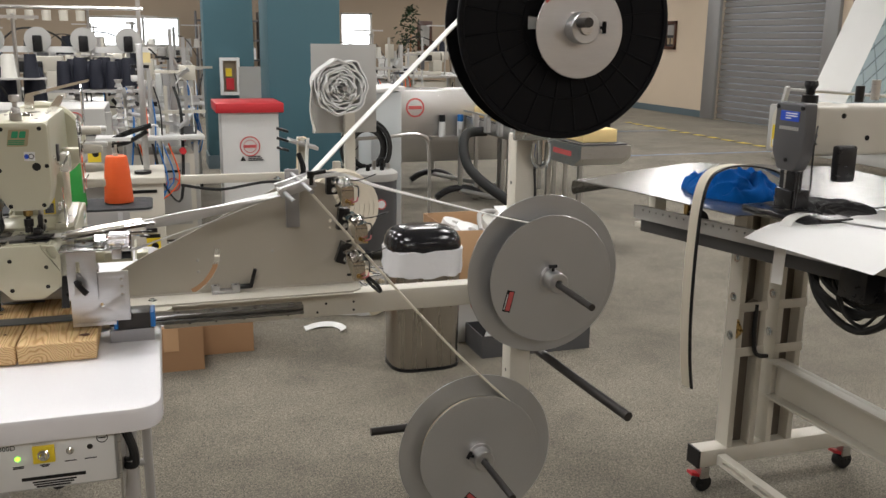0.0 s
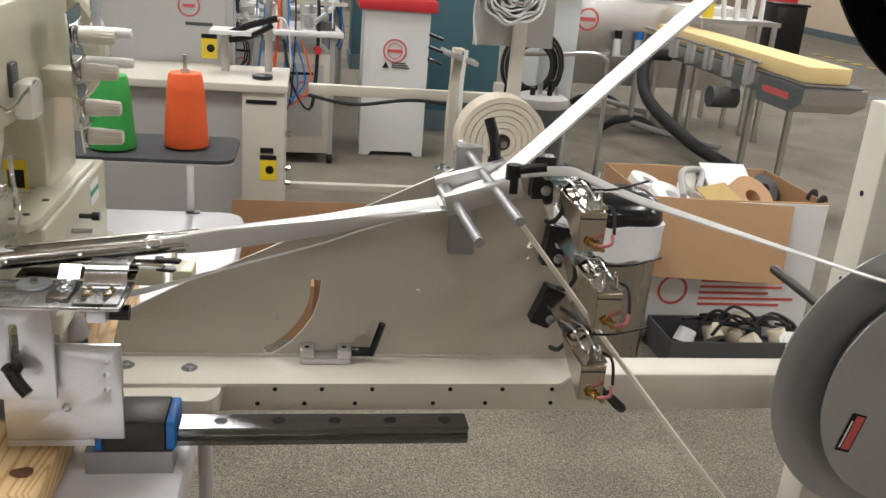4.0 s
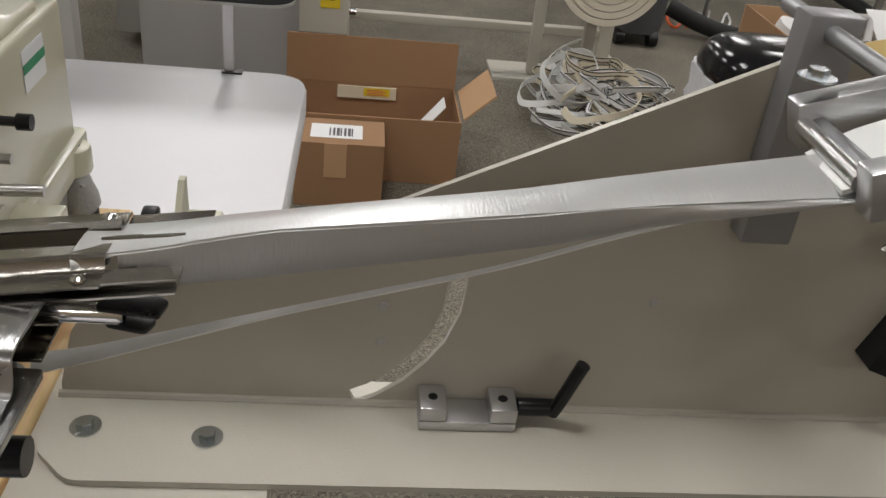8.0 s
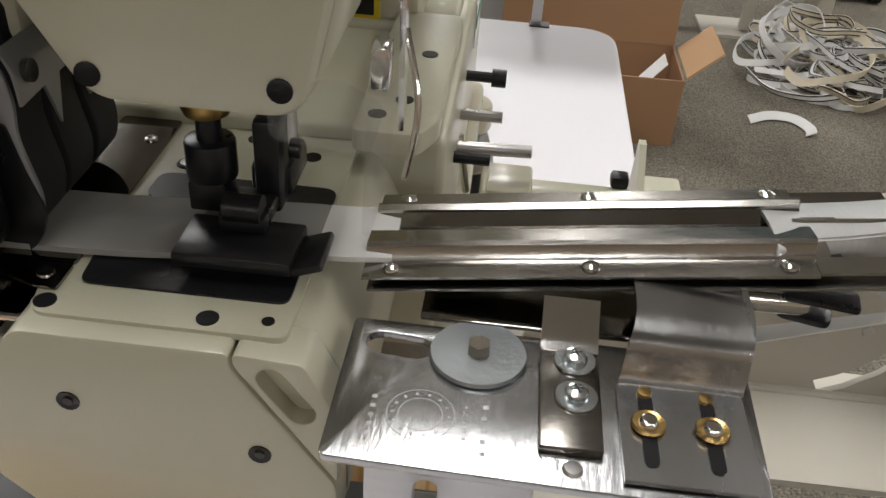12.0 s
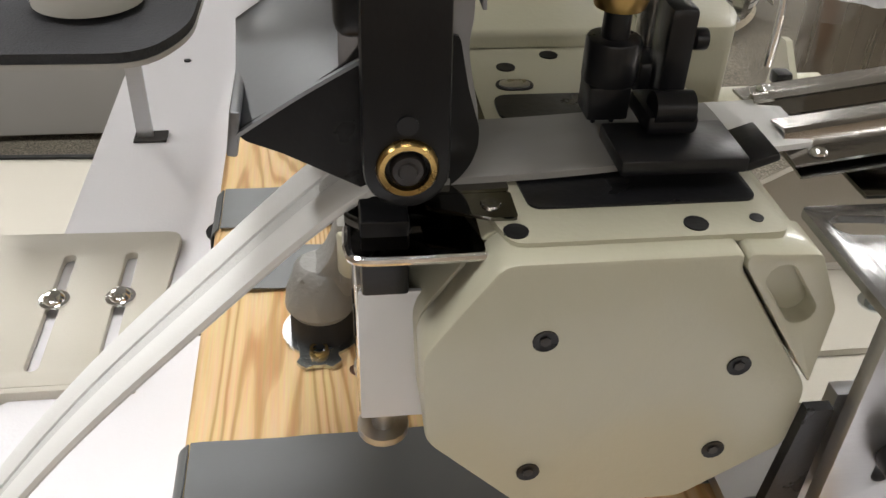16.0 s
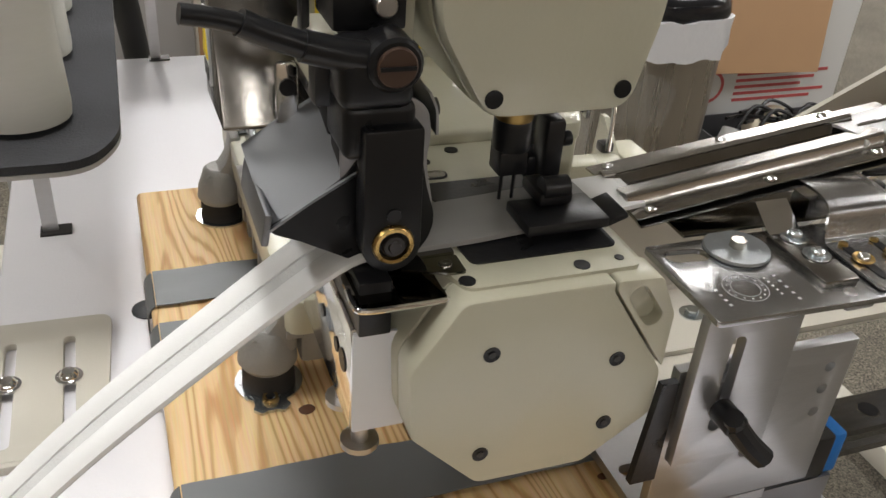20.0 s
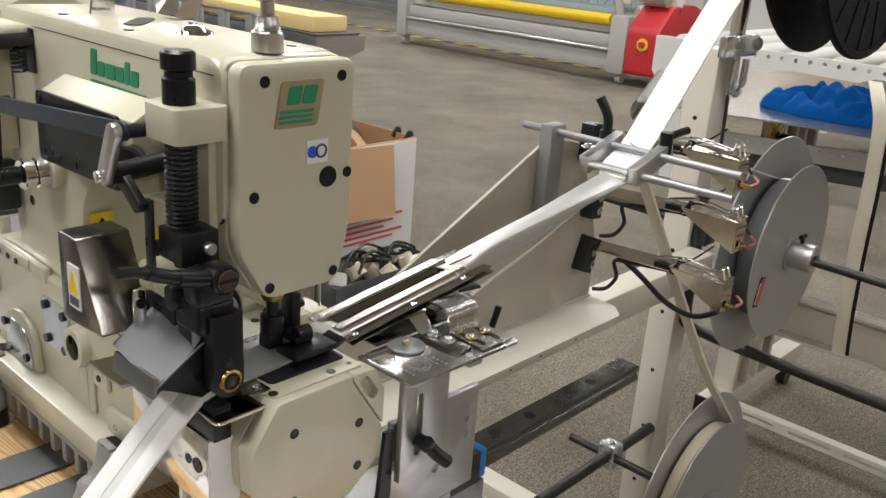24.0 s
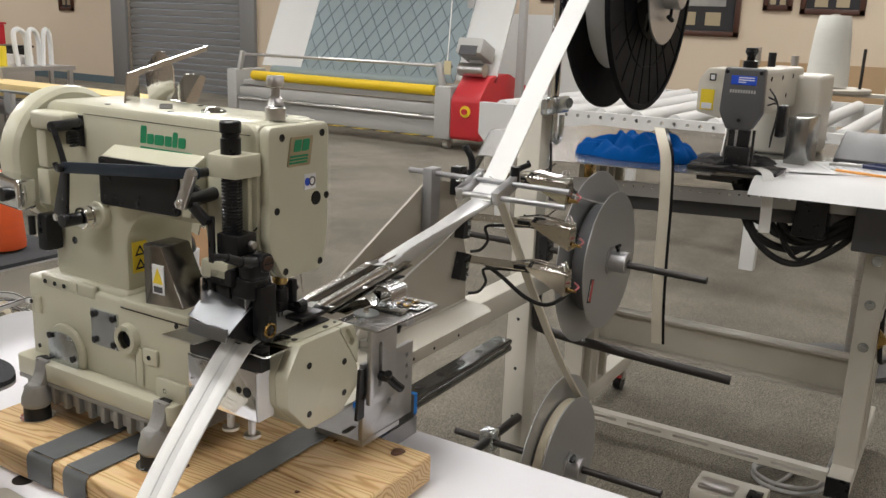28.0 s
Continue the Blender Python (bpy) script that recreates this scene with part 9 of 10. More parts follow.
part("back_disc", cyl((0.95, 4.551, 0.50), (0.95, 4.557, 0.50), 0.13, seg=36), PLATE, cr2)
for k in range(6):
    part("felt_layer", lathe(B(), [(0.035 + k * 0.026, -0.06), (0.058 + k * 0.026, -0.062), (0.060 + k * 0.026, 0.06), (0.035 + k * 0.026, 0.06)], (0.95, 4.48, 0.50), (0, 1, 0), 40), CREAMROLL, cr2)
part("spindle", cyl((0.95, 4.38, 0.50), (0.95, 4.57, 0.50), 0.014, seg=14), STEEL, cr2)

rcab = thing("red_top_cabinet", (0.66, 6.4, 0), "white cabinet with a red top and round seal", "cabinet")
part("front_panel", flat([(0.465, 0.0), (0.52, 0.0), (0.54, 0.025), (0.78, 0.025), (0.80, 0.0), (0.85, 0.0), (0.85, 0.86), (0.465, 0.86)], (), "y", 6.15, 6.17), WHITE, rcab)
part("body", box(0.475, 0.84, 6.17, 6.6, 0.02, 0.86), WHITE, rcab)
part("red_top", box(0.43, 0.885, 6.12, 6.65, 0.86, 0.925, bev=0.004), RED, rcab)
part("seal", flat(disc2(0.65, 0.63, 0.07), [disc2(0.65, 0.63, 0.062)], "y", 6.145, 6.1495), REDP, rcab)
part("seal_inner", flat(disc2(0.65, 0.63, 0.045), [disc2(0.65, 0.63, 0.041)], "y", 6.145, 6.1495), REDP, rcab)
part("seal_bar", box(0.61, 0.69, 6.145, 6.1495, 0.62, 0.64), REDP, rcab)
part("caution_mark", flat([(0.58, 0.53), (0.62, 0.53), (0.60, 0.565)], (), "y", 6.145, 6.1495), BLACK, rcab)
for k in range(3):
    part("print_line", box(0.635, 0.74 - 0.01 * k, 6.145, 6.1495, 0.53 + k * 0.013, 0.538 + k * 0.013), DGREY, rcab)


# ---- machine cabinets and benches behind the machine ----
def seal(x, z, y, r, parent):
    part("seal", flat(disc2(x, z, r), [disc2(x, z, r * 0.86)], "y", y - 0.004, y - 0.0005), REDP, parent)
    part("seal_bar", box(x - r * 0.55, x + r * 0.55, y - 0.004, y - 0.0005, z - r * 0.14, z + r * 0.14), REDP, parent)


def hand_label(x, z, y, parent):
    part("warning_label", box(x - 0.032, x + 0.032, y - 0.003, y - 0.0005, z - 0.05, z + 0.05), YELLOW, parent, "yellow hand warning label")
    part("warning_head", box(x - 0.032, x + 0.032, y - 0.004, y - 0.003, z + 0.032, z + 0.05), BLACK, parent)
    part("warning_sign", flat(disc2(x + 0.006, z - 0.008, 0.017, 10), (), "y", y - 0.004, y - 0.003), BLACK, parent)


ga = thing("machine_cabinet", (-0.45, 5.0, 0), "light grey machine cabinet with seal and warning label", "cabinet", "grey machine cabinets")
part("body", box(-0.80, -0.20, 4.75, 5.3, 0.05, 1.0, bev=0.006), LGREY, ga)
seal(-0.345, 0.94, 4.75, 0.045, ga)
hand_label(-0.265, 0.78, 4.75, ga)
part("stop_button", cyl((-0.195, 4.80, 0.90), (-0.17, 4.80, 0.90), 0.02, seg=14), RED, ga)
part("caution_print", box(-0.36, -0.25, 4.746, 4.7495, 0.862, 0.875), DGREY, ga)
part("hinge_strip", box(-0.2, -0.17, 4.76, 4.80, 0.1, 0.98), LGREY, ga)
gb = thing("machine_cabinet", (-0.05, 4.6, 0), "beige machine base cabinet with black handle slot", "cabinet", "grey machine cabinets")
part("body", box(-0.10, 0.06, 4.30, 4.74, 0.02, 0.68, bev=0.005), BEIGE, gb)
part("top", box(-0.62, 0.07, 4.28, 4.74, 0.68, 0.71, bev=0.004), BEIGE, gb)
part("side_panel", box(-0.62, -0.101, 4.34, 4.36, 0.02, 0.679), GREY, gb)
part("panel_slot", flat(slot2((-0.33, 0.42), (-0.33, 0.49), 0.012), (), "y", 4.335, 4.3395), BLACK, gb)
part("handle_slot", box(-0.085, 0.03, 4.295, 4.2995, 0.635, 0.65), BLACK, gb)
part("seam", box(-0.10, 0.06, 4.297, 4.2995, 0.245, 0.25), BLACK, gb)
part("switch", box(-0.03, 0.02, 4.29, 4.2995, 0.445, 0.465), BLACK, gb)
hand_label(0.0, 0.385, 4.30, gb)
for z in (0.3, 0.36, 0.5):
    part("hinge_knob", cyl((0.06, 4.40, z), (0.085, 4.40, z), 0.012, seg=10), CHROME, gb)
part("caster", cyl((0.08, 4.36, 0.03), (0.12, 4.36, 0.03), 0.03, seg=14), BLACK, gb)
gm = thing("tape_feeder", (0.0, 4.9, 0.71), "steel tape feeding mechanism on the beige cabinet", "machine")
part("column", box(-0.03, 0.0, 4.60, 4.64, 0.71, 1.32, bev=0.003), ALU, gm)
part("arm", tube(B(), [(-0.17, 4.55, 0.86), (-0.08, 4.55, 0.90), (0.02, 4.55, 0.93)], 0.014, 8), BLACK, gm)
part("arm", tube(B(), [(-0.20, 4.58, 0.83), (-0.10, 4.58, 0.845), (0.0, 4.58, 0.90)], 0.012, 8), BLKMET, gm)
part("table", box(-0.24, -0.08, 4.50, 4.66, 0.86, 0.875), WHITE, gm)
part("post", box(-0.20, -0.17, 4.56, 4.60, 0.71, 0.86), STEEL, gm)
part("strand", ribbon(B(), [(0.0, 4.57, 0.92), (0.04, 4.57, 0.93), (0.065, 4.57, 0.88), (0.075, 4.57, 0.74)], [0.04] * 4, [(0, 1, 0)] * 4, 0.003, 6, 2), TAPE, gm)
part("disc", cyl((-0.03, 4.42, 0.712), (-0.03, 4.42, 0.725), 0.04, seg=18), BLKMET, gm)
for k in range(7):
    part("bobbin", lathe(B(), [(0, 0), (0.022, 0), (0.012, 0.02), (0.022, 0.04), (0, 0.04)], (-0.13, 4.85, 0.80 + k * 0.05), (0, 0, 1), 14), GREY, gm)


def station(x, y, rot, seed, label):
    """A sewing station: bench on a frame, machine head, motor, thread stand."""
    r = random.Random(seed)
    s = thing("sewing_station", (x, y, 0), label, "sewing station", "sewing stations across the hall")
    M = pose(x, y, 0, 0, 0, rot)
    def put(name, b, m):
        bmesh.ops.transform(b, verts=b.verts, matrix=M)
        part(name, b, m, s)
    h = 0.78 + r.uniform(-0.06, 0.08)
    body = r.choice((LGREY, BEIGE, WHITE))
    put("bench", box(-0.55, 0.55, -0.3, 0.3, h - 0.03, h, bev=0.004), r.choice((LGREY, WHITE, STEEL)))
    for dx in (-0.48, 0.44):
        put("frame_leg", box(dx, dx + 0.05, -0.05, 0.05, 0.05, h - 0.03), body)
        put("frame_foot", box(dx, dx + 0.05, -0.28, 0.28, 0.0, 0.05), body)
    put("control_cabinet", box(-0.2, 0.30, -0.18, 0.22, 0.12, h - 0.08, bev=0.006), body)
    put("head_base", box(-0.25, 0.25, -0.1, 0.1, h, h + 0.06, bev=0.008), body)
    put("head_arm", box(-0.25, 0.25, -0.07, 0.07, h + 0.20, h + 0.34, bev=0.015), body)
    put("head_column", box(0.12, 0.27, -0.08, 0.08, h + 0.05, h + 0.22, bev=0.01), body)
    put("head_face", box(-0.27, -0.16, -0.075, 0.075, h + 0.10, h + 0.33, bev=0.012), body)
    put("needle_gear", box(-0.24, -0.2, -0.03, 0.03, h + 0.02, h + 0.12), BLKMET)
    put("hand_wheel", cyl((0.27, 0, h + 0.27), (0.31, 0, h + 0.27), 0.08, seg=22), body)
    put("motor", cyl((0.0, 0.15, h - 0.2), (0.25, 0.15, h - 0.2), 0.09, seg=18), DGREY)
    put("thread_pole", cyl((0.45, 0.2, h), (0.45, 0.2, h + 0.75), 0.012, seg=8), STEEL)
    put("thread_arm", box(0.15, 0.6, 0.18, 0.22, h + 0.72, h + 0.74), STEEL)
    put("thread_tray", box(0.2, 0.62, 0.12, 0.28, h + 0.34, h + 0.35), GREY)
    for k in range(3):
        put("thread_cone", lathe(B(), [(0, 0), (0.05, 0), (0.035, 0.15), (0, 0.15)], (0.27 + k * 0.13, 0.2, h + 0.35), (0, 0, 1), 16), r.choice((WTHREAD, NAVY, WTHREAD, NAVY, GREY)))
    put("bracket", box(-0.45, -0.40, -0.15, -0.10, h, h + 0.30 + r.random() * 0.2), ALU)
    put("air_unit", box(-0.40, -0.30, -0.2, -0.12, h, h + 0.14, bev=0.005), r.choice((BLKMET, STEEL, WHITE)))
    put("panel_box", box(-0.60, -0.50, -0.05, 0.05, h + 0.25, h + 0.45, bev=0.004), r.choice((LGREY, DGREY, BEIGE)))
    put("panel_pole", box(-0.56, -0.54, -0.01, 0.01, h - 0.02, h + 0.25), STEEL)
    put("head_dark", box(-0.13, 0.10, -0.085, -0.071, h + 0.215, h + 0.30, bev=0.003), BLKMET)
    put("tension_row", box(-0.15, -0.02, -0.10, -0.072, h + 0.32, h + 0.35, bev=0.003), STEEL)
    put("drawer_slot", box(-0.12, 0.22, -0.186, -0.181, h - 0.22, h - 0.20), BLACK)
    put("pedal", box(-0.12, 0.12, -0.22, 0.0, 0.03, 0.06, bev=0.004), BLKMET)
    put("pedal_rod", cyl((0.0, -0.02, 0.06), (0.05, -0.05, h - 0.12), 0.008, seg=6), BLKMET)
    put("cable", tube(B(), [(0.3, 0.1, 0.3), (0.42, 0.02, 0.12), (0.36, -0.1, 0.25), (0.47, -0.05, h - 0.1)], 0.009, 6), RUBBER)
    put("side_lamp", tube(B(), [(-0.35, 0.12, h), (-0.38, 0.1, h + 0.35), (-0.30, 0.02, h + 0.52), (-0.22, -0.05, h + 0.46)], 0.007, 6), BLKMET)
    put("work_piece", box(-0.45, -0.05, -0.27, -0.13, h, h + 0.012, bev=0.003), r.choice((WHITE, DGREY, CARD, NAVY)))
    put("hose", tube(B(), [(-0.3, 0.1, h + 0.34), (-0.1, 0.2, h + 0.55), (0.2, 0.15, h + 0.5), (0.4, 0.2, h + 0.2)], 0.008, 6), RUBBER)
    return s


def workcell(x, y, rot, seed, label):
    """A crowded automatic sewing unit: frame posts, arms, boxes, cylinders, hoses."""
    r = random.Random(seed)
    s = thing("sewing_unit", (x, y, 0), label, "sewing unit", "automatic sewing units")
    M = pose(x, y, 0, 0, 0, rot)
    def put(name, b, m):
        bmesh.ops.transform(b, verts=b.verts, matrix=M)
        part(name, b, m, s)
    h = r.uniform(0.66, 0.80)
    put("base_cabinet", box(-0.20, 0.20, -0.22, 0.22, 0.06, h - 0.12, bev=0.006), BEIGE)
    put("table", box(-0.26, 0.26, -0.26, 0.26, h - 0.03, h, bev=0.004), WHITE)
    for dx, dy in ((-0.22, -0.22), (0.19, -0.22), (-0.22, 0.19), (0.19, 0.19)):
        put("leg", box(dx, dx + 0.03, dy, dy + 0.03, 0.05, h - 0.03), LGREY)
        put("caster", cyl((dx, dy + 0.015, 0.03), (dx + 0.03, dy + 0.015, 0.03), 0.03, seg=12), BLACK)
    for k in range(5):
        px_, py_ = r.uniform(-0.22, 0.22), r.uniform(-0.18, 0.2)
        put("post", box(px_, px_ + 0.022, py_, py_ + 0.022, h, h + r.uniform(0.25, 0.72)), r.choice((ALU, STEEL, BEIGE, LGREY)))
    for k in range(6):
        px_, py_, pz_ = r.uniform(-0.26, 0.18), r.uniform(-0.22, 0.12), h + r.uniform(0.04, 0.5)
        put("arm_bar", box(px_, px_ + r.uniform(0.08, 0.30), py_, py_ + 0.02, pz_, pz_ + 0.02), r.choice((ALU, STEEL, BLKMET, BEIGE)))
    for k in range(9):
        px_, py_, pz_ = r.uniform(-0.26, 0.2), r.uniform(-0.24, 0.1), h + r.choice((0.0, 0.0, 0.12, 0.22, 0.34))
        put("valve_box", box(px_, px_ + r.uniform(0.03, 0.11), py_, py_ + r.uniform(0.03, 0.1), pz_, pz_ + r.uniform(0.03, 0.13), bev=0.003), r.choice((BLKMET, LGREY, WHITE, STEEL, DGREY, BEIGE)))
    for k in range(6):
        px_, py_, pz_ = r.uniform(-0.22, 0.2), r.uniform(-0.22, 0.1), h + r.uniform(0.05, 0.45)
        put("air_cylinder", cyl((px_, py_, pz_), (px_ + r.uniform(-0.08, 0.08), py_ - 0.03, pz_ + r.uniform(-0.06, 0.10)), 0.014, seg=10), r.choice((ALU, BLKMET, STEEL)))
    for k in range(7):
        a, b0 = r.uniform(-0.2, 0.2), r.uniform(-0.2, 0.2)
        put("air_line", tube(B(), [(a, -0.23, h - 0.05), (a + 0.05, -0.27, h * 0.6), (b0, -0.25, h * 0.45), (b0 + 0.03, -0.2, h + 0.1), (b0, -0.1, h + 0.3)], 0.005, 5, 5), r.choice((RUBBER, RUBBER, BLUEC, ORANGE, GAUZE)))
    for k in range(7):
        put("bobbin_ring", lathe(B(), [(0, 0), (0.03, 0), (0.018, 0.018), (0.03, 0.036), (0, 0.036)], (-0.17, -0.16, h + 0.02 + k * 0.042), (0, 0, 1), 12), GREY)
    put("front_panel", box(-0.16, 0.16, -0.2255, -0.2205, 0.16, h - 0.18, bev=0.001), LGREY)
    put("panel_slot", box(-0.10, 0.10, -0.228, -0.226, h - 0.24, h - 0.225), BLACK)
    put("seal", flat(disc2(0.05, h - 0.32, 0.045), [disc2(0.05, h - 0.32, 0.037)], "y", -0.228, -0.226), REDP)
    put("stop_button", cyl((0.12, -0.226, h - 0.1), (0.12, -0.26, h - 0.1), 0.022, seg=14), RED)
    put("tape_strip", ribbon(B(), [(0.1, -0.2, h + 0.32), (0.14, -0.22, h + 0.36), (0.19, -0.22, h + 0.28), (0.2, -0.22, h + 0.02)], [0.035] * 4, [(0, 1, 0)] * 4, 0.003, 5, 1), TAPE)
    return s


for k, (x, y, rot, lab) in enumerate(((0.06, 6.1, 4, "crowded beige automatic sewing unit with air lines"), (-0.30, 7.1, -8, "beige sewing unit with posts and bobbins"), (0.16, 8.5, 12, "sewing unit on casters with black air lines"),
                                      (2.1, 8.9, 0, "beige sewing unit beside the steel cabinet"), (1.75, 10.6, 10, "sewing unit on casters down the hall"), (2.9, 10.3, -12, "sewing unit with posts and hoses"), (-1.45, 7.2, 6, "sewing unit behind the thread rack"))):
    workcell(x, y, rot, 300 + k, lab)

spots = [(-1.2, 6.0, 8, "grey sewing station with thread stand"), (-2.4, 5.4, -10, "beige sewing station with thread stand"), (0.05, 7.9, 85, "compact sewing unit on casters"), (-0.9, 7.9, 0, "sewing station with blue and white cones"),
         (-2.3, 8.2, 12, "sewing station with thread stand"), (-0.5, 10.2, -5, "sewing station with thread stand"), (-2.2, 11.0, 5, "sewing station with thread stand"), (-0.6, 13.0, 80, "sewing station with thread stand"), (-2.6, 14.2, 0, "sewing station with thread stand"),
         (2.6, 12.4, 0, "sewing station beside the aisle"), (3.9, 12.9, 8, "sewing station beside the aisle"), (5.2, 14.2, 0, "sewing station beside the aisle"), (2.4, 15.6, 0, "sewing station far down the hall"), (4.2, 16.4, 90, "sewing station far down the hall"), (6.0, 16.8, 10, "sewing station far down the hall"),
         (0.4, 16.5, 0, "sewing station by the far window"), (-1.4, 16.6, 0, "sewing station by the far window"), (-3.6, 9.6, 90, "sewing station along the wall"), (-3.5, 6.8, 90, "sewing station along the wall")]
for k, (x, y, rot, lab) in enumerate(spots):
    station(x, y, rot, 100 + k, lab)

# thread rack with navy cones and a long bar with discs
rk = thing("cone_rack", (-0.9, 6.6, 0), "long thread rack with navy cones and a white disc rail", "thread rack")
part("shelf", box(-2.0, 0.0, 6.5, 6.9, 0.98, 1.0), GREY, rk)
for x in (-1.95, -0.05):
    part("post", box(x, x + 0.03, 6.85, 6.88, 0, 1.75), STEEL, rk)
part("disc_rail", box(-2.0, 0.02, 6.66, 6.72, 1.245, 1.285), WHITE, rk)
part("top_rail", cyl((-2.0, 6.86, 1.55), (0.0, 6.86, 1.55), 0.012, seg=8), STEEL, rk)
for k in range(7):
    x = -1.85 + k * 0.29
    part("disc", cyl((x, 6.64, 1.33), (x, 6.655, 1.33), 0.085, seg=26), LGREY, rk)
    part("disc_hub", box(x - 0.03, x + 0.03, 6.60, 6.64, 1.25, 1.36, bev=0.01), BLACK, rk)
for k in range(9):
    part("thread_eye", cyl((-1.3 + k * 0.11, 6.82, 1.46), (-1.3 + k * 0.11, 6.82, 1.53), 0.03, seg=12), BEIGE, rk)
part("note", box(-0.04, 0.03, 6.62, 6.625, 1.18, 1.25), mat("yellow note", (0.72, 0.60, 0.30), 0.7), rk)
part("low_shelf", box(-0.98, -0.60, 6.25, 6.55, 0.905, 0.92), GREY, rk)
part("shelf_post", box(-0.80, -0.77, 6.50, 6.53, 0.0, 0.905), STEEL, rk)
for x in (-0.855, -0.705):
    cone("thread_cone", x, 6.40, 0.92, 0.072, 0.235, NAVY, "large dark navy thread cone on the rack", "thread cones on the rack")
for k in range(9):
    cone("thread_cone", -0.535 + k * 0.052, 6.55 + 0.13 * (k % 2), 1.0, 0.050, 0.19 + 0.012 * (k % 3), NAVY, "dark navy thread cone on the rack", "thread cones on the rack")
for k in range(4):
    cone("thread_cone", -1.75 + k * 0.20, 6.68, 1.0, 0.055, 0.18, WTHREAD if k % 2 else NAVY, "thread cone on the rack", "thread cones on the rack")
lm = thing("grey_machine", (-1.05, 3.6, 0), "tall grey machine housing with a caution mark", "machine")
part("housing", box(-1.40, -0.735, 3.5, 3.9, 0.02, 1.165, bev=0.008), LGREY, lm)
part("caution_mark", flat([(-0.84, 1.115), (-0.80, 1.115), (-0.82, 1.148)], (), "y", 3.494, 3.4985), BLACK, lm)
for k in range(3):
    part("print_line", box(-0.79, -0.745, 3.494, 3.4985, 1.117 + k * 0.012, 1.123 + k * 0.012), DGREY, lm)
part("upper_bar", box(-0.98, -0.60, 3.52, 3.60, 1.235, 1.325, bev=0.01), WHITE, lm)
part("bar_post", box(-0.64, -0.58, 3.53, 3.59, 0.02, 1.235, bev=0.004), LGREY, lm)
part("roller_end", lathe(B(), [(0.0, 0.0), (0.045, 0.0), (0.045, 0.05), (0.0, 0.06)], (-0.86, 3.52, 1.28), (0, -1, 0), 24), CHROME, lm)
hz = thing("duct_hose", (-0.40, 2.36, 0.0), "thick black corrugated hose hanging beside the machine", "hose")
hb = tube(B(), [(-0.41, 2.36, 1.75), (-0.405, 2.355, 1.4), (-0.40, 2.352, 1.2), (-0.392, 2.352, 1.05), (-0.37, 2.40, 0.93), (-0.33, 2.50, 0.86), (-0.30, 2.60, 0.45), (-0.30, 2.62, 0.02)], 0.0165, 14)
part("hose", hb, RUBBER, hz)
for k in range(44):
    part("corrugation", lathe(B(), [(0.0165, -0.0022), (0.0195, 0.0), (0.0165, 0.0022)], (-0.409 + 0.016 * k / 43.0, 2.358 - 0.006 * k / 43.0, 1.66 - k * 0.0138), (0.02, 0, 1), 14), RUBBER, hz)
part("cable", tube(B(), [(-0.455, 2.36, 1.75), (-0.452, 2.36, 1.4), (-0.43, 2.36, 1.2), (-0.405, 2.34, 1.06)], 0.005, 8), RUBBER, hz)

# wall cabinet, notice cabinet, plant, bins at the back
nc = thing("notice_cabinet", (0.85, 9.55, 0.7), "white framed cabinet with yellow and red contents", "cabinet")
part("frame", flat([(0.70, 0.78), (0.90, 0.78), (0.90, 1.16), (0.70, 1.16)], [[(0.73, 0.81), (0.87, 0.81), (0.87, 1.13), (0.73, 1.13)]], "y", 9.50, 9.58), WHITE, nc)
part("back", box(0.71, 0.89, 9.575, 9.58, 0.79, 1.15), WALLB, nc)
part("contents", box(0.76, 0.84, 9.54, 9.57, 0.83, 0.95), RED, nc)
part("contents", box(0.76, 0.82, 9.54, 9.57, 0.97, 1.05), YELLOW, nc)
gp = thing("display_panel", (1.0, 8.6, 0), "plain grey free-standing display panel", "panel")
part("panel", box(0.80, 1.30, 8.5, 8.52, 0.75, 1.10), LGREY, gp)
for x in (0.82, 1.26):
    part("post", box(x, x + 0.02, 8.52, 8.54, 0, 0.8), STEEL, gp)
sh = thing("storage_shelf", (1.4, 19.5, 0), "dark shelf unit full of small goods", "shelf")
for z in (0.5, 0.9, 1.3, 1.7):
    part("board", box(0.95, 2.2, 19.3, 19.8, z, z + 0.03), DGREY, sh)
for k in range(26):
    x, z = 1.0 + rng.random() * 1.1, rng.choice((0.53, 0.93, 1.33))
    part("goods", box(x, x + 0.1 + 0.1 * rng.random(), 19.35, 19.5, z, z + 0.1 + 0.15 * rng.random()), rng.choice((WHITE, GREY, CARD, DGREY, RED)), sh)
part("upright", box(0.92, 0.95, 19.3, 19.8, 0, 1.9), DGREY, sh)
part("upright", box(2.2, 2.23, 19.3, 19.8, 0, 1.9), DGREY, sh)
pt = thing("potted_tree", (5.4, 19.0, 0), "tall dark green indoor tree in a basket", "plant")
part("trunk", cyl((5.4, 19.0, 0.3), (5.42, 19.0, 1.5), 0.03, 0.02, seg=10), CARD, pt)
part("pot", lathe(B(), [(0, 0), (0.2, 0), (0.25, 0.4), (0.22, 0.4), (0, 0.35)], (5.4, 19.0, 0), (0, 0, 1), 24), CARD, pt)
lf = B()
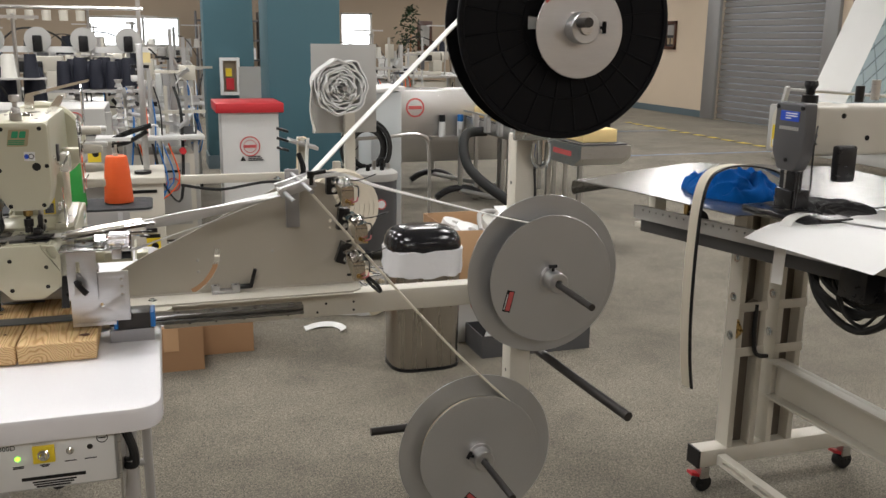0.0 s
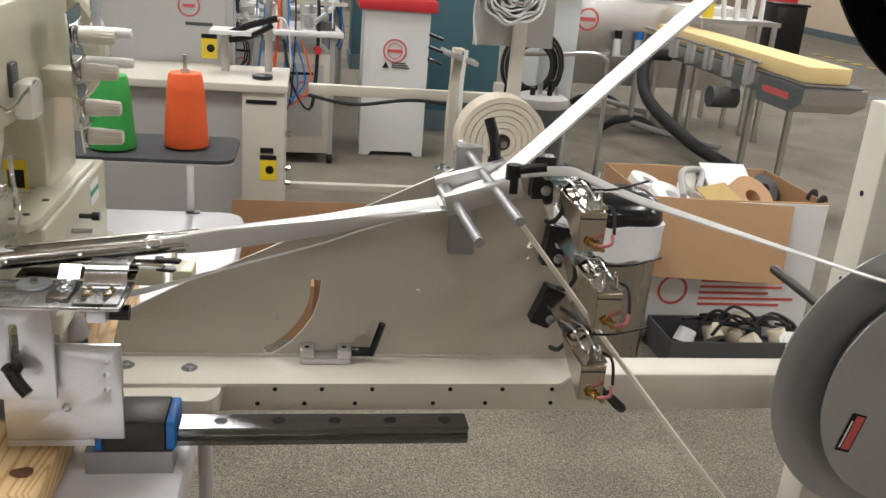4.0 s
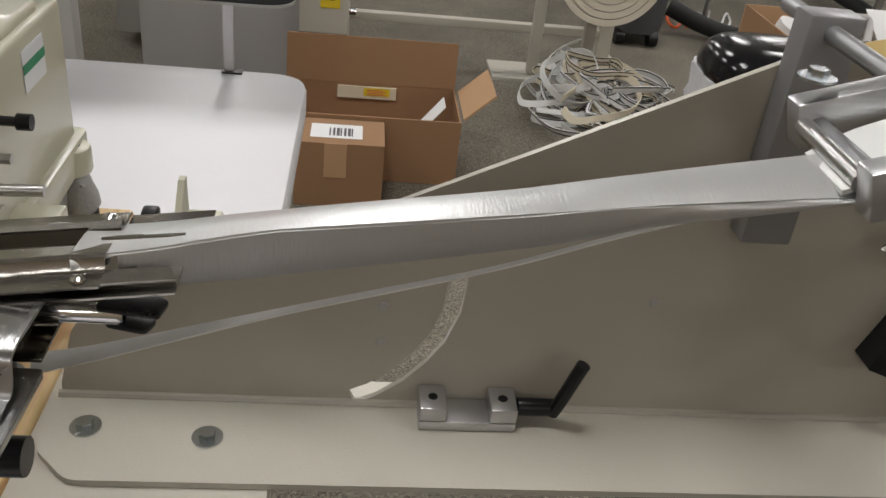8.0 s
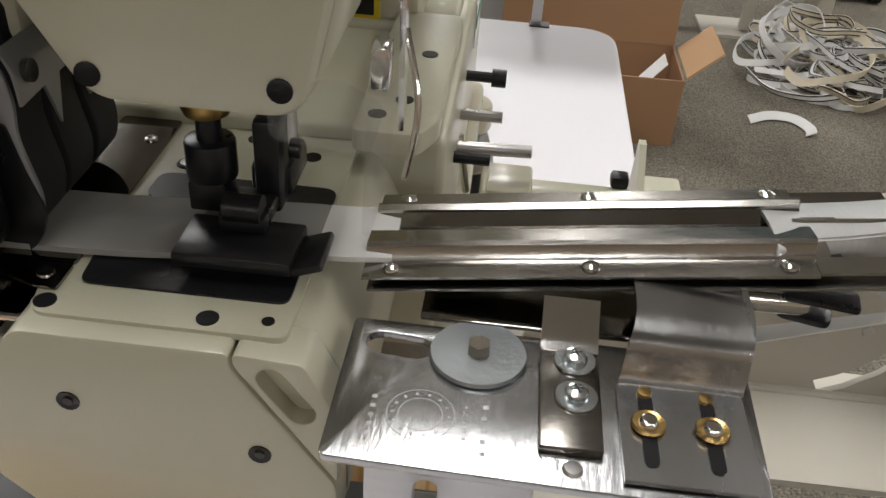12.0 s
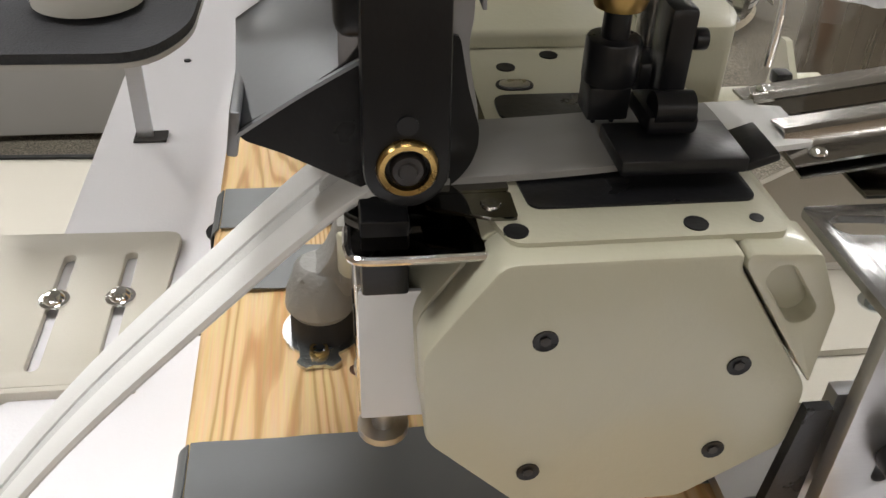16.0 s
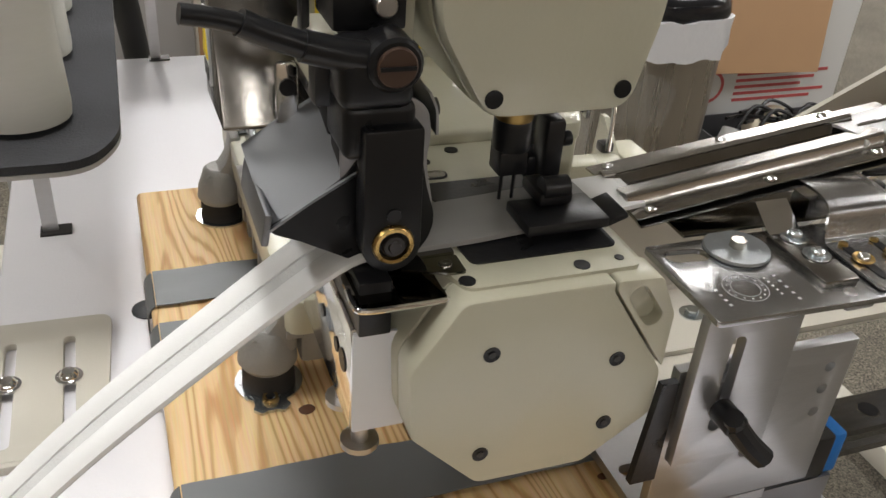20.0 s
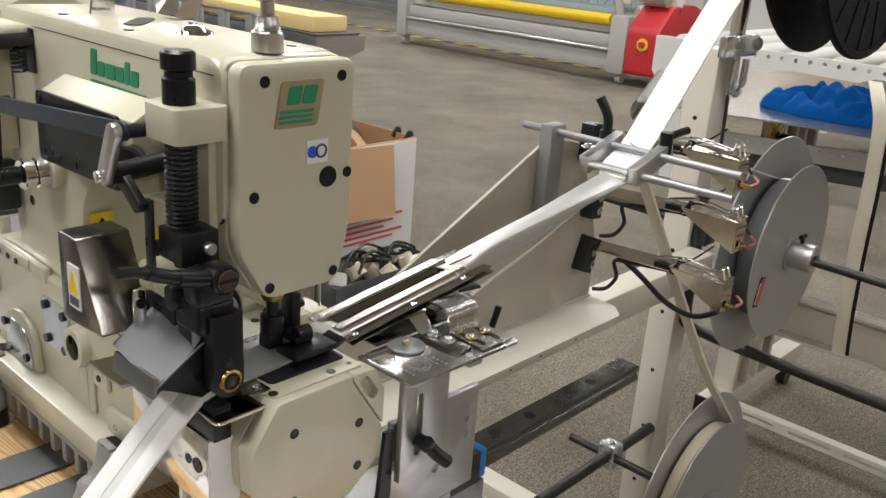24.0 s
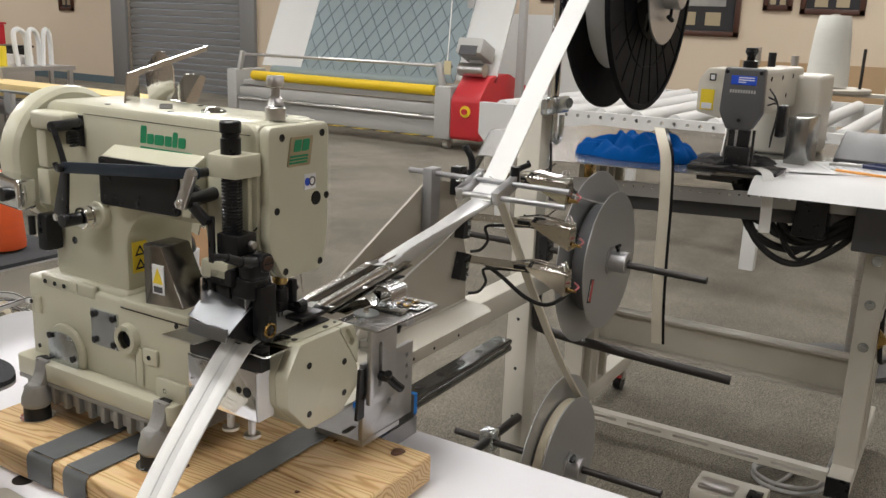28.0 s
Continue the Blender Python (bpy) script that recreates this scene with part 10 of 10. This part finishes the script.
for k in range(420):
    a, zz = rng.uniform(0, 6.28), rng.uniform(0.7, 2.1)
    rr = rng.uniform(0.05, 0.42) * (1 - abs(zz - 1.3) / 1.1)
    c = V((5.4 + rr * math.cos(a), 19.0 + rr * math.sin(a), zz))
    d = V((rng.uniform(-1, 1), rng.uniform(-1, 1), rng.uniform(-1, 0.4))).normalized()
    sd = d.cross(V((0.3, 0.5, 0.8))).normalized()
    vs = [lf.verts.new(c), lf.verts.new(c + d * 0.05 + sd * 0.022), lf.verts.new(c + d * 0.11), lf.verts.new(c + d * 0.05 - sd * 0.022)]
    lf.faces.new(vs)
part("crown", lf, LEAF, pt)
wp = thing("wall_picture", (5.95, 19.98, 1.15), "dark framed picture on the far wall", "picture", "pictures on the far wall")
part("frame", box(5.85, 6.2, 19.96, 19.995, 1.15, 1.8, bev=0.004), WOODFR, wp)
part("photo", box(5.92, 6.13, 19.952, 19.96, 1.25, 1.7), PICMAT, wp)
for k, (x, y, m, h) in enumerate(((6.6, 12.6, BLACK, 0.75), (7.9, 15.2, RED, 1.0), (3.6, 18.4, CARD, 0.7))):
    d = thing(("tall_bin", "red_rack", "brown_crate")[k], (x, y, 0), ("tall black bin by the wall", "red steel equipment rack", "brown crate on the floor")[k], ("bin", "rack", "crate")[k])
    part("body", box(x - 0.22, x + 0.22, y - 0.2, y + 0.2, 0.0, h, bev=0.02), m, d)
    part("top", box(x - 0.24, x + 0.24, y - 0.22, y + 0.22, h, h + 0.03, bev=0.008), m, d)


def motions():
    """Reel turning, and the needle clamp going up and down while the machine sews."""
    def turn(ob, rate, start=0.0):
        o = ob.location.copy()
        rows = [(t, Matrix.Translation(o) @ Matrix.Rotation(radians(rate(t)), 4, "Y")) for t in [0.5 * k for k in range(57)]]
        walk(ob, rows)
    turn(reel_low, lambda t: -76.0 * t - 60.0)
    turn(spool, lambda t: -22.0 * t)
    base = tail_run.location.copy()
    sway = [(0.0, 0.0), (15.5, 0.0), (18.5, -1.0), (19.5, 4.0), (20.0, 7.0), (20.5, 6.0), (21.5, 4.0), (24.0, 0.0), (28.0, -1.5)]
    walk(tail_run, [(t, Matrix.Translation(base) @ Matrix.Rotation(radians(a), 4, "Y")) for t, a in sway])
    o = needle.location.copy()
    rows = []
    for k in range(281):
        t = k * 0.1
        rows.append((t, Matrix.Translation(o + V((0, 0, 0.008 * math.sin(t * 23.0) * (1 if t > 4 else 0))))))
    walk(needle, rows)


motions()
